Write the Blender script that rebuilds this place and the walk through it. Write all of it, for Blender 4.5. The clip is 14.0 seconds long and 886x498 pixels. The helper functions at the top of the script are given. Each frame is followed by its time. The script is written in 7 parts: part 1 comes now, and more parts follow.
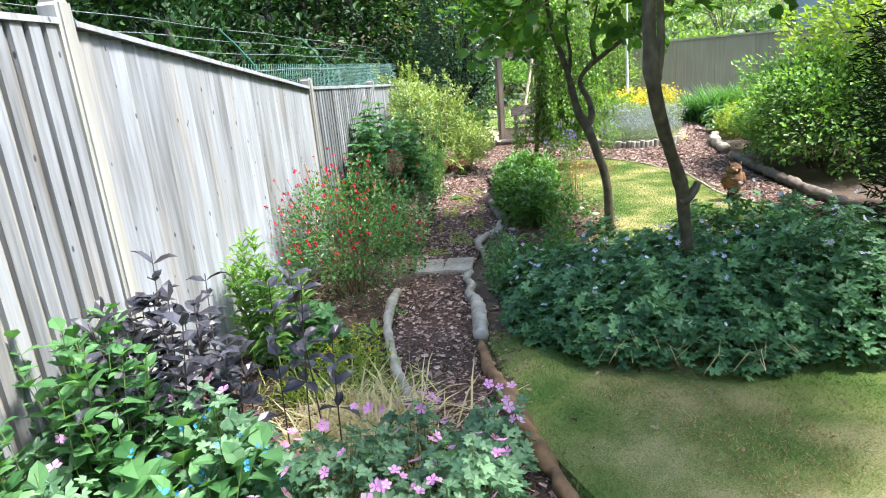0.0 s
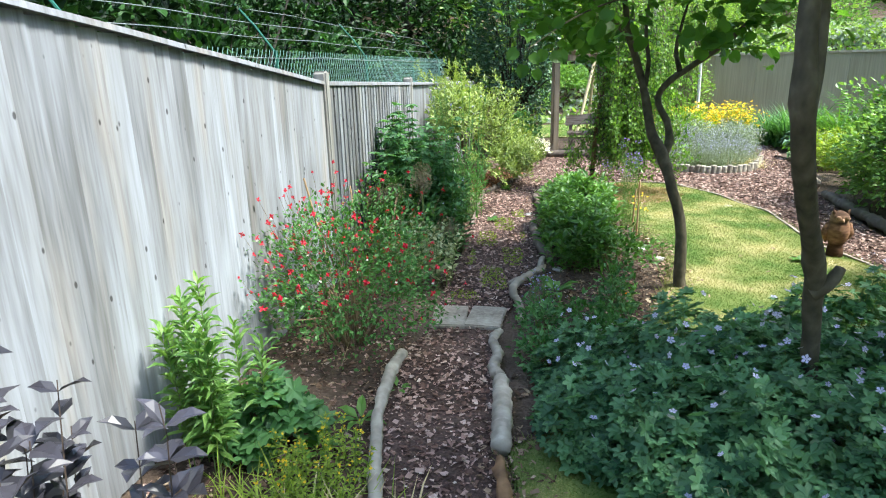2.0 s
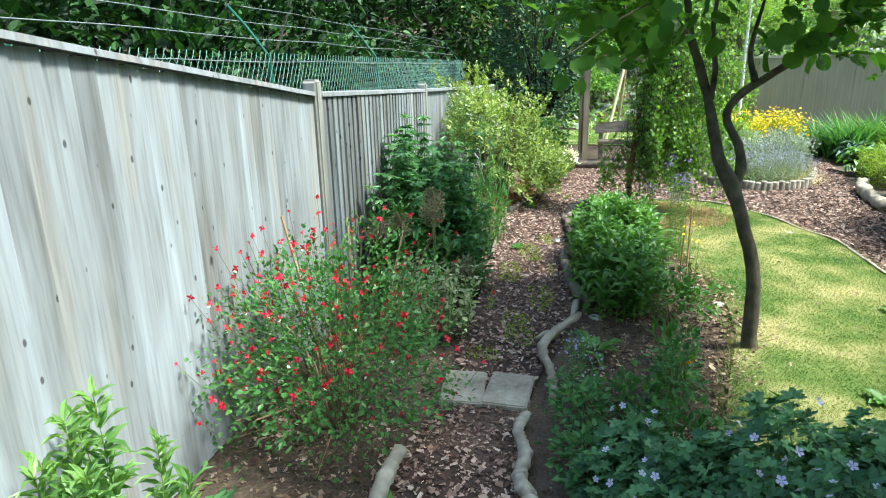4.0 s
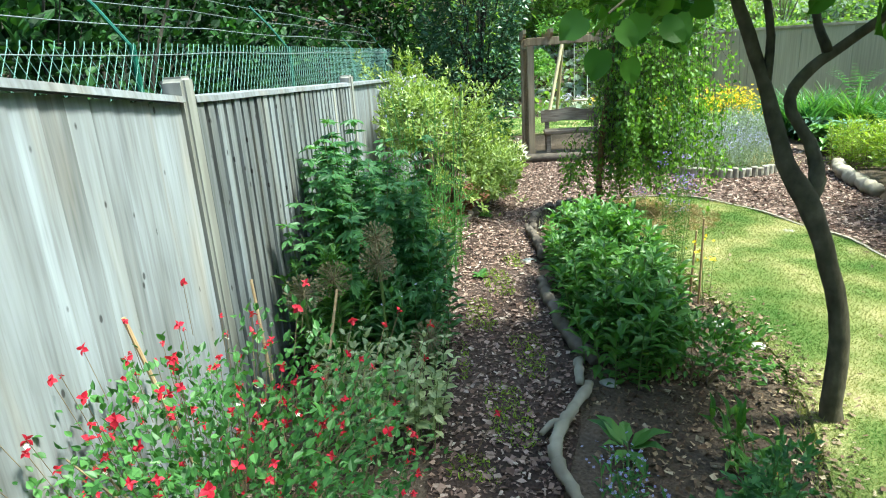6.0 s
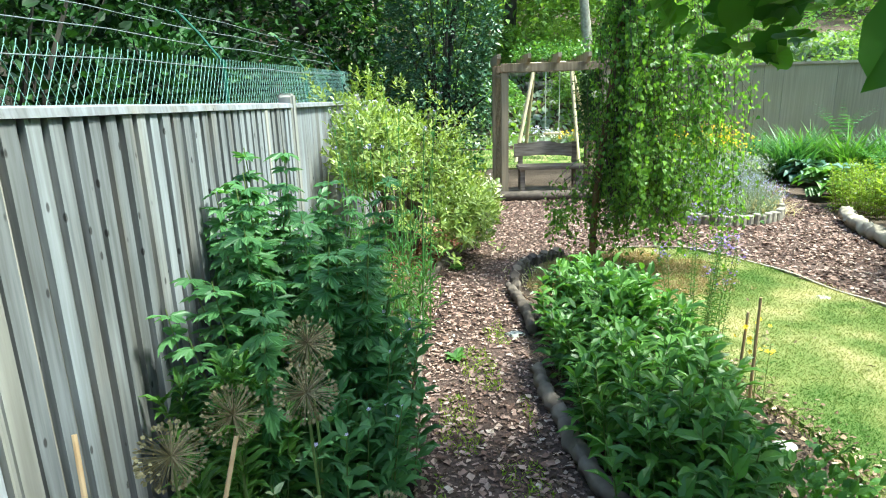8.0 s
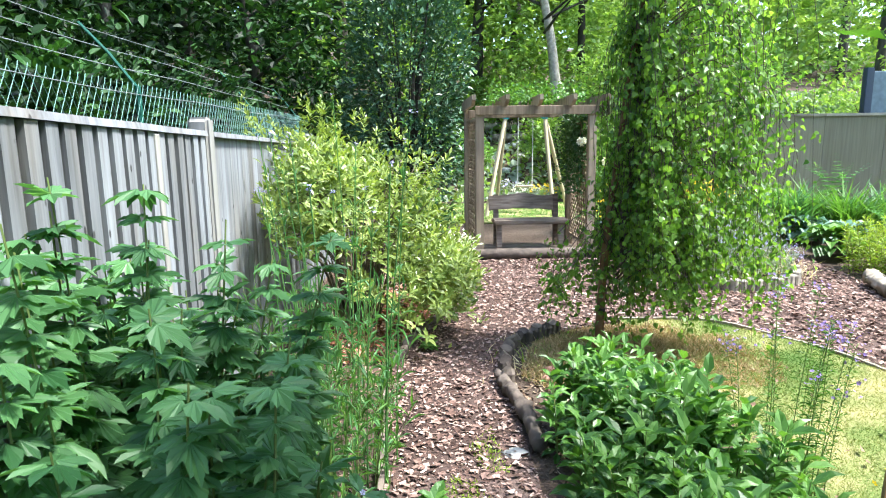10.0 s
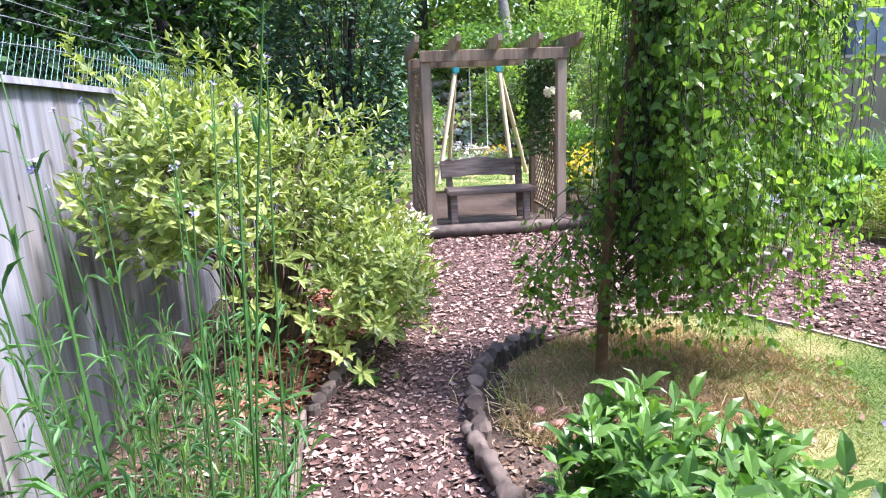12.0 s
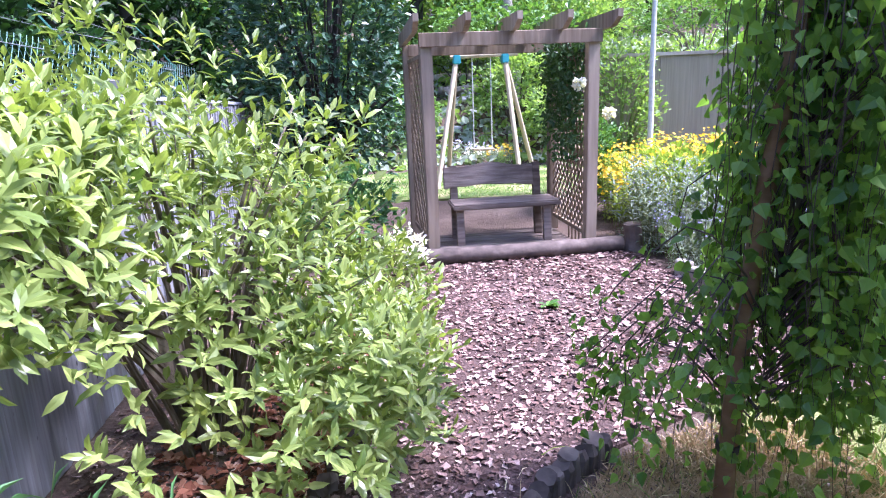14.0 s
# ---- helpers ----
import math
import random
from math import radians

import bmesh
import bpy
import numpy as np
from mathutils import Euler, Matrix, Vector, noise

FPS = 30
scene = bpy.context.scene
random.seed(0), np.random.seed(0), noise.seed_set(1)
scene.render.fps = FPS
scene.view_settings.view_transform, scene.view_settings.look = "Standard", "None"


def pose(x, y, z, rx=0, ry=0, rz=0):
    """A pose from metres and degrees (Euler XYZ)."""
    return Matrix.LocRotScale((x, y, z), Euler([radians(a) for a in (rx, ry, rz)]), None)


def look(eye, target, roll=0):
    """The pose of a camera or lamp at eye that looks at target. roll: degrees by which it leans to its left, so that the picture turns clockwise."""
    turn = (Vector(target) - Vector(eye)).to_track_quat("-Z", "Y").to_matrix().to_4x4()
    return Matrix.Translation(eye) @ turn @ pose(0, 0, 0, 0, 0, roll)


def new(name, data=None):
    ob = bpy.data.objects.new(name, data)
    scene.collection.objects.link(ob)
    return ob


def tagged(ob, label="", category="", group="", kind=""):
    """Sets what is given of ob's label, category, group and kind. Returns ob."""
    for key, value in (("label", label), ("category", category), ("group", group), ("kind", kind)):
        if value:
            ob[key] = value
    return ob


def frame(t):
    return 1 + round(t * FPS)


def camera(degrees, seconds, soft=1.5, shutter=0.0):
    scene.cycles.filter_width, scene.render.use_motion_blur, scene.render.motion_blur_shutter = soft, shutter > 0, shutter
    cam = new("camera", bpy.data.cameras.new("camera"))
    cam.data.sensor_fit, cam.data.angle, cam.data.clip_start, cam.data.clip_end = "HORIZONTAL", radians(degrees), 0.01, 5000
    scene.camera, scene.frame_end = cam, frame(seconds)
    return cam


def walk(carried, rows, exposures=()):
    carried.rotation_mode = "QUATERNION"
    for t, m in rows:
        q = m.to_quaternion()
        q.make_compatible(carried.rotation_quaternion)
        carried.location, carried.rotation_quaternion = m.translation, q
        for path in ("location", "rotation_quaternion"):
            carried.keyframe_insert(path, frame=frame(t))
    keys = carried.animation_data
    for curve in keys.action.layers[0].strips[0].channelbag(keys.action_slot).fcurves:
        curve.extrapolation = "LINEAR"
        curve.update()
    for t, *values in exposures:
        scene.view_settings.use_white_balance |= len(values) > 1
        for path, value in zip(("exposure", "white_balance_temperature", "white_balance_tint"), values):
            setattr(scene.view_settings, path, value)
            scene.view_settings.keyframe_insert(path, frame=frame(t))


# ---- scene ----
cam = camera(71.3, 14.0, soft=1.1)
PATH = [
    (0, (0.56, 0.432, 1.716), (0.349, 2.34, 1.156), -5.3),
    (0.5, (0.56, 0.745, 1.705), (0.261, 2.621, 1.08), -3.5),
    (1, (0.548, 1.035, 1.721), (0.285, 2.928, 1.133), -2.7),
    (1.5, (0.537, 1.308, 1.734), (0.256, 3.207, 1.173), -2.5),
    (2, (0.554, 1.586, 1.742), (0.211, 3.474, 1.179), -1.5),
    (2.5, (0.561, 1.829, 1.742), (0.24, 3.72, 1.175), -3.6),
    (3, (0.516, 2.103, 1.74), (0.144, 3.99, 1.194), -2.0),
    (3.2, (0.531, 2.165, 1.75), (0.116, 4.041, 1.195), -1.3),
    (5.3, (0.143, 3.343, 1.806), (-0.118, 5.242, 1.237), -1.9),
    (5.5, (0.122, 3.472, 1.793), (-0.081, 5.381, 1.233), -2.6),
    (6, (0.069, 3.842, 1.76), (-0.124, 5.74, 1.161), -3.7),
    (6.5, (0.056, 4.081, 1.754), (-0.162, 5.994, 1.213), -2.6),
    (7, (0.015, 4.408, 1.72), (-0.027, 6.346, 1.229), -2.1),
    (7.5, (-0.038, 4.713, 1.684), (-0.053, 6.634, 1.126), -2.1),
    (7.7, (-0.066, 4.843, 1.687), (-0.114, 6.77, 1.154), -1.8),
    (9.8, (-0.113, 6.084, 1.539), (-0.136, 8.023, 1.051), -0.0),
    (10, (-0.158, 6.206, 1.52), (-0.087, 8.173, 1.17), -0.6),
    (10.5, (-0.145, 6.634, 1.484), (-0.078, 8.586, 1.053), -3.0),
    (11, (-0.095, 6.908, 1.467), (-0.077, 8.855, 1.01), -2.5),
    (11.5, (-0.085, 7.212, 1.452), (0.109, 9.153, 1.011), -2.5),
    (12, (-0.02, 7.532, 1.418), (0.196, 9.465, 0.954), -2.2),
    (12.5, (0.007, 7.839, 1.409), (0.193, 9.777, 0.951), -1.5),
    (13, (0.015, 8.21, 1.362), (0.307, 10.118, 0.838), -2.2),
    (13.5, (-0.002, 8.459, 1.396), (0.314, 10.374, 0.916), -2.7),
    (14, (0.038, 8.784, 1.419), (0.272, 10.712, 0.939), -2.3),
]
walk(cam, [(t, look(eye, target, roll)) for t, eye, target, roll in PATH],
     [(0.0, 2.42, 6300, 7.0), (3.2, 2.12, 6200, -2.0), (6.5, 2.18, 6200, -13.0), (10.0, 2.42, 6080, 6.0), (12.5, 2.34, 5750, 30.0), (14.0, 2.52, 5330, 37.0)])

# ---- light ----
world = bpy.data.worlds.new("sky_world")
scene.world = world
world.use_nodes = True
wn = world.node_tree.nodes
sky = wn.new("ShaderNodeTexSky")
sky.sky_type, sky.sun_disc = "NISHITA", False
SUN_ELEV, SUN_AZ = 60.0, 98.0   # degrees; azimuth clockwise from +y
sky.sun_elevation, sky.sun_rotation = radians(SUN_ELEV), radians(SUN_AZ)
sky.air_density, sky.dust_density = 1.0, 2.0
wn["Background"].inputs["Strength"].default_value = 0.115
world.node_tree.links.new(sky.outputs["Color"], wn["Background"].inputs["Color"])
sun = new("sun", bpy.data.lights.new("sun", "SUN"))
sun.data.energy, sun.data.angle, sun.data.color = 2.7, radians(9), (1.0, 0.96, 0.88)
sa, se = radians(SUN_AZ), radians(SUN_ELEV)
sun.matrix_world = look((math.sin(sa) * math.cos(se) * 30, math.cos(sa) * math.cos(se) * 30, math.sin(se) * 30), (0, 0, 0))

# ---- materials ----
def ramp_of(nt, stops):
    r = nt.nodes.new("ShaderNodeValToRGB")
    e = r.color_ramp.elements
    while len(e) < len(stops):
        e.new(0.5)
    for el, (p, c) in zip(e, stops):
        el.position, el.color = p, (*c, 1)
    return r


def base_mat(name, rough=0.8, spec=0.3):
    m = bpy.data.materials.new(name)
    m.use_nodes = True
    b = m.node_tree.nodes["Principled BSDF"]
    b.inputs["Roughness"].default_value = rough
    b.inputs["Specular IOR Level"].default_value = spec
    return m, m.node_tree, b


def leaf_mat(name, dark, light, rough=0.45, through_light=0.35, spec=0.4, patch=2.2, shares=(0.7, 0.75, -0.2)):
    """Foliage: every leaf its own tint, a paler patchiness, light passing through."""
    m, nt, b = base_mat(name, rough, spec)
    geo = nt.nodes.new("ShaderNodeNewGeometry")
    tex = nt.nodes.new("ShaderNodeTexNoise")
    tex.inputs["Scale"].default_value = patch
    co = nt.nodes.new("ShaderNodeTexCoord")
    nt.links.new(co.outputs["Object"], tex.inputs["Vector"])
    add = nt.nodes.new("ShaderNodeMath")
    add.operation = "MULTIPLY_ADD"
    nt.links.new(tex.outputs["Fac"], add.inputs[0])
    add.inputs[1].default_value = shares[0]
    half = nt.nodes.new("ShaderNodeMath")
    half.operation = "MULTIPLY_ADD"
    nt.links.new(geo.outputs["Random Per Island"], half.inputs[0])
    half.inputs[1].default_value, half.inputs[2].default_value = shares[1], shares[2]
    nt.links.new(half.outputs[0], add.inputs[2])
    mid = tuple((a + c) / 2 for a, c in zip(dark, light))
    r = ramp_of(nt, [(0.0, dark), (0.5, mid), (1.0, light)])
    nt.links.new(add.outputs[0], r.inputs[0])
    nt.links.new(r.outputs[0], b.inputs["Base Color"])
    tr = nt.nodes.new("ShaderNodeBsdfTranslucent")
    warm = nt.nodes.new("ShaderNodeMixRGB")
    warm.blend_type, warm.inputs[0].default_value = "MULTIPLY", 1.0
    warm.inputs[2].default_value = (1.25, 1.3, 0.5, 1)
    nt.links.new(r.outputs[0], warm.inputs[1])
    nt.links.new(warm.outputs[0], tr.inputs["Color"])
    mix = nt.nodes.new("ShaderNodeMixShader")
    mix.inputs[0].default_value = through_light
    nt.links.new(b.outputs[0], mix.inputs[1])
    nt.links.new(tr.outputs[0], mix.inputs[2])
    nt.links.new(mix.outputs[0], nt.nodes["Material Output"].inputs["Surface"])
    return m


def wood_mat(name, stops, stretch=(14, 14, 1.2), rough=0.85, bump=0.4, knots=False, per="object"):
    """Timber: long grain, weather streaks, a tint for each piece."""
    m, nt, b = base_mat(name, rough, 0.2)
    co = nt.nodes.new("ShaderNodeTexCoord")
    mp = nt.nodes.new("ShaderNodeMapping")
    mp.inputs["Scale"].default_value = stretch
    nt.links.new(co.outputs["Object"], mp.inputs["Vector"])
    info = nt.nodes.new("ShaderNodeObjectInfo")
    off = nt.nodes.new("ShaderNodeVectorMath")
    off.operation = "MULTIPLY_ADD"
    comb = nt.nodes.new("ShaderNodeCombineXYZ")
    for k in range(3):
        nt.links.new(info.outputs["Random"], comb.inputs[k])
    nt.links.new(comb.outputs[0], off.inputs[0])
    off.inputs[1].default_value = (37, 23, 11)
    nt.links.new(mp.outputs[0], off.inputs[2])
    n1 = nt.nodes.new("ShaderNodeTexNoise")
    n1.inputs["Scale"].default_value, n1.inputs["Detail"].default_value = 1.3, 6
    nt.links.new(off.outputs[0], n1.inputs["Vector"])
    n2 = nt.nodes.new("ShaderNodeTexNoise")
    n2.inputs["Scale"].default_value = 1.1
    nt.links.new(co.outputs["Object"], n2.inputs["Vector"])
    a = nt.nodes.new("ShaderNodeMath")
    a.operation = "MULTIPLY_ADD"
    nt.links.new(n1.outputs["Fac"], a.inputs[0])
    a.inputs[1].default_value = 1.1
    sc = nt.nodes.new("ShaderNodeMath")
    sc.operation = "MULTIPLY_ADD"
    nt.links.new(info.outputs["Random"], sc.inputs[0])
    sc.inputs[1].default_value, sc.inputs[2].default_value = 0.42, -0.5
    nt.links.new(sc.outputs[0], a.inputs[2])
    a2 = nt.nodes.new("ShaderNodeMath")
    a2.operation = "MULTIPLY_ADD"
    nt.links.new(n2.outputs["Fac"], a2.inputs[0])
    a2.inputs[1].default_value = 0.5
    nt.links.new(a.outputs[0], a2.inputs[2])
    r = ramp_of(nt, stops)
    nt.links.new(a2.outputs[0], r.inputs[0])
    col = r.outputs[0]
    if knots:
        v = nt.nodes.new("ShaderNodeTexVoronoi")
        v.inputs["Scale"].default_value = 1.0
        mv = nt.nodes.new("ShaderNodeMapping")
        mv.inputs["Scale"].default_value = (13, 13, 6.5)
        nt.links.new(co.outputs["Object"], mv.inputs["Vector"])
        nt.links.new(mv.outputs[0], v.inputs["Vector"])
        kr = ramp_of(nt, [(0.07, (0.1, 0.085, 0.08)), (0.115, (1, 1, 1))])
        nt.links.new(v.outputs["Distance"], kr.inputs[0])
        mul = nt.nodes.new("ShaderNodeMixRGB")
        mul.blend_type, mul.inputs[0].default_value = "MULTIPLY", 0.8
        nt.links.new(col, mul.inputs[1])
        nt.links.new(kr.outputs[0], mul.inputs[2])
        col = mul.outputs[0]
    if knots:
        # weather staining: bluish-white washed streaks and warm tan ones
        ms = nt.nodes.new("ShaderNodeMapping")
        ms.inputs["Scale"].default_value = (5, 5, 0.55)
        ns = nt.nodes.new("ShaderNodeTexNoise")
        ns.inputs["Scale"].default_value, ns.inputs["Detail"].default_value = 1.4, 4
        nt.links.new(co.outputs["Object"], ms.inputs["Vector"])
        nt.links.new(ms.outputs[0], ns.inputs["Vector"])
        rs = ramp_of(nt, [(0.28, (1.04, 0.95, 0.85)), (0.45, (0.88, 0.89, 0.9)), (0.6, (1.0, 1.03, 1.08)), (0.73, (1.1, 1.14, 1.2))])
        stain = nt.nodes.new("ShaderNodeMixRGB")
        stain.blend_type, stain.inputs[0].default_value = "MULTIPLY", 1.0
        nt.links.new(ns.outputs["Fac"], rs.inputs[0])
        nt.links.new(col, stain.inputs[1])
        nt.links.new(rs.outputs[0], stain.inputs[2])
        col = stain.outputs[0]
        # fine dark grain lines
        mg = nt.nodes.new("ShaderNodeMapping")
        mg.inputs["Scale"].default_value = (70, 70, 3.0)
        ng = nt.nodes.new("ShaderNodeTexNoise")
        ng.inputs["Scale"].default_value, ng.inputs["Detail"].default_value = 1.2, 3
        nt.links.new(co.outputs["Object"], mg.inputs["Vector"])
        nt.links.new(mg.outputs[0], ng.inputs["Vector"])
        rg = ramp_of(nt, [(0.3, (0.82, 0.81, 0.8)), (0.47, (0.98, 0.98, 0.98)), (0.7, (1.06, 1.06, 1.06))])
        grain = nt.nodes.new("ShaderNodeMixRGB")
        grain.blend_type, grain.inputs[0].default_value = "MULTIPLY", 1.0
        nt.links.new(ng.outputs["Fac"], rg.inputs[0])
        nt.links.new(col, grain.inputs[1])
        nt.links.new(rg.outputs[0], grain.inputs[2])
        col = grain.outputs[0]
    nt.links.new(col, b.inputs["Base Color"])
    bp = nt.nodes.new("ShaderNodeBump")
    bp.inputs["Strength"].default_value, bp.inputs["Distance"].default_value = bump, 0.01
    nt.links.new(n1.outputs["Fac"], bp.inputs["Height"])
    nt.links.new(bp.outputs[0], b.inputs["Normal"])
    return m


def earth_mat(name, stops, fine=40, coarse=1.5, bump=0.6, rough=0.95):
    m, nt, b = base_mat(name, rough, 0.15)
    co = nt.nodes.new("ShaderNodeTexCoord")
    n1 = nt.nodes.new("ShaderNodeTexNoise")
    n1.inputs["Scale"].default_value, n1.inputs["Detail"].default_value = fine, 5
    n2 = nt.nodes.new("ShaderNodeTexNoise")
    n2.inputs["Scale"].default_value, n2.inputs["Detail"].default_value = coarse, 4
    for n in (n1, n2):
        nt.links.new(co.outputs["Object"], n.inputs["Vector"])
    a = nt.nodes.new("ShaderNodeMath")
    a.operation = "MULTIPLY_ADD"
    nt.links.new(n1.outputs["Fac"], a.inputs[0])
    a.inputs[1].default_value = 0.6
    c = nt.nodes.new("ShaderNodeMath")
    c.operation = "MULTIPLY_ADD"
    nt.links.new(n2.outputs["Fac"], c.inputs[0])
    c.inputs[1].default_value, c.inputs[2].default_value = 1.0, -0.3
    nt.links.new(c.outputs[0], a.inputs[2])
    r = ramp_of(nt, stops)
    nt.links.new(a.outputs[0], r.inputs[0])
    nt.links.new(r.outputs[0], b.inputs["Base Color"])
    bp = nt.nodes.new("ShaderNodeBump")
    bp.inputs["Strength"].default_value, bp.inputs["Distance"].default_value = bump, 0.02
    nt.links.new(n1.outputs["Fac"], bp.inputs["Height"])
    nt.links.new(bp.outputs[0], b.inputs["Normal"])
    return m


def island_mat(name, stops, rough=0.85, spec=0.2):
    """Loose pieces in one mesh, each its own tint, with a fine grain."""
    m, nt, b = base_mat(name, rough, spec)
    geo = nt.nodes.new("ShaderNodeNewGeometry")
    co = nt.nodes.new("ShaderNodeTexCoord")
    n = nt.nodes.new("ShaderNodeTexNoise")
    n.inputs["Scale"].default_value = 60
    nt.links.new(co.outputs["Object"], n.inputs["Vector"])
    a = nt.nodes.new("ShaderNodeMath")
    a.operation = "MULTIPLY_ADD"
    nt.links.new(n.outputs["Fac"], a.inputs[0])
    a.inputs[1].default_value = 0.3
    s = nt.nodes.new("ShaderNodeMath")
    s.operation = "SUBTRACT"
    nt.links.new(geo.outputs["Random Per Island"], s.inputs[0])
    s.inputs[1].default_value = 0.15
    nt.links.new(s.outputs[0], a.inputs[2])
    r = ramp_of(nt, stops)
    nt.links.new(a.outputs[0], r.inputs[0])
    nt.links.new(r.outputs[0], b.inputs["Base Color"])
    return m


def plain_mat(name, col, rough=0.6, metal=0.0, spec=0.4):
    m, nt, b = base_mat(name, rough, spec)
    n = nt.nodes.new("ShaderNodeTexNoise")
    n.inputs["Scale"].default_value = 25
    r = ramp_of(nt, [(0.3, tuple(c * 0.8 for c in col)), (0.7, tuple(min(1, c * 1.15) for c in col))])
    nt.links.new(n.outputs["Fac"], r.inputs[0])
    nt.links.new(r.outputs[0], b.inputs["Base Color"])
    b.inputs["Metallic"].default_value = metal
    return m


FENCE = wood_mat("weathered_fence_timber", [(0.1, (0.15, 0.149, 0.154)), (0.45, (0.245, 0.249, 0.266)), (0.9, (0.34, 0.35, 0.38))], (20, 20, 1.3), knots=True)
# Greyer weathered copy, also darkened for the shade on the farther panels.
FENCE_DIM = wood_mat("shaded_grey_fence_timber", [(0.1, (0.11, 0.11, 0.112)), (0.45, (0.19, 0.194, 0.202)), (0.9, (0.3, 0.308, 0.322))], (26, 26, 1.6), knots=True)
FENCE_SHADE = wood_mat("greyed_backing_timber", [(0.1, (0.14, 0.125, 0.11)), (0.5, (0.26, 0.245, 0.22)), (0.9, (0.4, 0.385, 0.36))], (26, 26, 1.6))
POSTWOOD = wood_mat("fence_post_timber", [(0.1, (0.15, 0.143, 0.132)), (0.5, (0.25, 0.242, 0.228)), (0.9, (0.36, 0.352, 0.335))], (16, 16, 1.2))
ARBOUR = wood_mat("arbour_timber", [(0.1, (0.12, 0.09, 0.06)), (0.5, (0.27, 0.21, 0.15)), (0.9, (0.42, 0.34, 0.25))], (14, 14, 1.2))
BENCHWOOD = wood_mat("old_bench_timber", [(0.1, (0.07, 0.05, 0.042)), (0.5, (0.19, 0.148, 0.12)), (0.9, (0.4, 0.33, 0.28))], (2.5, 22, 22), bump=0.8)
LOGWOOD = wood_mat("weathered_log_wood", [(0.1, (0.14, 0.12, 0.1)), (0.5, (0.3, 0.27, 0.23)), (0.9, (0.5, 0.46, 0.4))], (9, 9, 9), bump=0.9)
DARKLOG = wood_mat("damp_dark_log", [(0.1, (0.05, 0.04, 0.035)), (0.5, (0.12, 0.095, 0.08)), (0.9, (0.22, 0.18, 0.15))], (9, 9, 9), bump=0.9)
MOSSLOG = wood_mat("orange_rotten_log", [(0.1, (0.1, 0.06, 0.04)), (0.5, (0.25, 0.15, 0.08)), (0.9, (0.42, 0.27, 0.11))], (9, 9, 9), bump=0.9)
PALELOG = wood_mat("peeled_pale_log", [(0.1, (0.19, 0.155, 0.12)), (0.5, (0.35, 0.3, 0.24)), (0.9, (0.52, 0.46, 0.38))], (5, 5, 5))
SWINGWOOD = wood_mat("yellow_swing_timber", [(0.1, (0.33, 0.25, 0.15)), (0.5, (0.5, 0.41, 0.27)), (0.9, (0.62, 0.53, 0.38))], (10, 10, 1))
BARK = wood_mat("grey_brown_bark", [(0.1, (0.04, 0.034, 0.024)), (0.5, (0.11, 0.093, 0.066)), (0.9, (0.22, 0.19, 0.14))], (14, 14, 9), bump=1.0)
BIRCHSTEM = wood_mat("young_birch_bark", [(0.1, (0.08, 0.042, 0.022)), (0.5, (0.17, 0.095, 0.05)), (0.9, (0.28, 0.18, 0.105))], (8, 8, 14), bump=0.5)
WHITEBARK = wood_mat("white_birch_bark", [(0.1, (0.3, 0.29, 0.27)), (0.35, (0.6, 0.59, 0.56)), (0.9, (0.8, 0.79, 0.76))], (5, 5, 20))
DARKBARK = wood_mat("dark_woodland_bark", [(0.1, (0.02, 0.018, 0.015)), (0.5, (0.05, 0.045, 0.038)), (0.9, (0.1, 0.09, 0.075))], (8, 8, 2), bump=0.8)
CANE = wood_mat("bamboo_cane", [(0.1, (0.25, 0.15, 0.08)), (0.5, (0.42, 0.28, 0.16)), (0.9, (0.55, 0.42, 0.28))], (20, 20, 3))
TANWALL = wood_mat("tan_board_wall", [(0.1, (0.22, 0.187, 0.13)), (0.5, (0.28, 0.24, 0.17)), (0.9, (0.345, 0.3, 0.22))], (30, 30, 1.0))
SOIL = earth_mat("bark_strewn_soil", [(0.15, (0.035, 0.025, 0.02)), (0.5, (0.09, 0.065, 0.05)), (0.85, (0.19, 0.145, 0.115))], 55, 1.2, 0.9)
BARKBED = earth_mat("damp_bark_bed", [(0.15, (0.035, 0.022, 0.019)), (0.5, (0.085, 0.056, 0.048)), (0.85, (0.17, 0.12, 0.105))], 60, 0.9, 1.0)
LAWN = earth_mat("mown_lawn_base", [(0.3, (0.06, 0.11, 0.025)), (0.5, (0.15, 0.18, 0.055)), (0.66, (0.34, 0.29, 0.15))], 140, 1.9, 0.25)
CHIPS = island_mat("bark_chips", [(0.0, (0.045, 0.026, 0.021)), (0.35, (0.155, 0.092, 0.074)), (0.7, (0.31, 0.205, 0.172)), (0.95, (0.43, 0.315, 0.27)), (1.0, (0.54, 0.44, 0.38))])
LITTER = island_mat("dry_leaf_litter", [(0.0, (0.05, 0.03, 0.02)), (0.5, (0.15, 0.095, 0.065)), (0.9, (0.3, 0.22, 0.15)), (1.0, (0.45, 0.36, 0.26))])
REDLITTER = island_mat("rusty_dead_leaves", [(0.0, (0.1, 0.035, 0.02)), (0.5, (0.3, 0.12, 0.07)), (0.9, (0.46, 0.25, 0.16)), (1.0, (0.5, 0.4, 0.32))])
BLADES = leaf_mat("grass_blades", (0.075, 0.15, 0.032), (0.44, 0.4, 0.19), 0.7, 0.3, 0.15, 1.9, (2.3, 0.24, -0.95))
STRAW = leaf_mat("dry_straw", (0.42, 0.33, 0.16), (0.74, 0.64, 0.4), 0.7, 0.25)
SLAB = earth_mat("worn_paving_slab", [(0.2, (0.17, 0.145, 0.12)), (0.5, (0.3, 0.265, 0.225)), (0.8, (0.43, 0.39, 0.34))], 30, 3, 0.5)
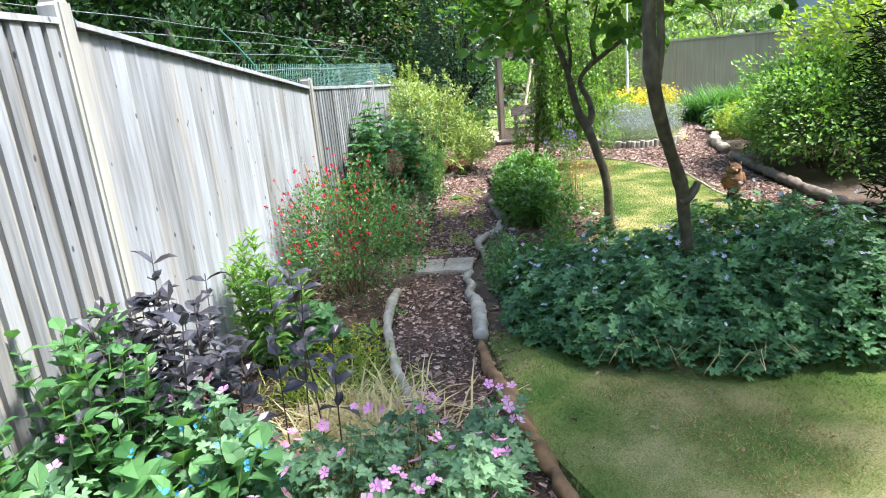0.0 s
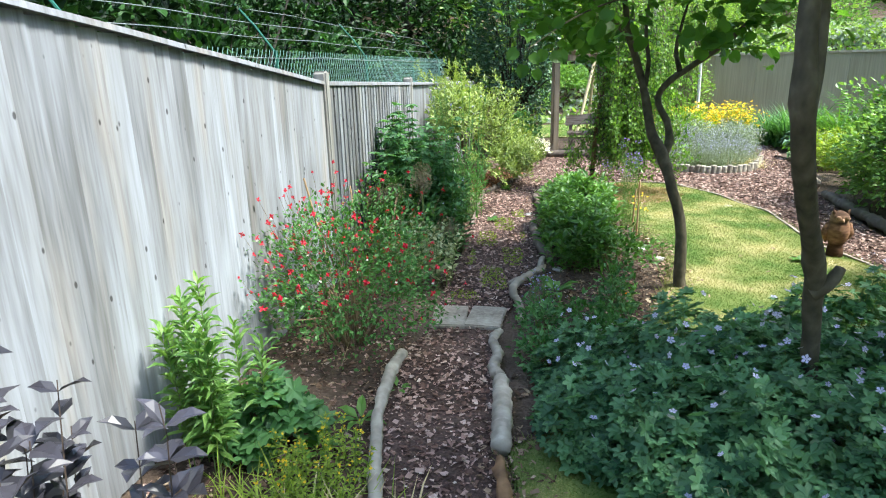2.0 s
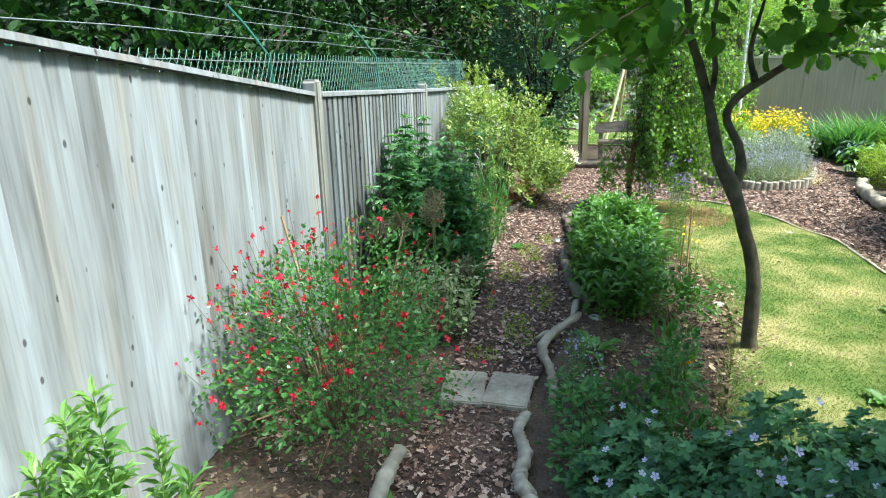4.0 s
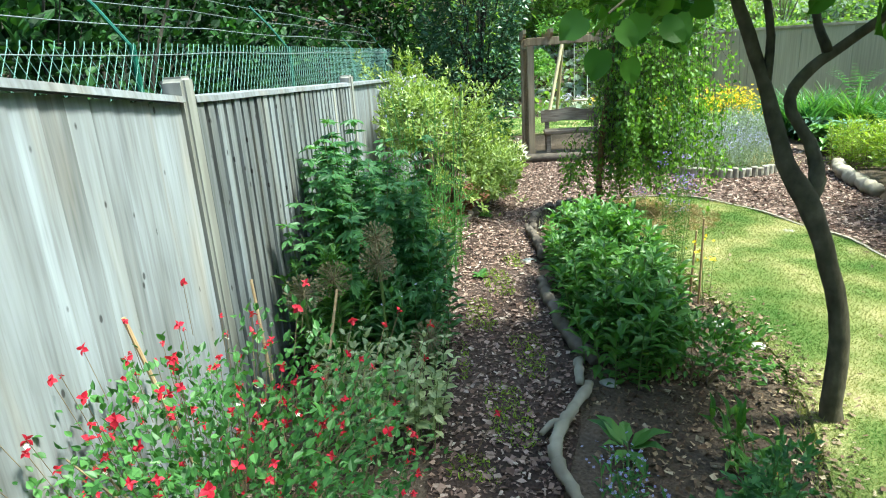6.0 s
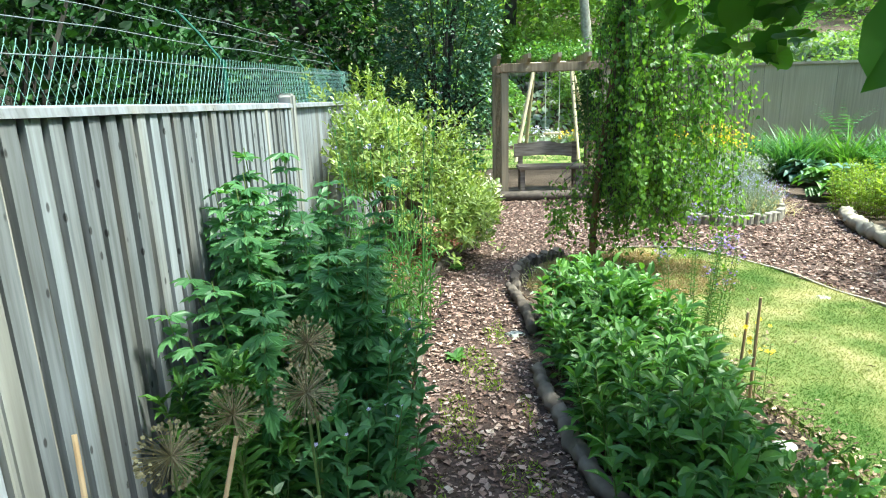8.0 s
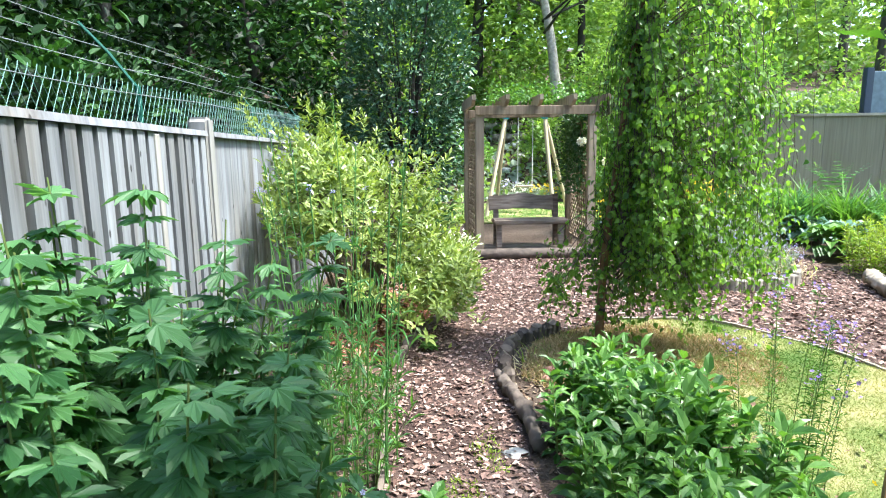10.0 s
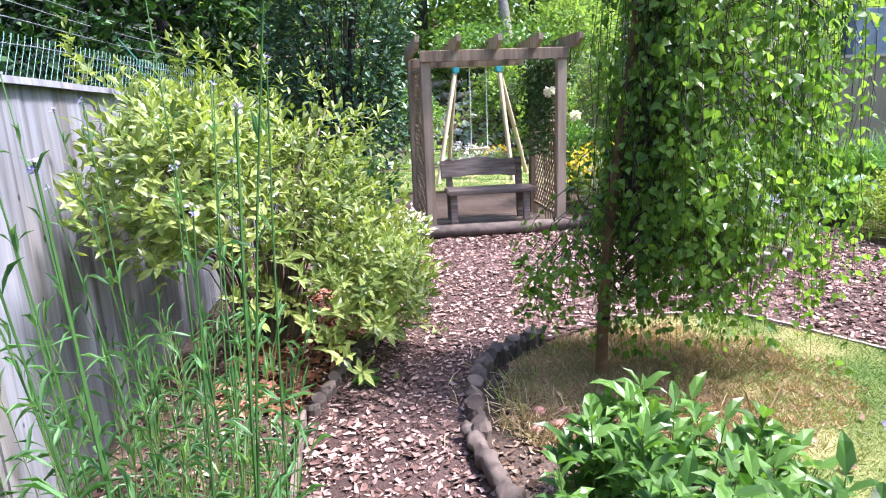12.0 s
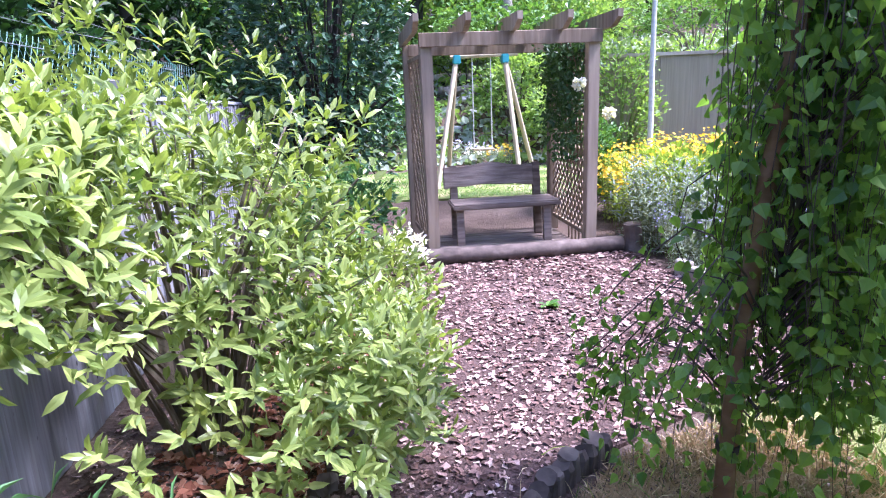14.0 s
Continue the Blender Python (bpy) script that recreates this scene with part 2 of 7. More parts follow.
ROCKS = earth_mat("pale_bank_rock", [(0.2, (0.3, 0.28, 0.25)), (0.5, (0.5, 0.48, 0.45)), (0.8, (0.7, 0.68, 0.65))], 12, 2, 0.5)
GREENWIRE = plain_mat("green_plastic_wire", (0.015, 0.1, 0.07), 0.4)
GALV = plain_mat("galvanised_wire", (0.32, 0.34, 0.34), 0.45, 0.6)
TERRA = earth_mat("pink_terracotta", [(0.2, (0.34, 0.15, 0.11)), (0.5, (0.5, 0.27, 0.21)), (0.8, (0.62, 0.42, 0.35))], 30, 5, 0.4)
TURQ = plain_mat("turquoise_bracket", (0.05, 0.36, 0.4), 0.5)
ROPE = plain_mat("pale_rope", (0.6, 0.58, 0.52), 0.9)
OWLWOOD = wood_mat("carved_reddish_wood", [(0.1, (0.1, 0.05, 0.03)), (0.5, (0.26, 0.14, 0.08)), (0.9, (0.42, 0.27, 0.17))], (9, 9, 20))
owl_nt = OWLWOOD.node_tree
owl_co = owl_nt.nodes.new("ShaderNodeTexCoord")
owl_xyz = owl_nt.nodes.new("ShaderNodeSeparateXYZ")
owl_nt.links.new(owl_co.outputs["Object"], owl_xyz.inputs[0])
owl_ramp = ramp_of(owl_nt, [(0.0, (0.25, 0.22, 0.2)), (0.16, (0.3, 0.27, 0.25)), (0.2, (1, 1, 1)), (0.38, (1.0, 1.0, 1.0)), (0.42, (0.6, 0.62, 0.62)), (0.47, (1.5, 1.7, 1.9)), (0.53, (0.35, 0.35, 0.37))])
owl_nt.links.new(owl_xyz.outputs["Z"], owl_ramp.inputs[0])
owl_mul = owl_nt.nodes.new("ShaderNodeMixRGB")
owl_mul.blend_type, owl_mul.inputs[0].default_value = "MULTIPLY", 1.0
owl_bsdf = owl_nt.nodes["Principled BSDF"]
owl_nt.links.new(owl_bsdf.inputs["Base Color"].links[0].from_socket, owl_mul.inputs[1])
owl_nt.links.new(owl_ramp.outputs[0], owl_mul.inputs[2])
owl_nt.links.new(owl_mul.outputs[0], owl_bsdf.inputs["Base Color"])
RUBBER = plain_mat("black_tree_tie", (0.03, 0.025, 0.025), 0.7)
SCREEN = plain_mat("blue_grey_panel", (0.13, 0.19, 0.24), 0.7)
SLATE = plain_mat("dark_blue_grey_frame", (0.04, 0.06, 0.1), 0.5)

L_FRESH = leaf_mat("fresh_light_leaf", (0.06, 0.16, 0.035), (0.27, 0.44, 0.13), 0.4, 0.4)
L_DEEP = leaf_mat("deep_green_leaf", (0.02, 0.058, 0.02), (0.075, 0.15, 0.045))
L_GERAN = leaf_mat("cranesbill_leaf", (0.016, 0.07, 0.032), (0.2, 0.39, 0.18), 0.45, 0.3)
L_SALVIA = leaf_mat("salvia_leaf", (0.022, 0.08, 0.02), (0.12, 0.28, 0.075))
L_MID = leaf_mat("mid_green_leaf", (0.028, 0.095, 0.016), (0.16, 0.32, 0.065), 0.38)
L_TALL = leaf_mat("tall_perennial_leaf", (0.028, 0.1, 0.032), (0.15, 0.32, 0.12), 0.42, 0.4)
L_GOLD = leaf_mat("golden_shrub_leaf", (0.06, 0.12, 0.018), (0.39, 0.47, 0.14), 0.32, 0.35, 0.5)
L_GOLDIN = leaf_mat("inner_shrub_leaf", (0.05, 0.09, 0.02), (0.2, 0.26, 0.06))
L_PURPLE = leaf_mat("purple_black_leaf", (0.012, 0.011, 0.015), (0.06, 0.057, 0.075), 0.36, 0.05, 0.55)
L_BIRCH = leaf_mat("birch_leaf", (0.035, 0.11, 0.023), (0.27, 0.45, 0.09), 0.32, 0.55)
DRYGRASS = leaf_mat("dry_olive_grass", (0.2, 0.16, 0.075), (0.6, 0.42, 0.27), 0.7, 0.2, 0.2, 3.0, (1.3, 0.5, -0.42))
L_HAZEL = leaf_mat("round_tree_leaf", (0.035, 0.11, 0.02), (0.15, 0.31, 0.05), 0.45, 0.5)
# Dark copy of the wood leaves: deep shade and black gaps in the colour.
L_WOODSHADE = leaf_mat("shaded_woodland_leaf", (0.003, 0.012, 0.004), (0.065, 0.175, 0.045), 0.55, 0.22, 0.25, 1.5, (2.4, 0.55, -1.22))
# Bright copy of the same leaves, with sunlight put into the colour.
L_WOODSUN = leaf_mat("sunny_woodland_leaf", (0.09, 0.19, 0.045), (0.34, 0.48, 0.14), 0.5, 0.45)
L_HOLLY = leaf_mat("dark_glossy_leaf", (0.018, 0.062, 0.03), (0.075, 0.16, 0.08), 0.4, 0.12, 0.4)
L_CONIFER = leaf_mat("conifer_needles", (0.008, 0.02, 0.01), (0.03, 0.055, 0.022), 0.7, 0.05, 0.2)
L_GREY = leaf_mat("grey_green_leaf", (0.16, 0.21, 0.15), (0.38, 0.44, 0.34), 0.7, 0.2)
L_VARIEG = leaf_mat("variegated_leaf", (0.18, 0.25, 0.1), (0.62, 0.64, 0.4), 0.5, 0.25)
L_HOSTA = leaf_mat("blue_hosta_leaf", (0.06, 0.15, 0.1), (0.2, 0.32, 0.24), 0.4, 0.2)
L_YGREEN = leaf_mat("yellow_green_leaf", (0.13, 0.22, 0.025), (0.36, 0.46, 0.07), 0.45, 0.4)
L_STEM = leaf_mat("green_stem", (0.08, 0.13, 0.03), (0.2, 0.26, 0.08), 0.6, 0.1)
L_DARKSTEM = leaf_mat("dark_stem", (0.03, 0.02, 0.02), (0.09, 0.065, 0.05), 0.6, 0.0)
L_BROWNSTEM = leaf_mat("brown_stem", (0.1, 0.07, 0.04), (0.26, 0.19, 0.11), 0.7, 0.0)
F_RED = leaf_mat("red_petal", (0.36, 0.004, 0.02), (0.6, 0.016, 0.055), 0.6, 0.3)
F_WHITE = leaf_mat("white_petal", (0.7, 0.68, 0.66), (0.9, 0.88, 0.86), 0.6, 0.3)
F_PINK = leaf_mat("pink_petal", (0.5, 0.16, 0.46), (0.76, 0.4, 0.7), 0.6, 0.3)
F_LILAC = leaf_mat("lilac_petal", (0.45, 0.4, 0.75), (0.72, 0.68, 0.93), 0.6, 0.3)
F_BLUE = leaf_mat("bright_blue_petal", (0.02, 0.2, 0.7), (0.1, 0.42, 0.9), 0.6, 0.2)
F_LAV = leaf_mat("lavender_flower", (0.24, 0.22, 0.5), (0.46, 0.44, 0.72), 0.7, 0.2)
F_VIOLET = leaf_mat("violet_spike_flower", (0.15, 0.09, 0.36), (0.36, 0.26, 0.62), 0.7, 0.2)
F_YELLOW = leaf_mat("yellow_petal", (0.7, 0.42, 0.01), (0.9, 0.66, 0.03), 0.6, 0.3)
F_ORANGE = leaf_mat("orange_petal", (0.8, 0.25, 0.01), (0.95, 0.42, 0.03), 0.6, 0.3)
F_SEED = leaf_mat("brown_seed_head", (0.14, 0.11, 0.06), (0.33, 0.29, 0.17), 0.8, 0.1)
L_FRONT = leaf_mat("soft_green_leaf", (0.03, 0.09, 0.045), (0.23, 0.38, 0.21), 0.5, 0.3)

# ---- building tools ----
class Geo:
    """Gathers vertices and faces, then becomes one mesh."""

    def __init__(self):
        self.v, self.f3, self.f4, self.n = [], [], [], 0

    def put(self, verts, tris=None, quads=None):
        verts = np.asarray(verts, float).reshape(-1, 3)
        if tris is not None and len(tris):
            self.f3.append(np.asarray(tris, int).reshape(-1, 3) + self.n)
        if quads is not None and len(quads):
            self.f4.append(np.asarray(quads, int).reshape(-1, 4) + self.n)
        self.v.append(verts)
        self.n += len(verts)

    def mesh(self, name, smooth=False):
        me = bpy.data.meshes.new(name)
        v = np.concatenate(self.v) if self.v else np.zeros((0, 3))
        t = np.concatenate(self.f3) if self.f3 else np.zeros((0, 3), int)
        q = np.concatenate(self.f4) if self.f4 else np.zeros((0, 4), int)
        me.vertices.add(len(v))
        me.vertices.foreach_set("co", v.astype(np.float32).ravel())
        loops = np.concatenate([t.ravel(), q.ravel()]).astype(np.int32)
        starts = np.concatenate([np.arange(len(t)) * 3, 3 * len(t) + np.arange(len(q)) * 4]).astype(np.int32)
        me.loops.add(len(loops))
        me.loops.foreach_set("vertex_index", loops)
        me.polygons.add(len(starts))
        me.polygons.foreach_set("loop_start", starts)
        me.update(calc_edges=True)
        me.polygons.foreach_set("use_smooth", [bool(smooth)] * len(me.polygons))
        me.validate()
        return me

    def tube(self, pts, radii, sides=6, cap=True):
        pts = np.asarray(pts, float)
        radii = np.broadcast_to(np.asarray(radii, float), (len(pts),))
        d = np.gradient(pts, axis=0)
        d /= np.linalg.norm(d, axis=1, keepdims=True) + 1e-9
        ref = np.array([0.0, 0, 1]) if abs(d[:, 2]).mean() < 0.8 else np.array([1.0, 0, 0])
        a = np.cross(d, ref)
        a /= np.linalg.norm(a, axis=1, keepdims=True) + 1e-9
        b = np.cross(d, a)
        ang = np.linspace(0, 2 * np.pi, sides, endpoint=False)
        ring = pts[:, None] + radii[:, None, None] * (np.cos(ang)[None, :, None] * a[:, None] + np.sin(ang)[None, :, None] * b[:, None])
        k = len(pts)
        quads = [(i * sides + j, i * sides + (j + 1) % sides, (i + 1) * sides + (j + 1) % sides, (i + 1) * sides + j)
                 for i in range(k - 1) for j in range(sides)]
        verts, tris = ring.reshape(-1, 3), []
        if cap:
            verts = np.vstack([verts, pts[0], pts[-1]])
            for j in range(sides):
                tris.append((k * sides, (j + 1) % sides, j))
                tris.append((k * sides + 1, (k - 1) * sides + j, (k - 1) * sides + (j + 1) % sides))
        self.put(verts, tris, quads)

    def box(self, lo, hi, slant=None):
        x0, y0, z0 = lo
        x1, y1, z1 = hi
        v = np.array([(x0, y0, z0), (x1, y0, z0), (x1, y1, z0), (x0, y1, z0), (x0, y0, z1), (x1, y0, z1), (x1, y1, z1), (x0, y1, z1)], float)
        if slant is not None:
            v = v @ np.asarray(slant, float)[:3, :3].T + np.asarray(slant, float)[:3, 3]
        self.put(v, None, [(0, 3, 2, 1), (4, 5, 6, 7), (0, 1, 5, 4), (1, 2, 6, 5), (2, 3, 7, 6), (3, 0, 4, 7)])


def bevelled(lo, hi, bevel=0.006, seg=2):
    bm = bmesh.new()
    bmesh.ops.create_cube(bm, size=1)
    lo, hi = Vector(lo), Vector(hi)
    for v in bm.verts:
        v.co = Vector((lo[k] + (v.co[k] + 0.5) * (hi[k] - lo[k]) for k in range(3)))
    bmesh.ops.bevel(bm, geom=bm.edges[:], offset=bevel, segments=seg, affect="EDGES")
    return bm


def part(name, shape, material, parent=None, label="", smooth=False, at=None):
    """One mesh object out of a Geo, a bmesh or a mesh, under a thing or a part."""
    if isinstance(shape, Geo):
        me = shape.mesh(name, smooth)
    elif isinstance(shape, bmesh.types.BMesh):
        me = bpy.data.meshes.new(name)
        shape.to_mesh(me)
        shape.free()
        if smooth:
            me.polygons.foreach_set("use_smooth", [True] * len(me.polygons))
    else:
        me = shape
    if not me.materials:
        me.materials.append(material)
    ob = new(name, me)
    if parent:
        ob.parent = parent
    if at is not None:
        ob.matrix_basis = at
    if label:
        tagged(ob, label)
    return ob


def thing(name, label, category, at=(0, 0, 0), group="", kind=""):
    ob = new(name)
    ob.location = at
    ob.empty_display_size = 0.1
    return tagged(ob, label, category, group, kind)


# leaf outlines: unit length along y, normal along z
def leaf_oval(w=0.3, fold=0.07, droop=0.12):
    v = [(0, 0, 0), (0, .4, .0), (0, .75, -droop * .4), (0, 1, -droop), (w, .36, fold), (w * .72, .72, fold * .6), (-w, .36, fold), (-w * .72, .72, fold * .6)]
    return np.array(v, float), np.array([(0, 4, 1), (0, 1, 6), (1, 4, 5), (1, 5, 2), (1, 2, 7), (1, 7, 6), (2, 5, 3), (2, 3, 7)])


def leaf_simple(w=0.3, fold=0.08, droop=0.1):
    """A small pointed oval leaf, folded along its midrib."""
    v = [(0, 0, 0), (w * .86, .28, fold), (w * .8, .58, fold * .8), (0, 1, -droop), (-w * .8, .58, fold * .8), (-w * .86, .28, fold)]
    return np.array(v, float), np.array([(0, 1, 2), (0, 2, 3), (0, 3, 4), (0, 4, 5)])


def leaf_lobed(lobes=5, cut=0.58, cup=0.1):
    v = [(0, 0.35, -cup)]
    n = lobes * 3
    for i in range(n + 1):
        a = radians(-145 + 290 * i / n)
        r = 0.62 * (1.0 if i % 3 == 1 else (0.86 if i % 3 == 2 else cut))
        v.append((math.sin(a) * r, 0.35 + math.cos(a) * r, 0.03 * (i % 2)))
    return np.array(v, float), np.array([(0, i + 2, i + 1) for i in range(n)])


def leaf_round(cup=0.06):
    """A broad toothed leaf with a heart-shaped base and a short tip."""
    v = [(0, 0.08, 0), (0, 0.5, -cup * .4), (0, 1.05, -cup * 2.5)]
    side = [(.2, .0), (.42, .12), (.50, .34), (.47, .56), (.38, .74), (.2, .9)]
    for s in (1, -1):
        for k, (x, y) in enumerate(side):
            v.append((s * x * 0.92, y, cup * (1 + 0.5 * (k % 2))))
    f = []
    for o in (3, 9):
        c = [(0, o, o + 1), (0, o + 1, 1), (1, o + 1, o + 2), (1, o + 2, o + 3), (1, o + 3, o + 4), (1, o + 4, o + 5), (1, o + 5, 2)]
        f += c if o == 3 else [t[::-1] for t in c]
    return np.array(v, float), np.array(f)


def bloom(petals=5, wide=1.0, cup=0.25):
    v, f = [(0, 0, 0)], []
    for i in range(petals):
        a = 2 * math.pi * i / petals
        for da, r, z in ((-wide / 2, .75, cup * .8), (0, 1.0, cup), (wide / 2, .75, cup * .8)):
            v.append((math.cos(a + da) * r * .5, math.sin(a + da) * r * .5, z * .5))
        k = 1 + i * 3
        f += [(0, k, k + 1), (0, k + 1, k + 2)]
    return np.array(v, float), np.array(f)


def leaf_jagged(droop=0.5):
    """A broad leaf of three coarse-toothed pointed lobes, drooping at the tips."""
    half = [(0, 1.0), (9, 0.8), (15, 0.82), (24, 0.6), (33, 0.5), (40, 0.66), (50, 0.82), (62, 0.66), (72, 0.6), (92, 0.42), (135, 0.3)]
    full = [(-a, r) for a, r in half[:0:-1]] + half
    v = [(0, 0.16, 0.03)] + [(math.sin(radians(a)) * r * 0.84, 0.16 + math.cos(radians(a)) * r * 0.84, -droop * r * r + 0.03 * (k % 2)) for k, (a, r) in enumerate(full)]
    return np.array(v, float), np.array([(0, i + 1, i) for i in range(1, len(full))])


JAGGED = leaf_jagged()
OVAL, SIMPLE, LANCE, LOBED, ROUND, BLOOM = leaf_oval(), leaf_simple(0.32), leaf_oval(0.13, 0.03, 0.25), leaf_lobed(), leaf_round(), bloom()
BLADE = (np.array([(-.5, 0, 0), (.5, 0, 0), (0, 1, 0)], float), np.array([(0, 1, 2)]))
BLADE2 = (np.array([(-.5, 0, 0), (.5, 0, 0), (.38, .55, -.05), (-.38, .55, -.05), (0, 1, -.35)], float), np.array([(0, 1, 2), (0, 2, 3), (3, 2, 4)]))
CHIP = (np.array([(-.5, -.5, 0), (.5, -.42, .12), (.55, .5, 0), (-.42, .46, .1)], float), np.array([(0, 1, 2), (0, 2, 3)]))


def unit(a):
    return a / (np.linalg.norm(a, axis=-1, keepdims=True) + 1e-9)


def strew(geo, template, pos, tip, up, size, width=1.0):
    """Sets one leaf at every pos: its length along tip, its face towards up."""
    tv, tf = template
    pos, tip = np.asarray(pos, float), unit(np.asarray(tip, float))
    up = np.broadcast_to(np.asarray(up, float), pos.shape)
    x = unit(np.cross(tip, up))
    z = np.cross(x, tip)
    size = np.broadcast_to(np.asarray(size, float), (len(pos),))
    width = np.broadcast_to(np.asarray(width, float), (len(pos),))
    v = (pos[:, None] + size[:, None, None] * (tv[None, :, 0, None] * x[:, None] * width[:, None, None] + tv[None, :, 1, None] * tip[:, None] + tv[None, :, 2, None] * z[:, None]))
    f = tf[None] + (np.arange(len(pos)) * len(tv))[:, None, None]
    geo.put(v.reshape(-1, 3), f.reshape(-1, 3))


def rnd(seed):
    return np.random.RandomState(seed)


def lumpy(dirs, amount, freq, seed):
    return np.array([1 + amount * noise.noise(Vector(d) * freq + Vector((seed * 7.3, seed * 3.1, seed))) for d in dirs])


def shell_points(r, n, inner=0.55, lump=0.5, freq=2.2, seed=1, low=-0.35):
    d = unit(r.normal(size=(int(n * 1.8), 3)))
    d = d[d[:, 2] > low][:n]
    rad = (inner ** 3 + (1 - inner ** 3) * r.uniform(size=len(d))) ** (1 / 3)
    return d, d * (rad * lumpy(d, lump, freq, seed))[:, None]


def bush(name, label, category, at, size, n, leaf, leaf_size, mat, stem_mat, seed, stems=9, lift=0.45, inner=0.5, lump=0.55, freq=2.4, low=-0.3, clumps=0, droop=0.0, group="", inner_mat=None):
    """A shrub: woody stems from the ground and foliage in an uneven, gappy crown. size: half width, half depth, height."""
    r = rnd(seed)
    e = thing(name, label, category, at, group)
    rx, ry, h = size
    mid = np.array([0, 0, h * lift])
    scale = np.array([rx, ry, h * (1 - lift)])
    if clumps:
        cd, cp = shell_points(r, clumps, 0.6, lump, freq, seed, low)
        which = r.randint(0, len(cp), n)
        rr = 0.9 / math.sqrt(clumps) * 1.15
        loc = cp[which] + r.normal(size=(n, 3)) * rr * 0.6
        d = unit(loc - cp[which] * 0.55 + 0.02)
    else:
        d, loc = shell_points(r, n, inner, lump, freq, seed, low)
    p = loc * scale + mid
    p[:, 2] = np.maximum(p[:, 2], 0.03 + r.uniform(0, 0.12, len(p)))
    tip = d * np.array([1, 1, 0.7]) + r.normal(size=d.shape) * 0.55 + np.array([0, 0, 0.25 - droop])
    up = d * 0.5 + np.array([0, 0, 0.9]) + r.normal(size=d.shape) * 0.35
    g = Geo()
    strew(g, leaf, p, tip, up, leaf_size * r.uniform(0.6, 1.25, len(p)))
    s = Geo()
    pick = p[r.choice(len(p), min(stems * 3, len(p)), replace=False)]
    for k, q in enumerate(pick):
        b = np.array([q[0] * 0.12 + r.normal() * 0.03, q[1] * 0.12 + r.normal() * 0.03, -0.04])
        m1 = b * 0.5 + q * 0.5 + np.array([-q[0] * 0.15, -q[1] * 0.15, 0.08 * h])
        w = (0.012 if k < stems else 0.005) * max(0.6, h)
        s.tube([b, m1 * 0.6 + b * 0.4, m1, q], [w, w * 0.8, w * 0.6, w * 0.25], 5)
    tagged(part("stemwork", s, stem_mat, e), kind="stuff")
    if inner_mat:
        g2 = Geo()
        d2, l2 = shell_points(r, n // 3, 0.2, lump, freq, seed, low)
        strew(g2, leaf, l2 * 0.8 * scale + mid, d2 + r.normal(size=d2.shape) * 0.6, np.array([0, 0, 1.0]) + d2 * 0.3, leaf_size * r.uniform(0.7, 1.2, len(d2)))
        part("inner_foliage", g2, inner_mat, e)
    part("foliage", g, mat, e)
    return e, p


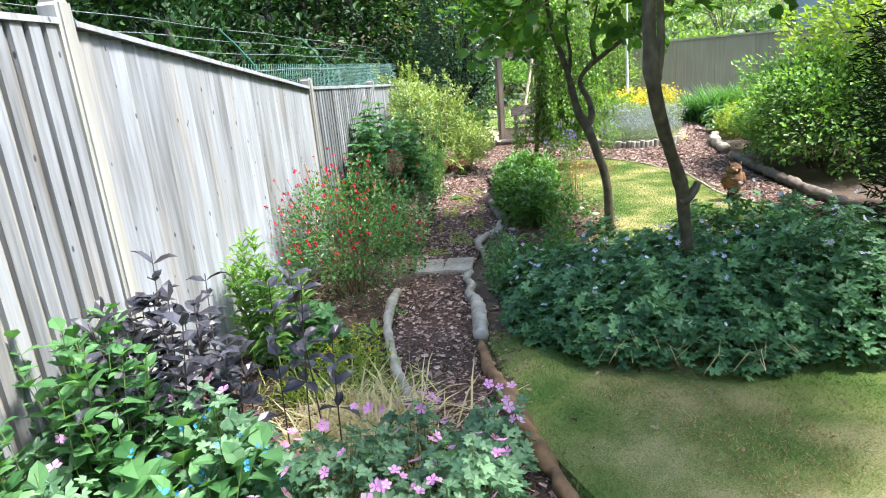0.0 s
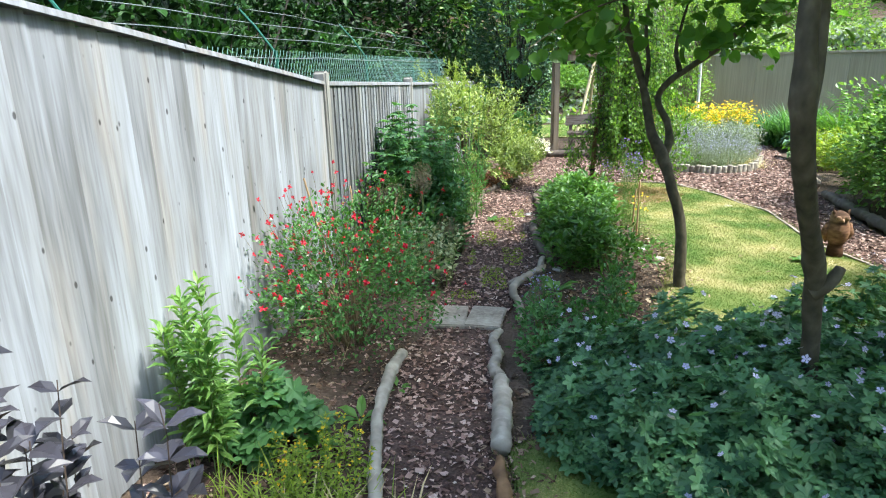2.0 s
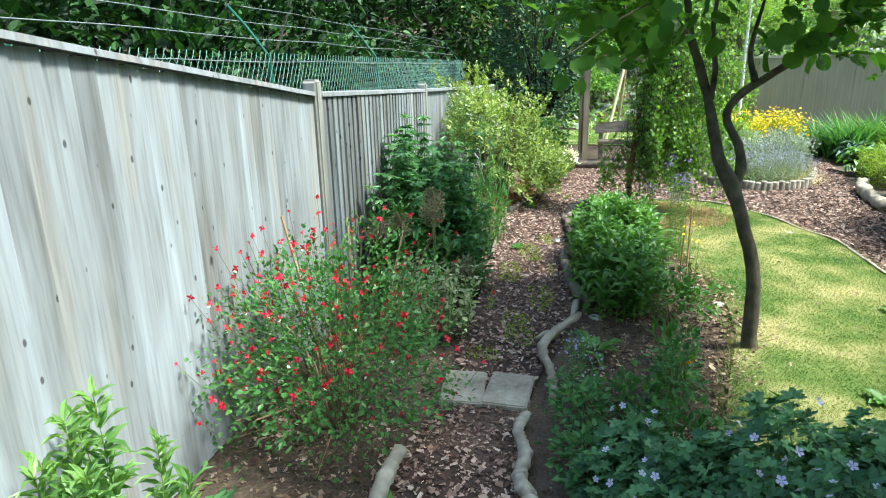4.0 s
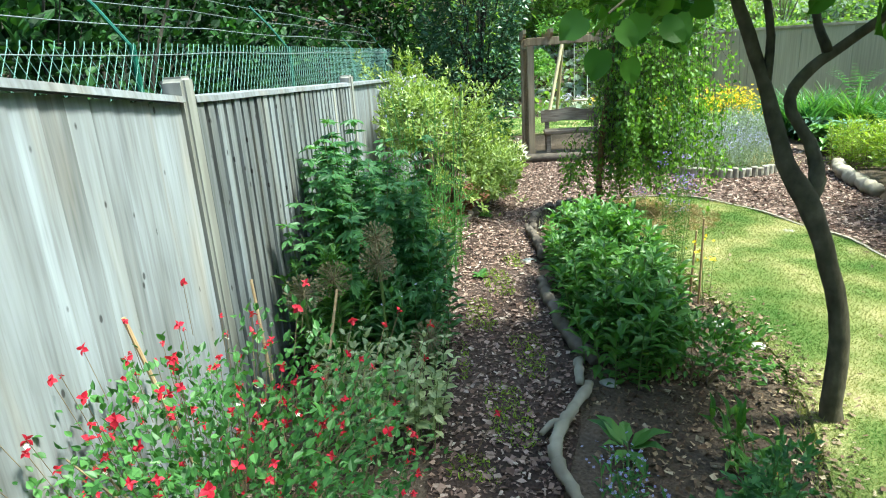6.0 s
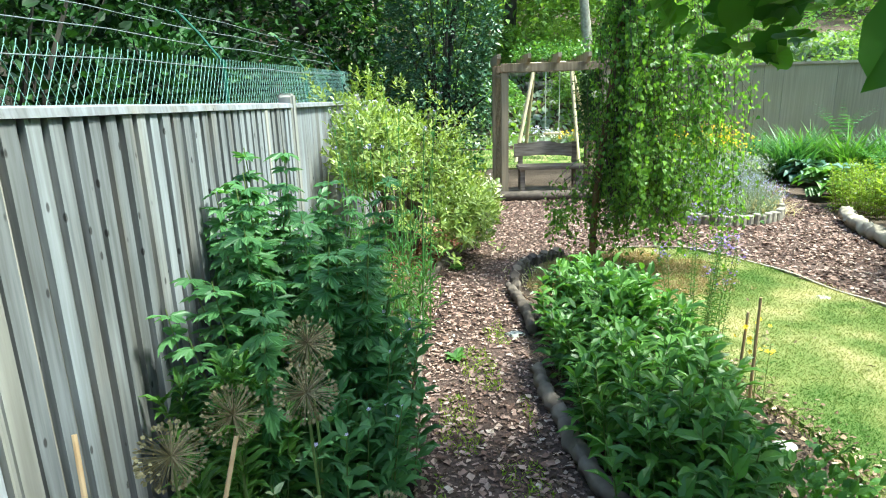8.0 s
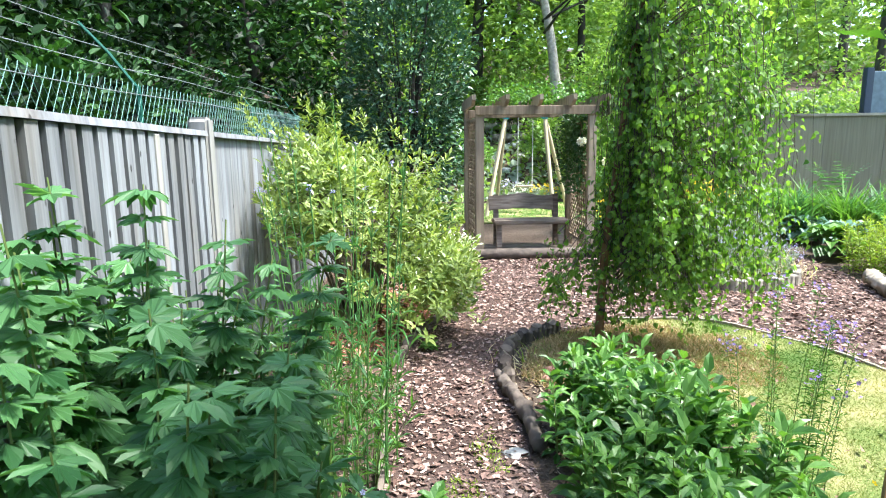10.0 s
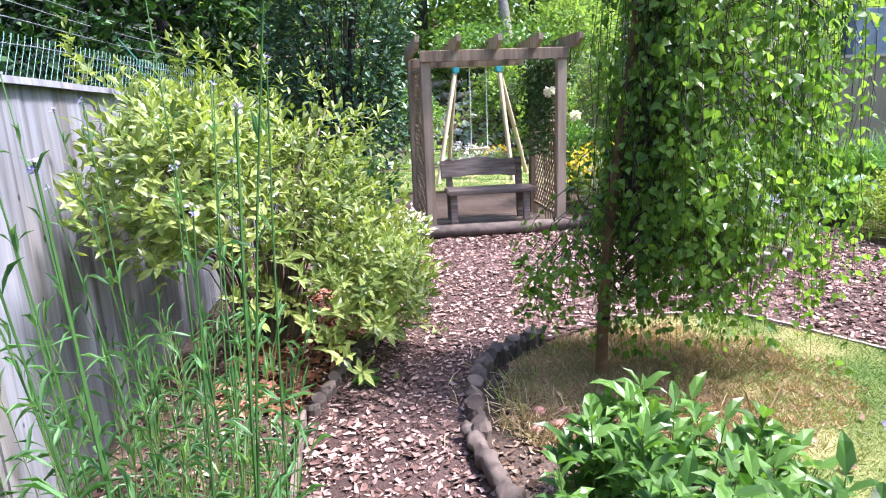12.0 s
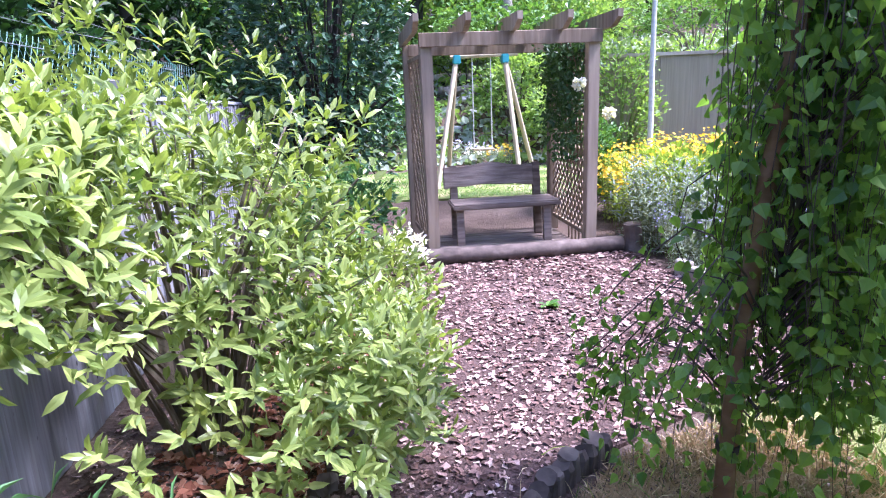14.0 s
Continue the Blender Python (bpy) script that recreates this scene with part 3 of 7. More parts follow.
def stand(name, label, category, at, spread, height, stalks, leaf, leaf_size, mat, stem_mat, seed, whorl=2, gap=0.06, start=0.15, taper=0.5, lean=0.12, angle=0.5, width=1.0, stem_r=0.004, top=None, top_mat=None, top_size=0.02, top_n=1, top_len=0.05, top_name="flowers", group="", arch=0.0, tall_mid=0.25):
    """Upright perennial stalks with leaves in pairs or whorls all the way up, and flowers at the top."""
    r = rnd(seed)
    e = thing(name, label, category, at, group)
    s, g, fl = Geo(), Geo(), Geo()
    P, T, U, S = [], [], [], []
    FP, FT, FU, FS = [], [], [], []
    for k in range(stalks):
        a, q = r.uniform(0, 2 * np.pi), math.sqrt(r.uniform())
        x, y = math.cos(a) * q * spread[0], math.sin(a) * q * spread[1]
        h = height * r.uniform(0.75, 1.08) * (1 - tall_mid * q * q)
        ln = np.array([math.cos(a) * q + r.normal() * 0.4, math.sin(a) * q + r.normal() * 0.4]) * lean * h
        us = np.linspace(0, 1, 5)
        pts = np.stack([x + ln[0] * us ** 1.6, y + ln[1] * us ** 1.6, -0.03 + (h + 0.03) * (us - arch * us ** 3)], 1)
        own = Geo() if stalks <= 30 else s
        own.tube(pts, np.linspace(stem_r, stem_r * 0.45, 5), 4, False)
        if stalks <= 30:
            part("stalk", own, stem_mat, e)
        turn = r.uniform(0, 6.28)
        for z in np.arange(start * h, h, gap):
            u = z / h
            c = np.array([x + ln[0] * u ** 1.6, y + ln[1] * u ** 1.6, -0.03 + (h + 0.03) * (u - arch * u ** 3)])
            turn += 1.57 if whorl <= 2 else 0.6
            for w in range(whorl):
                b = turn + w * 2 * np.pi / whorl + r.normal() * 0.25
                rise = angle * (0.35 + 1.1 * u) + r.normal() * 0.28
                P.append(c)
                T.append((math.cos(b) * math.cos(rise), math.sin(b) * math.cos(rise), math.sin(rise)))
                U.append((-math.cos(b) * 0.3 + r.normal() * 0.2, -math.sin(b) * 0.3 + r.normal() * 0.2, 1))
                S.append(leaf_size * (1 - taper * u) * r.uniform(0.7, 1.2) * (0.7 if u < 0.3 else 1))
        if top is not None:
            for w in range(top_n):
                FP.append(pts[-1] + np.array([r.normal() * top_len * 0.4, r.normal() * top_len * 0.4, r.uniform(-1, 0.3) * top_len]) if top_n > 1 else pts[-1])
                FT.append((r.normal(), r.normal(), 0.5))
                FU.append((r.normal() * 0.5, r.normal() * 0.5 - 0.3, 1))
                FS.append(top_size * r.uniform(0.7, 1.25))
    strew(g, leaf, P, T, U, S, width)
    if s.n:
        tagged(part("stemwork", s, stem_mat, e), kind="stuff")
    part("foliage", g, mat, e)
    if FP and stalks <= 30:
        for k in range(0, len(FP), top_n):
            head = Geo()
            strew(head, top, FP[k:k + top_n], FT[k:k + top_n], FU[k:k + top_n], FS[k:k + top_n])
            tagged(part("flower_head", head, top_mat, e), kind="stuff")
    elif FP:
        strew(fl, top, FP, FT, FU, FS)
        tagged(part("bloom", fl, top_mat, e), kind="stuff")
    return e


def smooth_line(pts, n=24):
    """A rounded line through the points."""
    pts = np.asarray(pts, float)
    k = len(pts)
    ext = np.vstack([2 * pts[0] - pts[1], pts, 2 * pts[-1] - pts[-2]])
    out = []
    for t in np.linspace(0, k - 1.0001, n):
        i = int(t)
        u = t - i
        p0, p1, p2, p3 = ext[i:i + 4]
        out.append(0.5 * (2 * p1 + (p2 - p0) * u + (2 * p0 - 5 * p1 + 4 * p2 - p3) * u * u + (3 * p1 - p0 - 3 * p2 + p3) * u ** 3))
    return np.array(out)


def inside(poly, x, y):
    x, y = np.asarray(x), np.asarray(y)
    hit = np.zeros(x.shape, bool)
    for (x0, y0), (x1, y1) in zip(poly, poly[1:] + poly[:1]):
        cross = ((y0 > y) != (y1 > y)) & (x < (x1 - x0) * (y - y0) / (y1 - y0 + 1e-12) + x0)
        hit ^= cross
    return hit


def fill(poly, n, seed, keep=None):
    r = rnd(seed)
    a = np.array(poly)
    lo, hi = a.min(0), a.max(0)
    p = r.uniform(size=(n * 6, 2)) * (hi - lo) + lo
    m = inside(poly, p[:, 0], p[:, 1])
    if keep is not None:
        m &= keep(p)
    return p[m][:n]


def sheet(name, poly, z, thick, material):
    bm = bmesh.new()
    top = bm.faces.new([bm.verts.new((x, y, z)) for x, y in poly])
    bmesh.ops.triangulate(bm, faces=[top])
    ex = bmesh.ops.extrude_face_region(bm, geom=bm.faces[:])
    for v in ex["geom"]:
        if isinstance(v, bmesh.types.BMVert):
            v.co.z -= thick
    bmesh.ops.recalc_face_normals(bm, faces=bm.faces[:])
    return part(name, bm, material)

# ---- ground ----
def smoothstep(a, b, x):
    u = np.clip((x - a) / (b - a), 0, 1)
    return u * u * (3 - 2 * u)


def rise(x, y):
    """The bank behind the garden."""
    y0 = 21.5 - 2.5 * smoothstep(3.5, 6.0, x)
    return 1.9 * smoothstep(0, 5.5, y - y0) + 0.16 * np.maximum(0, y - y0 - 4) + 0.05 * np.maximum(0, -x - 6)


u = np.linspace(-1, 1, 121)
gx = np.sinh(u * 5.2) / np.sinh(5.2) * 400 + 1.0
gy = np.sinh(u * 5.2) / np.sinh(5.2) * 400 + 12.0
X, Y = np.meshgrid(gx, gy, indexing="ij")
Z = rise(X, Y) - 0.018 + 0.012 * np.sin(X * 3.1 + Y) * np.cos(Y * 2.7)
Z = np.minimum(Z, 16)
idx = np.arange(121 * 121).reshape(121, 121)
quads = np.stack([idx[:-1, :-1], idx[1:, :-1], idx[1:, 1:], idx[:-1, 1:]], -1).reshape(-1, 4)
g = Geo()
g.put(np.stack([X, Y, Z], -1).reshape(-1, 3), None, quads)
tagged(part("ground", g, SOIL, smooth=True), "dark soil strewn with bark and dead leaves", "soil", kind="structure")

PATH_L = [(0.22, -1.5), (0.2, 2.4), (0.03, 3.22), (-0.14, 3.7), (-0.30, 4.3), (-0.35, 5.04), (-0.27, 5.5), (-0.3, 6.5), (-0.29, 7.2), (-0.34, 7.9), (-0.35, 9.1), (-0.38, 10.2), (-0.25, 10.66), (-0.09, 11.12), (0.12, 11.63), (0.34, 13.26), (0.44, 13.9)]
BED_EDGE = [(2.42, 13.1), (2.5, 12.36), (3.07, 12.03), (3.72, 12.28), (4.15, 13.2), (4.6, 15.1)]
RIGHT_SIDE = [(4.9, 16.4), (5.15, 16.2), (4.75, 14.0), (4.42, 12.1), (4.05, 10.4), (3.85, 9.0), (3.85, 7.4), (3.95, 5.0), (3.9, -1.5)]
LAWN_EDGE = [(3.6, -1.5), (3.6, 5.5), (3.47, 6.74), (3.1, 7.85), (3.08, 9.2), (2.88, 9.8), (2.65, 10.5), (2.2, 11.08), (1.5, 11.18), (0.88, 10.9)]
PATH_R = [(0.70, 10.78), (0.51, 10.55), (0.40, 10.2), (0.37, 9.7), (0.36, 9.0), (0.35, 8.5), (0.38, 7.8), (0.45, 7.1), (0.42, 6.5), (0.26, 5.9), (0.2, 5.35), (0.29, 4.74), (0.33, 4.1), (0.45, 3.54), (0.61, 2.94), (0.88, 2.4), (0.95, -1.5)]
BARK_AREA = PATH_L + [(2.36, 13.95)] + BED_EDGE + RIGHT_SIDE + LAWN_EDGE + PATH_R
LAWN_WEST = [(1.5, 10.75), (1.62, 10.2), (1.5, 9.6), (1.42, 9.15), (1.52, 8.1), (1.63, 7.67), (1.6, 7.15), (1.55, 6.7), (1.35, 6.0), (1.15, 5.2), (0.8, 4.5), (0.39, 4.12), (0.5, 3.54), (0.66, 2.94), (0.93, 2.4), (1.0, -1.5)]
LAWN_AREA = LAWN_EDGE[:-1] + LAWN_WEST
tagged(sheet("path", BARK_AREA, 0.0, 0.05, BARKBED), "winding path of damp brown bark mulch", "path", kind="structure")
tagged(sheet("lawn", LAWN_AREA, 0.008, 0.06, LAWN), "mown lawn with dry yellow patches", "lawn", kind="structure")
BACK_LAWN = [(-0.6, 17.2), (0.6, 17.5), (2.0, 17.3), (3.2, 17.0), (4.3, 17.6), (4.6, 19.0), (4.2, 20.8), (-0.8, 20.8)]
tagged(sheet("back_lawn", BACK_LAWN, 0.006, 0.05, LAWN), "bright green lawn behind the arbour", "lawn", kind="structure")

# bark chips
def chips(name, poly, n, seed, size, z, mat, label, keep=None, lengthen=2.2, tilt=0.35):
    p = fill(poly, n, seed, keep)
    r = rnd(seed + 1)
    k = len(p)
    pos = np.column_stack([p, z + r.uniform(0.002, 0.014, k)])
    a = r.uniform(0, 6.28, k)
    tip = np.column_stack([np.cos(a), np.sin(a), r.normal(size=k) * tilt * 0.5])
    up = np.column_stack([r.normal(size=k) * tilt, r.normal(size=k) * tilt, np.ones(k)])
    g = Geo()
    sz = size * (0.45 + 1.3 * r.uniform(0, 1, k) ** 1.8)
    strew(g, CHIP, pos, tip, up, sz, r.uniform(0.18, 0.75, k))
    return tagged(part(name, g, mat), label, "bark mulch", kind="stuff")


chips("bark_chips", BARK_AREA, 34000, 11, 0.025, 0.0, CHIPS, "loose reddish-brown bark chips covering the path", lambda p: p[:, 0] < 0.95)
chips("bark_chips", BARK_AREA, 26000, 12, 0.031, 0.0, CHIPS, "sunlit pinkish-brown bark chips beside the lawn", lambda p: p[:, 0] >= 0.95)
BEDS_LEFT = [(-1.2, 2.0), (0.1, 2.0), (-0.1, 3.4), (-0.36, 4.6), (-0.3, 6.5), (-0.4, 10.2), (0.1, 11.7), (0.4, 13.9), (-1.2, 13.9)]
BEDS_RIGHT = [(0.46, 5.6), (0.47, 7.2), (0.4, 8.2), (0.4, 9.9), (0.6, 10.5), (1.2, 10.0), (1.42, 9.15), (1.52, 8.1), (1.6, 7.3), (1.5, 6.6), (1.2, 5.4), (0.7, 4.7), (0.3, 4.6)]
chips("dead_leaf_litter", BEDS_LEFT, 9000, 13, 0.028, -0.02, LITTER, "brown dead leaves and twigs on the bed", tilt=0.6)
chips("bark_chips", BEDS_LEFT, 9000, 18, 0.024, -0.018, CHIPS, "reddish bark chips scattered over the bed", tilt=0.5)
chips("dead_leaf_litter", BEDS_RIGHT, 6500, 14, 0.026, -0.02, LITTER, "brown dead leaves and chips on the bed", tilt=0.6)


BIRCH_BED = [(0.42, 9.95), (0.9, 9.6), (1.5, 9.55), (1.62, 10.2), (1.5, 10.75), (1.5, 11.1), (0.95, 10.85), (0.6, 10.6)]
chips("dead_leaf_litter", BIRCH_BED, 900, 17, 0.026, -0.012, LITTER, "dry leaves and straw round the birch", tilt=0.5)
SHRUB_FLOOR = [(-0.9, 10.3), (-0.42, 10.3), (-0.2, 10.8), (0.08, 11.65), (0.25, 12.8), (-0.3, 12.8), (-0.9, 11.5)]
chips("dead_leaf_litter", SHRUB_FLOOR, 3200, 15, 0.04, -0.003, REDLITTER, "orange-brown dead leaves under the golden shrub", tilt=0.5)
chips("fallen_leaves", LAWN_AREA, 300, 16, 0.028, 0.026, LITTER, "a few dry fallen leaves on the lawn", tilt=0.4)


# grass
def turf(name, poly, n, seed, length, z, label, keep=None, mat=None, wide=0.16):
    p = fill(poly, n, seed, keep)
    r = rnd(seed + 1)
    k = len(p)
    pos = np.column_stack([p, np.full(k, z)])
    tip = np.column_stack([r.normal(size=k) * 1.1, r.normal(size=k) * 1.1, np.ones(k)])
    up = np.column_stack([r.normal(size=k), r.normal(size=k), np.full(k, 0.6)])
    g = Geo()
    strew(g, BLADE, pos, tip, up, length * r.uniform(0.5, 1.4, k), wide)
    return tagged(part(name, g, mat or BLADES), label, "grass", kind="stuff")


turf("grass", LAWN_AREA, 130000, 21, 0.016, 0.01, "short mown grass with straw-coloured patches", lambda p: (p[:, 1] > 1.7) & (p[:, 1] < 4.6), wide=0.13)
turf("grass", LAWN_AREA, 170000, 22, 0.016, 0.01, "short mown sunlit grass", lambda p: (p[:, 1] >= 4.6), wide=0.2)
turf("grass", BACK_LAWN, 14000, 23, 0.04, 0.006, "bright green grass behind the arbour", mat=L_FRESH, wide=0.25)

DRY_RING = [(0.45, 9.9), (0.9, 9.5), (1.5, 9.3), (1.9, 9.5), (2.3, 9.8), (2.35, 10.35), (2.1, 10.8), (1.6, 11.08), (1.0, 10.87), (0.66, 10.6)]


def birch_litter(p):
    """Dry grass is thick by the trunk and frays out into the lawn."""
    d = np.hypot((p[:, 0] - 1.2) / 0.95, (p[:, 1] - 10.35) / 0.75)
    ragged = np.array([noise.noise(Vector((x * 3.1, y * 3.1, 4.0))) + 0.6 * noise.noise(Vector((x * 9.0, y * 9.0, 7.0))) for x, y in p])
    return d + ragged * 0.55 < rnd(27).uniform(0.35, 1.15, len(p))


turf("dry_grass", DRY_RING, 30000, 24, 0.034, 0.012, "dry brown and olive grass under the birch", birch_litter, DRYGRASS, 0.2)
turf("grass", DRY_RING, 3500, 26, 0.045, 0.012, "thin green grass growing under the birch", wide=0.1)
PARCHED = [(1.05, 3.55), (1.5, 3.45), (1.9, 3.1), (1.95, 2.7), (1.6, 2.45), (1.35, 2.75), (1.2, 3.15), (0.9, 3.4)]
turf("dry_grass", PARCHED, 3000, 25, 0.02, 0.012, "thin straw-coloured parched patch of lawn", mat=DRYGRASS, wide=0.2)

r = rnd(28)
run = smooth_line([(x, y, 0) for x, y in LAWN_WEST[3:13]], 60)
k = 1500
at = run[r.randint(0, 60, k)][:, :2] + r.normal(size=(k, 2)) * np.array([0.09, 0.12])
g = Geo()
a = r.uniform(0, 6.28, k)
strew(g, CHIP, np.column_stack([at, r.uniform(0.01, 0.024, k)]), np.column_stack([np.cos(a), np.sin(a), r.normal(size=k) * 0.2]), np.column_stack([r.normal(size=k) * 0.3, r.normal(size=k) * 0.3, np.ones(k)]), 0.026 * r.uniform(0.4, 1.4, k), r.uniform(0.2, 0.7, k))
tagged(part("dead_leaf_litter", g, LITTER), "pale dry leaves and chips along the lawn edge", "dead leaves", kind="stuff")
WORN = [(-0.22, 6.1), (-0.2, 8.6), (0.2, 9.3), (0.28, 8.2), (0.3, 7.0), (0.15, 6.0)]
turf("moss", WORN, 2600, 30, 0.022, 0.004, "thin green moss and seedlings on the worn path", lambda p: np.sin(p[:, 0] * 13 + 2 * p[:, 1]) * np.sin(p[:, 1] * 5) > 0.1, L_YGREEN, 0.35)

# ragged grass along the lawn's edges
r = rnd(29)
edge_pts = []
for run in (LAWN_WEST, LAWN_EDGE[:-1]):
    for (xa, ya), (xb, yb) in zip(run, run[1:]):
        k = int(900 * math.hypot(xb - xa, yb - ya))
        t = r.uniform(0, 1, k)
        edge_pts.append(np.column_stack([xa + (xb - xa) * t + r.normal(size=k) * 0.03, ya + (yb - ya) * t + r.normal(size=k) * 0.03]))
edge_pts = np.vstack(edge_pts)
k = len(edge_pts)
g = Geo()
strew(g, BLADE, np.column_stack([edge_pts, np.full(k, -0.015)]), np.column_stack([r.normal(size=k) * 0.7, r.normal(size=k) * 0.7, np.ones(k)]), np.column_stack([r.normal(size=k), r.normal(size=k), np.full(k, 0.1)]), 0.045 * r.uniform(0.5, 1.4, k), 0.12)
tagged(part("grass_fringe", g, BLADES), "ragged grass fringe along the lawn edge", "grass", kind="stuff")

# ---- timber fence on the west side ----
FENCE_X = -1.25
TOPS = ((-3.0, 3.05, 6.42, 9.45, 12.45, 16.0), (2.06, 2.06, 1.66, 1.575, 1.50, 1.44))


def fence_top(y):
    return float(np.interp(y, TOPS[0], TOPS[1]))


def fence_panel(y0, y1, ribbed, label, seed, joint=None):
    e = thing("timber_fence", label, "fence", (FENCE_X, y0, 0), "timber fence panels")
    r = rnd(seed)
    n = round((y1 - y0) / (0.098 if ribbed else 0.115))
    w = (y1 - y0) / n
    for k in range(n):
        a = k * w
        zt = fence_top(y0 + a) - 0.03
        zt2 = fence_top(y0 + a + w) - 0.03
        g = Geo()
        if ribbed:
            g.box((-0.022, a, 0.0), (-0.002, a + w * 0.99, min(zt, zt2)))
            part("backing_board", g, FENCE_SHADE, e)
            g = Geo()
            g.box((0.0, a + w * 0.16, 0.01), (0.022 + r.uniform(-0.002, 0.003), a + w * 0.80, min(zt, zt2)))
            part("board", g, FENCE_DIM if y0 > 5 else FENCE, e)
        else:
            t = r.uniform(0.0, 0.0015)
            x0, x1 = 0.0 + t, 0.0045 + t
            lo, hi = 0.0, min(zt, zt2)
            # feather-edged: one edge thin, the other proud
            v = [(-0.02, a, lo), (x0 - 0.002, a, lo), (x1, a + w - 0.003, lo), (-0.02, a + w - 0.003, lo)]
            v += [(p[0], p[1], hi) for p in v]
            g.put(v, None, [(0, 3, 2, 1), (4, 5, 6, 7), (0, 1, 5, 4), (1, 2, 6, 5), (2, 3, 7, 6), (3, 0, 4, 7)])
            # the panel behind the shrub takes the copy with shade in its colour
            part("board", g, FENCE_DIM if y0 > 9 else FENCE, e)
    g = Geo()
    m = 13
    v, q = [], [(0, 1, 2, 3)]
    for k in range(m):
        a = (y1 - y0) * k / (m - 1)
        za = fence_top(y0 + a) + 0.001 * math.sin(k * 2.1 + seed)
        v += [(-0.04, a, za - 0.03), (0.034, a, za - 0.03), (0.030, a, za - 0.004), (-0.035, a, za + 0.004)]
        if k:
            o = 4 * k - 4
            q += [(o + i, o + 4 + i, o + 4 + (i + 1) % 4, o + (i + 1) % 4) for i in range(4)]
    q.append((4 * m - 1, 4 * m - 2, 4 * m - 3, 4 * m - 4))
    g.put(v, None, q)
    part("capping_rail", g, FENCE, e, "pale weathered capping rail")
    if joint is not None:
        part("joint_batten", bevelled((0.0, joint - y0 - 0.02, 0.0), (0.03, joint - y0 + 0.02, fence_top(joint) - 0.04), 0.003, 1), FENCE_SHADE, e)
    return e


def fence_post(y, top, seed):
    """A square post with a rounded, weathered head."""
    e = thing("fence_post", "weathered square timber fence post with a rounded top", "fence post", (FENCE_X - 0.02, y, 0), "fence posts")
    bm = bevelled((-0.05, -0.048, -0.03), (0.055, 0.048, top), 0.014, 3)
    for v in bm.verts:
        if v.co.z > top * 0.5:
            v.co.z -= 0.02 * (abs(v.co.y) / 0.05) ** 2
    part("shaft", bm, POSTWOOD, e, smooth=False)
    return e


fence_panel(-2.5, 3.0, True, "pale weathered timber fence panel with ribbed boards", 31)
fence_panel(3.1, 6.37, False, "pale grey weathered close-boarded fence panel with knots", 32)
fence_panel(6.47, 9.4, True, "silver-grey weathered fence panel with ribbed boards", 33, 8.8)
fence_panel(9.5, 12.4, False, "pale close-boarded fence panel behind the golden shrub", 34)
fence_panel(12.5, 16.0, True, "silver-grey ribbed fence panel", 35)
for y, t in ((3.05, 2.14), (6.42, 1.75), (9.45, 1.65), (12.45, 1.6)):
    fence_post(y, t, int(y * 10))

# ---- green chain-link fence beyond, with barbed wire on cranked arms ----
CHAIN_X = -2.3
e = thing("chain_link_fence", "green plastic-coated chain-link fence topped with barbed wire", "wire fence", (CHAIN_X, 0, 0))
g = Geo()
z0, z1 = 0.9, 1.93
for y in np.arange(1.0, 18.0, 0.085):
    for s in (1, -1):
        g.tube([(0, y, z0), (0, y + s * (z1 - z0) * 0.62, z1)], 0.0026, 3, False)
        g.tube([(0, y + s * (z1 - z0) * 0.62, z1), (0.0, y + s * (z1 - z0) * 0.62 + 0.012, z1 + 0.03)], 0.0026, 3, False)
part("wire_netting", g, plain_mat("pale_green_wire", (0.26, 0.45, 0.4), 0.45), e)
for y in (2.1, 5.2, 7.95, 11.2, 14.5, 17.5):
    g = Geo()
    g.tube([(-0.02, y, -0.05), (-0.02, y, 1.95)], 0.022, 8)
    post = part("steel_post", g, GREENWIRE, e)
    g = Geo()
    g.tube([(-0.02, y, 1.93), (-0.22, y, 2.2), (-0.42, y, 2.42)], 0.012, 6)
    part("cranked_arm", g, GREENWIRE, post)
for k in range(4):
    x, z = (-0.02 - 0.13 * k, 1.95 + 0.155 * k) if k else (-0.0, 1.9)
    ys = np.linspace(1.0, 17.5, 40)
    g = Geo()
    g.tube(np.column_stack([np.full(40, x), ys, z - 0.02 * np.abs(np.sin(ys * 1.0))]), 0.0035, 4)
    for y in np.arange(1.1, 17.5, 0.13):
        g.tube([(x - 0.012, y, z - 0.03), (x + 0.012, y, z + 0.005)], 0.002, 3, False)
    part("barbed_wire", g, GALV, e)

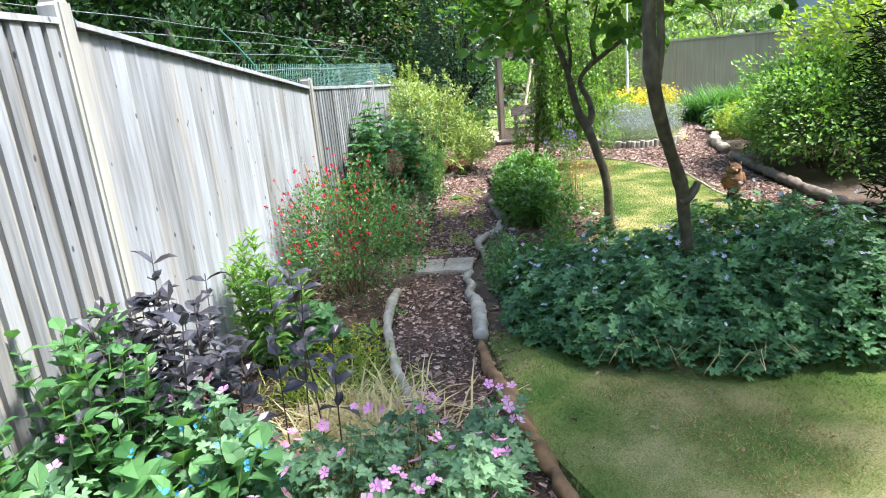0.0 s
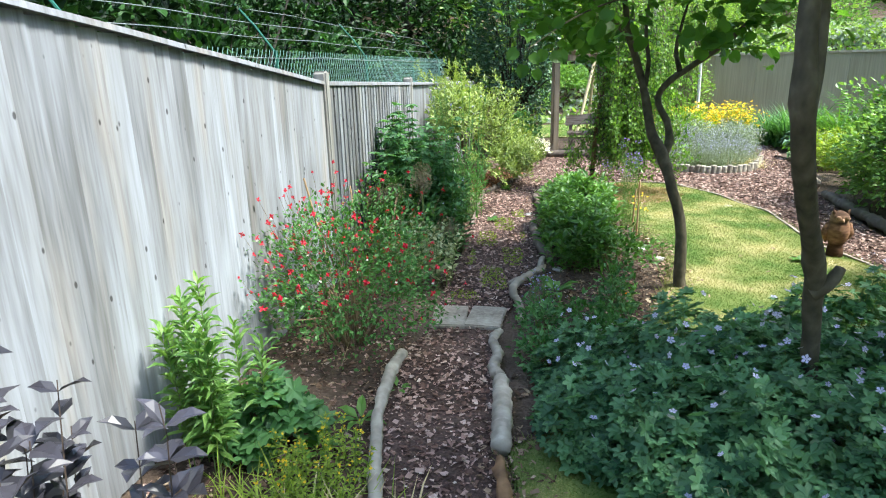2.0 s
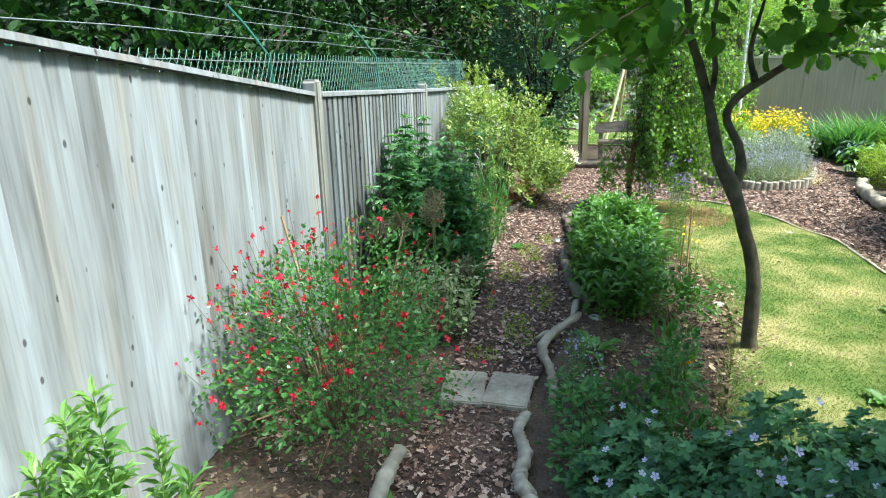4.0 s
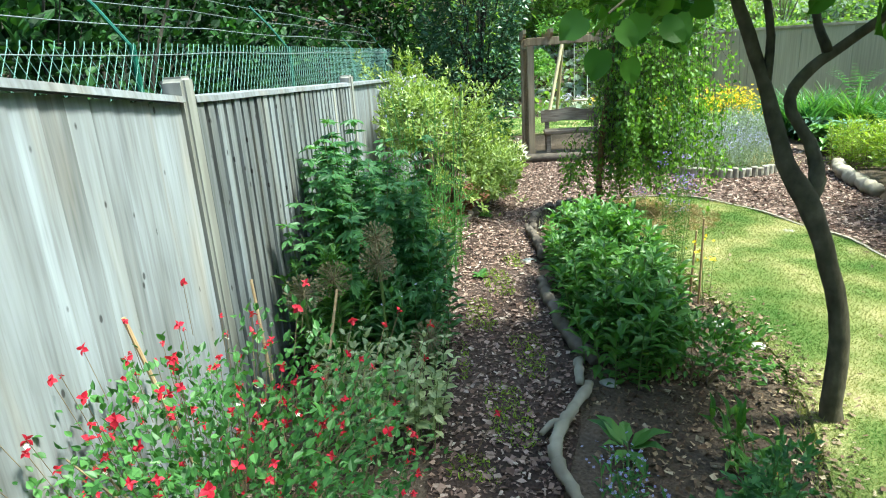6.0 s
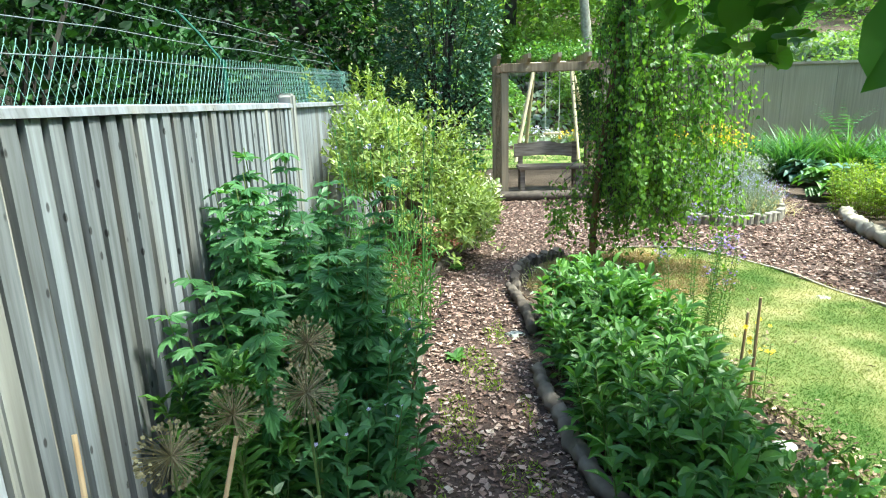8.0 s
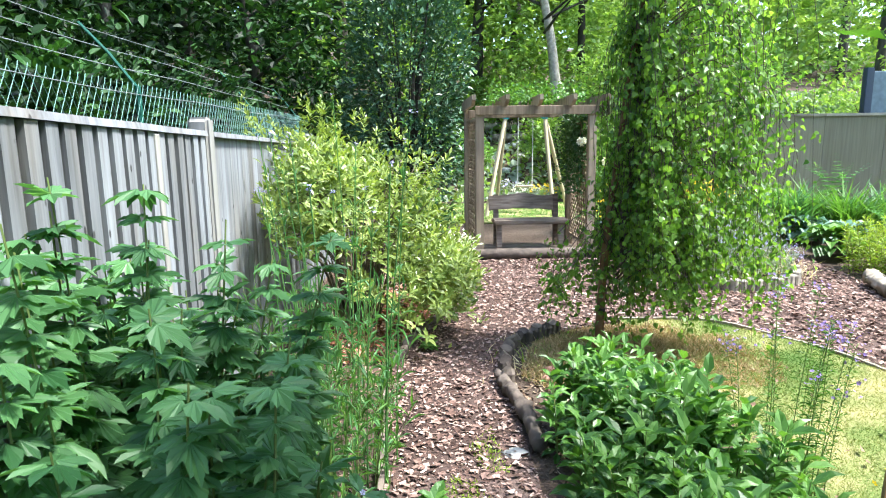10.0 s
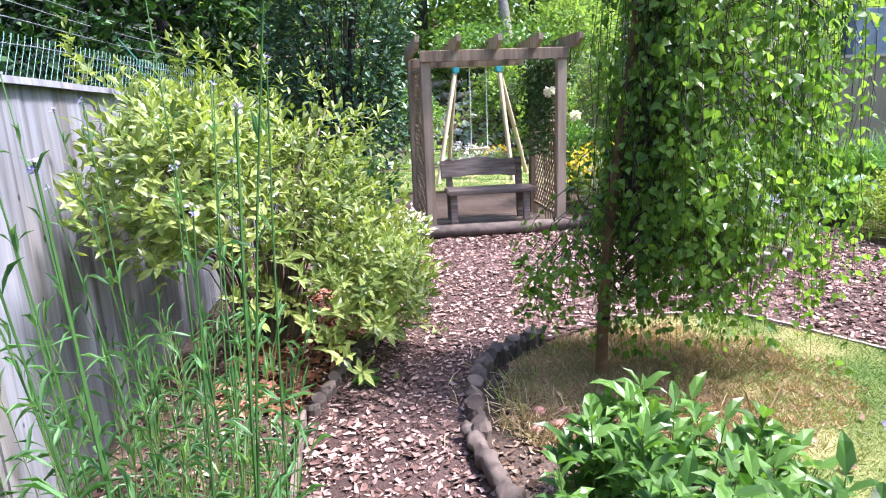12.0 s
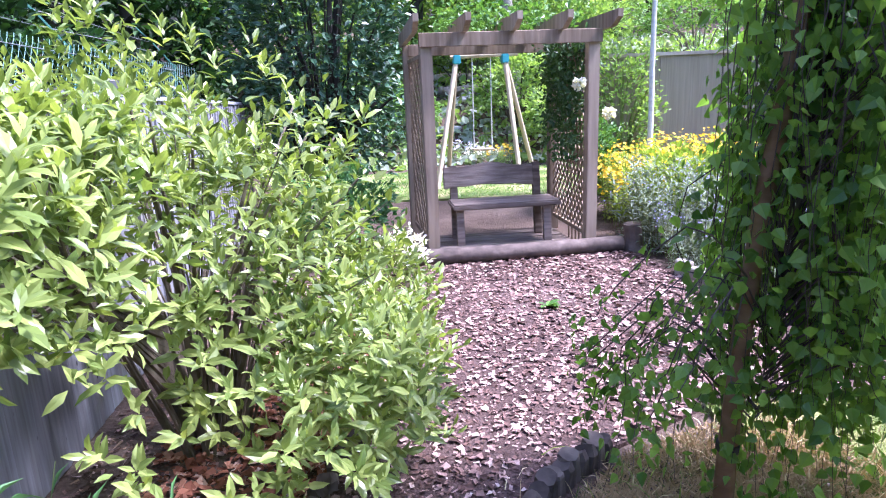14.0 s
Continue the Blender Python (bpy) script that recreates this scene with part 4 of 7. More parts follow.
# ---- tan board wall on the far side ----
e = thing("garden_wall", "tall tan board garden wall with a pale coping", "wall", (0, 16.75, 0), kind="structure")
WALL = [(3.3, 0.5), (5.0, 0.25), (6.8, 0.0), (9.6, -0.55), (12.5, -1.1), (17, -2.0)]
for (xa, ya), (xb, yb) in zip(WALL, WALL[1:]):
    n = max(1, round((xb - xa) / 0.95))
    for k in range(n):
        p0 = np.array([xa + (xb - xa) * k / n, ya + (yb - ya) * k / n])
        p1 = np.array([xa + (xb - xa) * (k + 1) / n, ya + (yb - ya) * (k + 1) / n])
        d = unit(p1 - p0)
        nn = np.array([-d[1], d[0]]) * 0.05
        p1 = p1 - d * 0.006
        c = [(*p0, -0.05), (*p1, -0.05), (*(p1 + nn), -0.05), (*(p0 + nn), -0.05)]
        c += [(a, b, 1.84) for a, b, _ in c]
        g = Geo()
        g.put(c, None, [(0, 3, 2, 1), (4, 5, 6, 7), (0, 1, 5, 4), (1, 2, 6, 5), (2, 3, 7, 6), (3, 0, 4, 7)])
        part("panel", g, TANWALL, e)
    g = Geo()
    d = unit(np.array([xb - xa, yb - ya]))
    nn = np.array([-d[1], d[0]])
    a0, a1 = np.array([xa, ya]) - nn * 0.03, np.array([xb, yb]) - nn * 0.03
    c = [(*a0, 1.84), (*a1, 1.84), (*(a1 + nn * 0.11), 1.84), (*(a0 + nn * 0.11), 1.84)]
    c += [(x, y, 1.885) for x, y, _ in c]
    g.put(c, None, [(0, 3, 2, 1), (4, 5, 6, 7), (0, 1, 5, 4), (1, 2, 6, 5), (2, 3, 7, 6), (3, 0, 4, 7)])
    part("coping", g, PALELOG, e)

# ---- arbour with its trellis sides ----
def arbour():
    x0, x1, yf, yb, h = 0.60, 2.03, 14.08, 15.2, 1.92
    e = thing("arbour", "brown timber garden arbour with lattice sides and shaped rafters", "arbour", (0, 0, 0))
    for x in (x0, x1):
        for y in (yf, yb):
            part("post", bevelled((x - 0.05, y - 0.05, -0.03), (x + 0.05, y + 0.05, h), 0.006, 2), ARBOUR, e)
    for y in (yf - 0.062, yb - 0.062):
        part("beam", bevelled((x0 - 0.06, y - 0.02, h - 0.11), (x1 + 0.06, y + 0.008, h), 0.004, 1), ARBOUR, e)
    for k in range(5):
        x = x0 - 0.1 + (x1 - x0 + 0.2) * k / 4
        bm = bmesh.new()
        prof = [(yf - 0.34, h + 0.06), (yf - 0.34, h + 0.12), (yb + 0.34, h + 0.12), (yb + 0.34, h + 0.06), (yb + 0.2, h - 0.005), (yf - 0.2, h - 0.005)]
        vs = [[bm.verts.new((x + s, y, z)) for y, z in prof] for s in (-0.022, 0.022)]
        bm.faces.new(vs[0])
        bm.faces.new(vs[1][::-1])
        for i in range(6):
            j = (i + 1) % 6
            bm.faces.new((vs[0][j], vs[0][i], vs[1][i], vs[1][j]))
        bmesh.ops.recalc_face_normals(bm, faces=bm.faces[:])
        part("rafter", bm, ARBOUR, e)
    for x in (x0, x1):
        tre = part("trellis", bevelled((x - 0.015, yf + 0.06, 0.12), (x + 0.015, yb - 0.06, 0.16), 0.003, 1), ARBOUR, e, "diamond lattice side panel")
        part("trellis_rail", bevelled((x - 0.015, yf + 0.06, h - 0.18), (x + 0.015, yb - 0.06, h - 0.14), 0.003, 1), ARBOUR, tre)
        ya, yz, za, zz = yf + 0.06, yb - 0.06, 0.16, h - 0.18
        for s, xo in ((1, 0.008), (-1, -0.008)):
            for c in np.arange(ya - (zz - za), yz + (zz - za), 0.1):
                # slat along z = s*(y-c)
                lo, hi = (c, c + (zz - za)) if s > 0 else (c - (zz - za), c)
                y_a, y_b = max(lo, ya), min(hi, yz)
                if y_b - y_a < 0.03:
                    continue
                z_a, z_b = (za + (y_a - c), za + (y_b - c)) if s > 0 else (za + (c - y_a), za + (c - y_b))
                g = Geo()
                w = 0.013
                g.put([(x + xo - 0.004, y_a, z_a - w), (x + xo + 0.004, y_a, z_a - w), (x + xo + 0.004, y_a, z_a + w), (x + xo - 0.004, y_a, z_a + w),
                       (x + xo - 0.004, y_b, z_b - w), (x + xo + 0.004, y_b, z_b - w), (x + xo + 0.004, y_b, z_b + w), (x + xo - 0.004, y_b, z_b + w)],
                      None, [(0, 1, 2, 3), (7, 6, 5, 4), (0, 4, 5, 1), (1, 5, 6, 2), (2, 6, 7, 3), (3, 7, 4, 0)])
                part("lattice_slat", g, ARBOUR, tre)
    # the west side splays out towards the back
    for ob in bpy.data.objects:
        if ob.type == "MESH" and (ob.parent == e or (ob.parent and ob.parent.parent == e)) and max(v.co.x for v in ob.data.vertices) < x0 + 0.08 and not ob.name.startswith("rafter"):
            for v in ob.data.vertices:
                v.co.x -= 0.06 * (v.co.y - yf) / (yb - yf)
    return e


arbour()


def log(name, label, pts, radii, mat, seed, sides=14, n=48, rough=0.26, category="log", group="", forks=()):
    """A weathered log laid on the ground: bent, knobbly, tapered."""
    e = thing(name, label, category, (*pts[0][:2], 0), group)
    o = np.array([*pts[0][:2], 0])
    line = smooth_line(pts, n) - o
    rr = np.interp(np.linspace(0, 1, n), np.linspace(0, 1, len(radii)), radii)
    rr = rr * (1 + rough * np.array([noise.noise(Vector((k * 0.7, seed, 0))) for k in range(n)]) * 2)
    g = Geo()
    g.tube(line, rr, sides)
    v = g.v[0]
    for k in range(len(v)):
        q = noise.noise_vector(Vector(v[k] * 16) + Vector((seed, 0, 0)))
        w = noise.noise_vector(Vector(v[k] * 47) + Vector((0, seed, 0)))
        v[k] += np.array(q) * rr.mean() * rough * 2.0 + np.array(w) * rr.mean() * rough * 0.9
    part("log_body", g, mat, e, smooth=True)
    for pf, rf in forks:
        g = Geo()
        g.tube(smooth_line(pf, 8) - o, np.interp(np.linspace(0, 1, 8), (0, 1), rf), 7)
        part("side_branch", g, mat, e, smooth=True)
    return e


# front sleeper and bench in the arbour
log("sleeper_log", "long dark round log across the front of the arbour", [(0.42, 13.97, 0.06), (1.3, 13.95, 0.065), (2.3, 13.99, 0.065)], [0.075, 0.07, 0.07], DARKLOG, 3, 10, 20, 0.07)
e = thing("log_stump", "short upright dark log stump beside the arbour", "log", (2.42, 14.0, 0))
g = Geo()
g.tube([(0, 0, -0.03), (0.005, 0, 0.12), (-0.01, 0, 0.24)], [0.095, 0.085, 0.09], 11)
part("stump_body", g, DARKLOG, e, smooth=False)
for k in range(5):
    e = thing("deck_board", "grey timber floor board under the bench", "board", (0, 0, 0), "arbour floor boards")
    part("board", bevelled((0.66, 14.12 + 0.17 * k, -0.02), (1.96, 14.27 + 0.17 * k, 0.035 + 0.003 * (k % 2)), 0.005, 1), BENCHWOOD, e)


def bench():
    e = thing("garden_bench", "rustic dark-brown timber bench with a waney-edged back", "bench", (0, 0, 0.035))
    x0, x1, y = 0.8, 1.84, 14.62
    def plank(name, a, b, z0, z1, th, lean, wave, seed, parent):
        bm = bmesh.new()
        n = 14
        rows = []
        for k in range(n + 1):
            u = k / n
            x = a[0] + (b[0] - a[0]) * u
            yy = a[1] + (b[1] - a[1]) * u
            top = z1 + wave * noise.noise(Vector((u * 3.2, seed, 0))) + 0.014 * math.sin(u * 3.14)
            bot = z0 + wave * 1.3 * noise.noise(Vector((u * 4.1, seed + 5, 0))) + 0.03 * math.sin(u * 3.14)
            rows.append([bm.verts.new(p) for p in ((x, yy, bot), (x, yy + lean, top), (x, yy + lean + th, top), (x, yy + th, bot))])
        for p, q in zip(rows, rows[1:]):
            for i in range(4):
                bm.faces.new((p[i], p[(i + 1) % 4], q[(i + 1) % 4], q[i]))
        bm.faces.new(rows[0][::-1])
        bm.faces.new(rows[-1])
        bmesh.ops.recalc_face_normals(bm, faces=bm.faces[:])
        bmesh.ops.bevel(bm, geom=[ed for ed in bm.edges if len(ed.link_faces) == 2 and ed.calc_face_angle() > 0.8], offset=0.007, segments=2, affect="EDGES")
        return part(name, bm, BENCHWOOD, parent)
    plank("backrest", (x0, y + 0.14), (x1 - 0.06, y + 0.17), 0.49, 0.70, 0.05, 0.05, 0.05, 2, e)
    part("seat", bevelled((x0 + 0.03, y - 0.26, 0.345), (x1 + 0.02, y + 0.14, 0.395), 0.012, 2), BENCHWOOD, e, "thick weathered seat plank")
    for x in (x0 + 0.1, x1 - 0.1):
        g = Geo()
        g.box((-0.035, -0.03, 0), (0.035, 0.03, 0.36), pose(x, y - 0.2, 0, -6, 0, 0))
        part("leg", g, BENCHWOOD, e)
        g = Geo()
        g.box((-0.035, -0.03, 0), (0.035, 0.03, 0.72), pose(x, y + 0.12, 0, -9, 0, 0))
        part("leg", g, BENCHWOOD, e)


bench()

# ---- path edging ----
log("edging_log", "long pale weathered log edging the bark path", [(0.1, 3.0, 0.03), (0.0, 3.3, 0.035), (-0.13, 3.65, 0.04), (-0.29, 4.25, 0.045), (-0.34, 4.7, 0.05), (-0.33, 4.95, 0.06)], [0.03, 0.038, 0.03, 0.032, 0.038, 0.034], LOGWOOD, 5, n=60, rough=0.15, group="path edging logs")
log("edging_log", "crumbling orange-brown log beside the lawn", [(0.80, 2.4, 0.02), (0.62, 2.92, 0.03), (0.50, 3.35, 0.035), (0.40, 3.7, 0.03), (0.35, 4.0, 0.03)], [0.03, 0.045, 0.05, 0.03, 0.03], MOSSLOG, 6, sides=11, n=46, rough=0.24, group="path edging logs")
log("edging_log", "thick short grey log edging the bark path", [(0.35, 4.08, 0.04), (0.33, 4.4, 0.055), (0.30, 4.7, 0.06)], [0.045, 0.05, 0.042], LOGWOOD, 7, rough=0.13, group="path edging logs")
log("edging_log", "thin crooked grey branch edging the bark path", [(0.3, 4.72, 0.05), (0.24, 4.88, 0.04), (0.25, 5.05, 0.04), (0.2, 5.28, 0.035), (0.23, 5.42, 0.03)], [0.035, 0.03, 0.032, 0.028, 0.022], LOGWOOD, 8, group="path edging logs")
log("fallen_branch", "pale peeled crooked branch lying beside the path", [(0.36, 5.62, 0.03), (0.34, 5.9, 0.035), (0.27, 6.2, 0.05), (0.33, 6.42, 0.06), (0.5, 6.78, 0.06)], [0.022, 0.026, 0.03, 0.03, 0.026], PALELOG, 9, group="path edging logs", rough=0.2, forks=[([(0.33, 6.42, 0.06), (0.28, 6.44, 0.05), (0.22, 6.38, 0.03)], (0.022, 0.014))])
log("edging_log", "dark curved log edging the planted bed", [(0.58, 7.12, 0.03), (0.48, 7.35, 0.04), (0.42, 7.75, 0.05), (0.37, 8.1, 0.06), (0.355, 8.36, 0.06)], [0.04, 0.045, 0.045, 0.04, 0.036], DARKLOG, 10, group="path edging logs")
log("edging_log", "pale end of a log poking from the leafy bed", [(0.46, 6.86, 0.02), (0.48, 7.1, 0.03)], [0.025, 0.025], PALELOG, 15, n=8, group="path edging logs")
log("edging_log", "slim dark log at the bend of the path", [(0.41, 9.0, 0.03), (0.40, 9.35, 0.05), (0.36, 9.65, 0.05), (0.32, 9.93, 0.05)], [0.035, 0.04, 0.036, 0.028], DARKLOG, 12, group="path edging logs")
log("peeled_log", "pale peeled log lying along the bark path", [(4.42, 12.2, 0.1), (4.3, 11.85, 0.09), (4.22, 11.4, 0.07), (4.12, 10.75, 0.06)], [0.06, 0.07, 0.075, 0.07], PALELOG, 13)
log("edging_log", "long dark log edging the far side of the path", [(4.05, 10.2, 0.04), (3.98, 9.0, 0.05), (3.95, 7.6, 0.05), (4.0, 6.2, 0.04)], [0.05, 0.06, 0.055, 0.05], DARKLOG, 14, group="path edging logs")
g = Geo()
pts = smooth_line([(-0.33, 8.3, 0.03), (-0.37, 9.2, 0.03), (-0.40, 10.2, 0.03)], 12)
for a, b in zip(pts, pts[1:]):
    g.box((min(a[0], b[0]) - 0.008, a[1], -0.03), (max(a[0], b[0]) + 0.008, b[1], 0.05 + 0.01 * math.sin(a[1] * 9)))
e = thing("edging_board", "thin dark timber board edging the path", "edging board", (0, 0, 0))
part("board", g, DARKLOG, e)


def stone(label, x, y, s, h, seed, mat, group, name="edging_stone", z=-0.02):
    e = thing(name, label, "stone", (x, y, z), group)
    bm = bmesh.new()
    bmesh.ops.create_icosphere(bm, subdivisions=2, radius=1)
    for v in bm.verts:
        q = 1 + 0.28 * noise.noise(v.co * 1.4 + Vector((seed * 3.7, 0, seed)))
        v.co = Vector((v.co.x * s * q, v.co.y * s * q * 0.85, h * 0.45 + v.co.z * h * 0.55 * q))
    part("stone_body", bm, mat, e, smooth=True)


def block(label, x, y, s, h, seed, mat, group):
    """A short upright log block, set in the soil."""
    r = rnd(seed)
    e = thing("edging_block", label, "edging", (x, y, 0), group)
    g = Geo()
    g.tube([(0, 0, -0.04), (r.normal() * 0.004, r.normal() * 0.004, h * 0.8), (r.normal() * 0.006, r.normal() * 0.006, h)], [s, s * r.uniform(0.92, 1.05), s * 0.86], 9)
    g.v[0][:, :2] *= 1 + 0.1 * np.sin(np.arange(len(g.v[0])) * 2.3)[:, None]
    part("block_body", g, mat, e)


row = smooth_line([(0.37, 9.86, 0), (0.40, 10.2, 0), (0.51, 10.55, 0), (0.70, 10.77, 0), (0.9, 10.9, 0)], 20)
for k, p in enumerate(row):
    block("small dark log block edging the birch bed", p[0], p[1], 0.045, 0.07 + 0.02 * (k % 3 == 0), k, DARKLOG, "stones round the birch bed")
row = smooth_line([(-0.36, 10.25, 0), (-0.25, 10.66, 0), (-0.09, 11.12, 0), (0.12, 11.63, 0)], 17)
for k, p in enumerate(row):
    block("small brown log block edging the shrub bed", p[0], p[1], 0.042, 0.05, 40 + k, DARKLOG, "stones along the shrub bed")
for x, y, s in ((1.42, 7.62, 0.06), (0.29, 9.0, 0.07), (1.55, 7.3, 0.05), (2.72, 9.6, 0.08), (0.62, 6.9, 0.05)):
    stone("flat pale stone lying on the soil", x, y, s, 0.035, int(x * 100), ROCKS, "loose pale stones", "loose_stone")

for (xa, xb, ya, yb, tl) in ((-0.275, -0.03, 5.49, 5.86, 3), (-0.018, 0.235, 5.5, 5.87, -4)):
    e = thing("paving_slab", "small worn square paving slab set across the path", "paving slab", ((xa + xb) / 2, (ya + yb) / 2, 0.0), "two paving slabs")
    ob = part("slab", bevelled((-(xb - xa) / 2, -(yb - ya) / 2, -0.03), ((xb - xa) / 2, (yb - ya) / 2, 0.03), 0.008, 2), SLAB, e)
    ob.rotation_euler.z = radians(tl)

# thin pale edging strip between the lawn and the bark
e = thing("lawn_edging", "thin pale edging strip between lawn and bark path", "edging", (0, 0, 0))
line = smooth_line([(x, y, 0) for x, y in LAWN_EDGE[2:9]], 40)
for a, b in zip(line, line[1:]):
    d = unit(b - a)
    nn = np.array([-d[1], d[0], 0]) * 0.012
    c = [a - nn, b - nn, b + nn, a + nn]
    top = 0.022 + 0.006 * math.sin(a[1] * 7)
    g = Geo()
    g.put([(*q[:2], -0.03) for q in c] + [(*q[:2], top) for q in c], None, [(0, 3, 2, 1), (4, 5, 6, 7), (0, 1, 5, 4), (1, 2, 6, 5), (2, 3, 7, 6), (3, 0, 4, 7)])
    part("strip", g, SLAB, e)

# pink shards in the grass by the birch
for k, (x, y, q) in enumerate(((0.68, 10.06, 0.042), (0.8, 10.04, 0.038), (0.73, 9.93, 0.05), (0.95, 9.86, 0.035), (0.62, 9.9, 0.03))):
    stone("pink broken terracotta shard lying in dry grass", x, y, q * 0.85, 0.035, 900 + k, TERRA, "terracotta shards", "terracotta_shard", 0.0)

# long dry stalks fallen and leaning under the birch
r = rnd(905)
for k in range(11):
    x, y, a, ln = r.uniform(0.6, 1.7), r.uniform(9.5, 10.15), r.uniform(0, 6.28), r.uniform(0.2, 0.5)
    up = r.uniform(0.05, 0.9)
    tip = np.array([math.cos(a) * (1 - up), math.sin(a) * (1 - up), up]) * ln
    e = thing("dry_stalk", "thin straw-coloured dry stalk in the grass", "stalk", (x, y, 0.0), "dry stalks by the birch")
    g = Geo()
    g.tube([(0, 0, -0.02), tuple(tip * 0.5 + np.array([0, 0, 0.02])), tuple(tip)], [0.0035, 0.003, 0.0018], 5)
    part("stem", g, CANE, e)

# marker stake in the bed
e = thing("plant_marker", "thin stake with a turquoise cap in the flower bed", "marker", (-0.79, 8.82, 0))
g = Geo()
g.tube([(0, 0, -0.04), (0, 0, 0.3)], 0.006, 7)
part("stake", g, CANE, e)
g = Geo()
g.tube([(0, 0, 0.285), (0, 0, 0.3), (0, 0, 0.325)], [0.014, 0.016, 0.01], 9)
part("cap", g, TURQ, e, "turquoise cap")

# upright half-log edging of the round bed
edge = smooth_line([(x, y, 0) for x, y in BED_EDGE[:5]], 34)
log_bm = Geo()
log_bm.tube([(0, 0, -0.03), (0, 0, 0.11), (0, 0, 0.12)], [0.045, 0.045, 0.038], 10)
ROLL = log_bm.mesh("edging_pole")
ROLL.materials.append(LOGWOOD)
e = thing("log_roll_edging", "low edging of short upright poles round the flower bed", "edging", (0, 0, 0))
for k, p in enumerate(edge):
    part("pole", ROLL, LOGWOOD, e, at=pose(p[0], p[1] + 0.04, 0.012 * math.sin(k * 2.3)))

# ---- owl carving ----
e = thing("owl_statue", "carved reddish-brown wooden owl statue on a dark stump", "statue", (3.1, 7.5, 0.0))
g = Geo()
g.tube([(0, 0, -0.03), (0, 0, 0.1), (0.0, 0, 0.14), (0, 0, 0.2), (0, 0, 0.3), (0, 0, 0.38), (0, 0, 0.42), (0, 0, 0.47), (0, 0, 0.52), (0, 0, 0.545)], [0.09, 0.085, 0.07, 0.1, 0.125, 0.115, 0.095, 0.1, 0.085, 0.03], 16)
for s in (-1, 1):
    g.tube([(s * 0.06, -0.02, 0.5), (s * 0.085, -0.02, 0.57)], [0.03, 0.006], 6)
    g.tube([(s * 0.045, -0.085, 0.475), (s * 0.05, -0.105, 0.475)], [0.03, 0.022], 10)
    g.tube([(s * 0.11, 0.0, 0.4), (s * 0.135, 0.01, 0.28), (s * 0.1, 0.03, 0.17)], [0.03, 0.045, 0.012], 7)
g.tube([(0, -0.09, 0.46), (0, -0.125, 0.43)], [0.018, 0.004], 6)
owl = part("carving", g, OWLWOOD, e, smooth=True)
owl.scale = (0.78, 0.78, 0.78)

# ---- swing beyond the arbour ----
e = thing("garden_swing", "timber A-frame garden swing with turquoise brackets", "swing", (0, 0, 0))
for xa, feet in ((1.6, (1.15, 1.47)), (2.38, (2.5, 3.03))):
    for xf, yo in zip(feet, (-0.55, 0.55)):
        g = Geo()
        g.tube([(xf, 18.9 + yo, -0.02), (xa, 18.9, 2.0)], 0.04, 9)
        part("leg", g, SWINGWOOD, e)
    part("bracket", bevelled((xa - 0.06, 18.82, 1.9), (xa + 0.06, 18.98, 2.04), 0.015, 2), TURQ, e, "turquoise corner bracket")
g = Geo()
g.tube([(1.5, 18.9, 2.02), (2.6, 18.9, 2.04)], 0.04, 9)
part("crossbeam", g, SWINGWOOD, e)
for x in (1.85, 2.15):
    g = Geo()
    g.tube([(x, 18.9, 2.02), (x, 18.9, 0.55)], 0.009, 5)
    part("rope", g, ROPE, e)
part("swing_seat", bevelled((1.82, 18.8, 0.53), (2.18, 19.0, 0.56), 0.008, 2), SWINGWOOD, e)

# ---- rockery bank beyond the swing ----
r = rnd(77)
for k in range(46):
    x, y = r.uniform(0.2, 9.5), r.uniform(21.8, 25.5)
    s = r.uniform(0.08, 0.26)
    stone("pale rock on the bank behind the garden", x, y, s, s * 0.8, k + 100, ROCKS, "rocks on the bank", "bank_rock", float(rise(np.float64(x), np.float64(y))) - 0.08)
for k, (x, y, a, ln) in enumerate(((2.9, 25.2, 3, 1.6), (2.3, 25.9, -4, 1.8), (10.5, 22.5, -5, 2.2), (9.3, 21.5, 4, 2.0))):
    z = float(rise(np.float64(x), np.float64(y))) + 0.12
    c, s = math.cos(radians(a)) * ln / 2, math.sin(radians(a)) * ln / 2
    log("bank_log", "thick pale log laid across the bank", [(x - c, y - s, z), (x, y, z + 0.02), (x + c, y + s, z)], [0.1, 0.11, 0.1], PALELOG, 60 + k, group="logs on the bank")

# ground cover on the bank
r = rnd(78)
n = 16000
bx, by = r.uniform(-4, 16, n), r.uniform(20.3, 30, n)
m = by > 21.2 - 2.5 * smoothstep(3.5, 6.0, bx)
bx, by = bx[m], by[m]
P = np.column_stack([bx, by, rise(bx, by) + r.uniform(0, 0.12, len(bx))])
for nm, mt, sl, lb in (("bank_cover", L_GREY, slice(0, None, 2), "pale grey-green ground cover on the bank"), ("bank_cover", L_WOODSUN, slice(1, None, 2), "fresh green ground cover on the bank")):
    g = Geo()
    q = P[sl]
    strew(g, SIMPLE, q, r.normal(size=q.shape) + np.array([0, 0, 0.4]), r.normal(size=q.shape) * 0.5 + np.array([0, -0.4, 1]), 0.2 * r.uniform(0.5, 1.3, len(q)), 1.3)
    tagged(part(nm, g, mt), lb, "ground cover", kind="stuff")

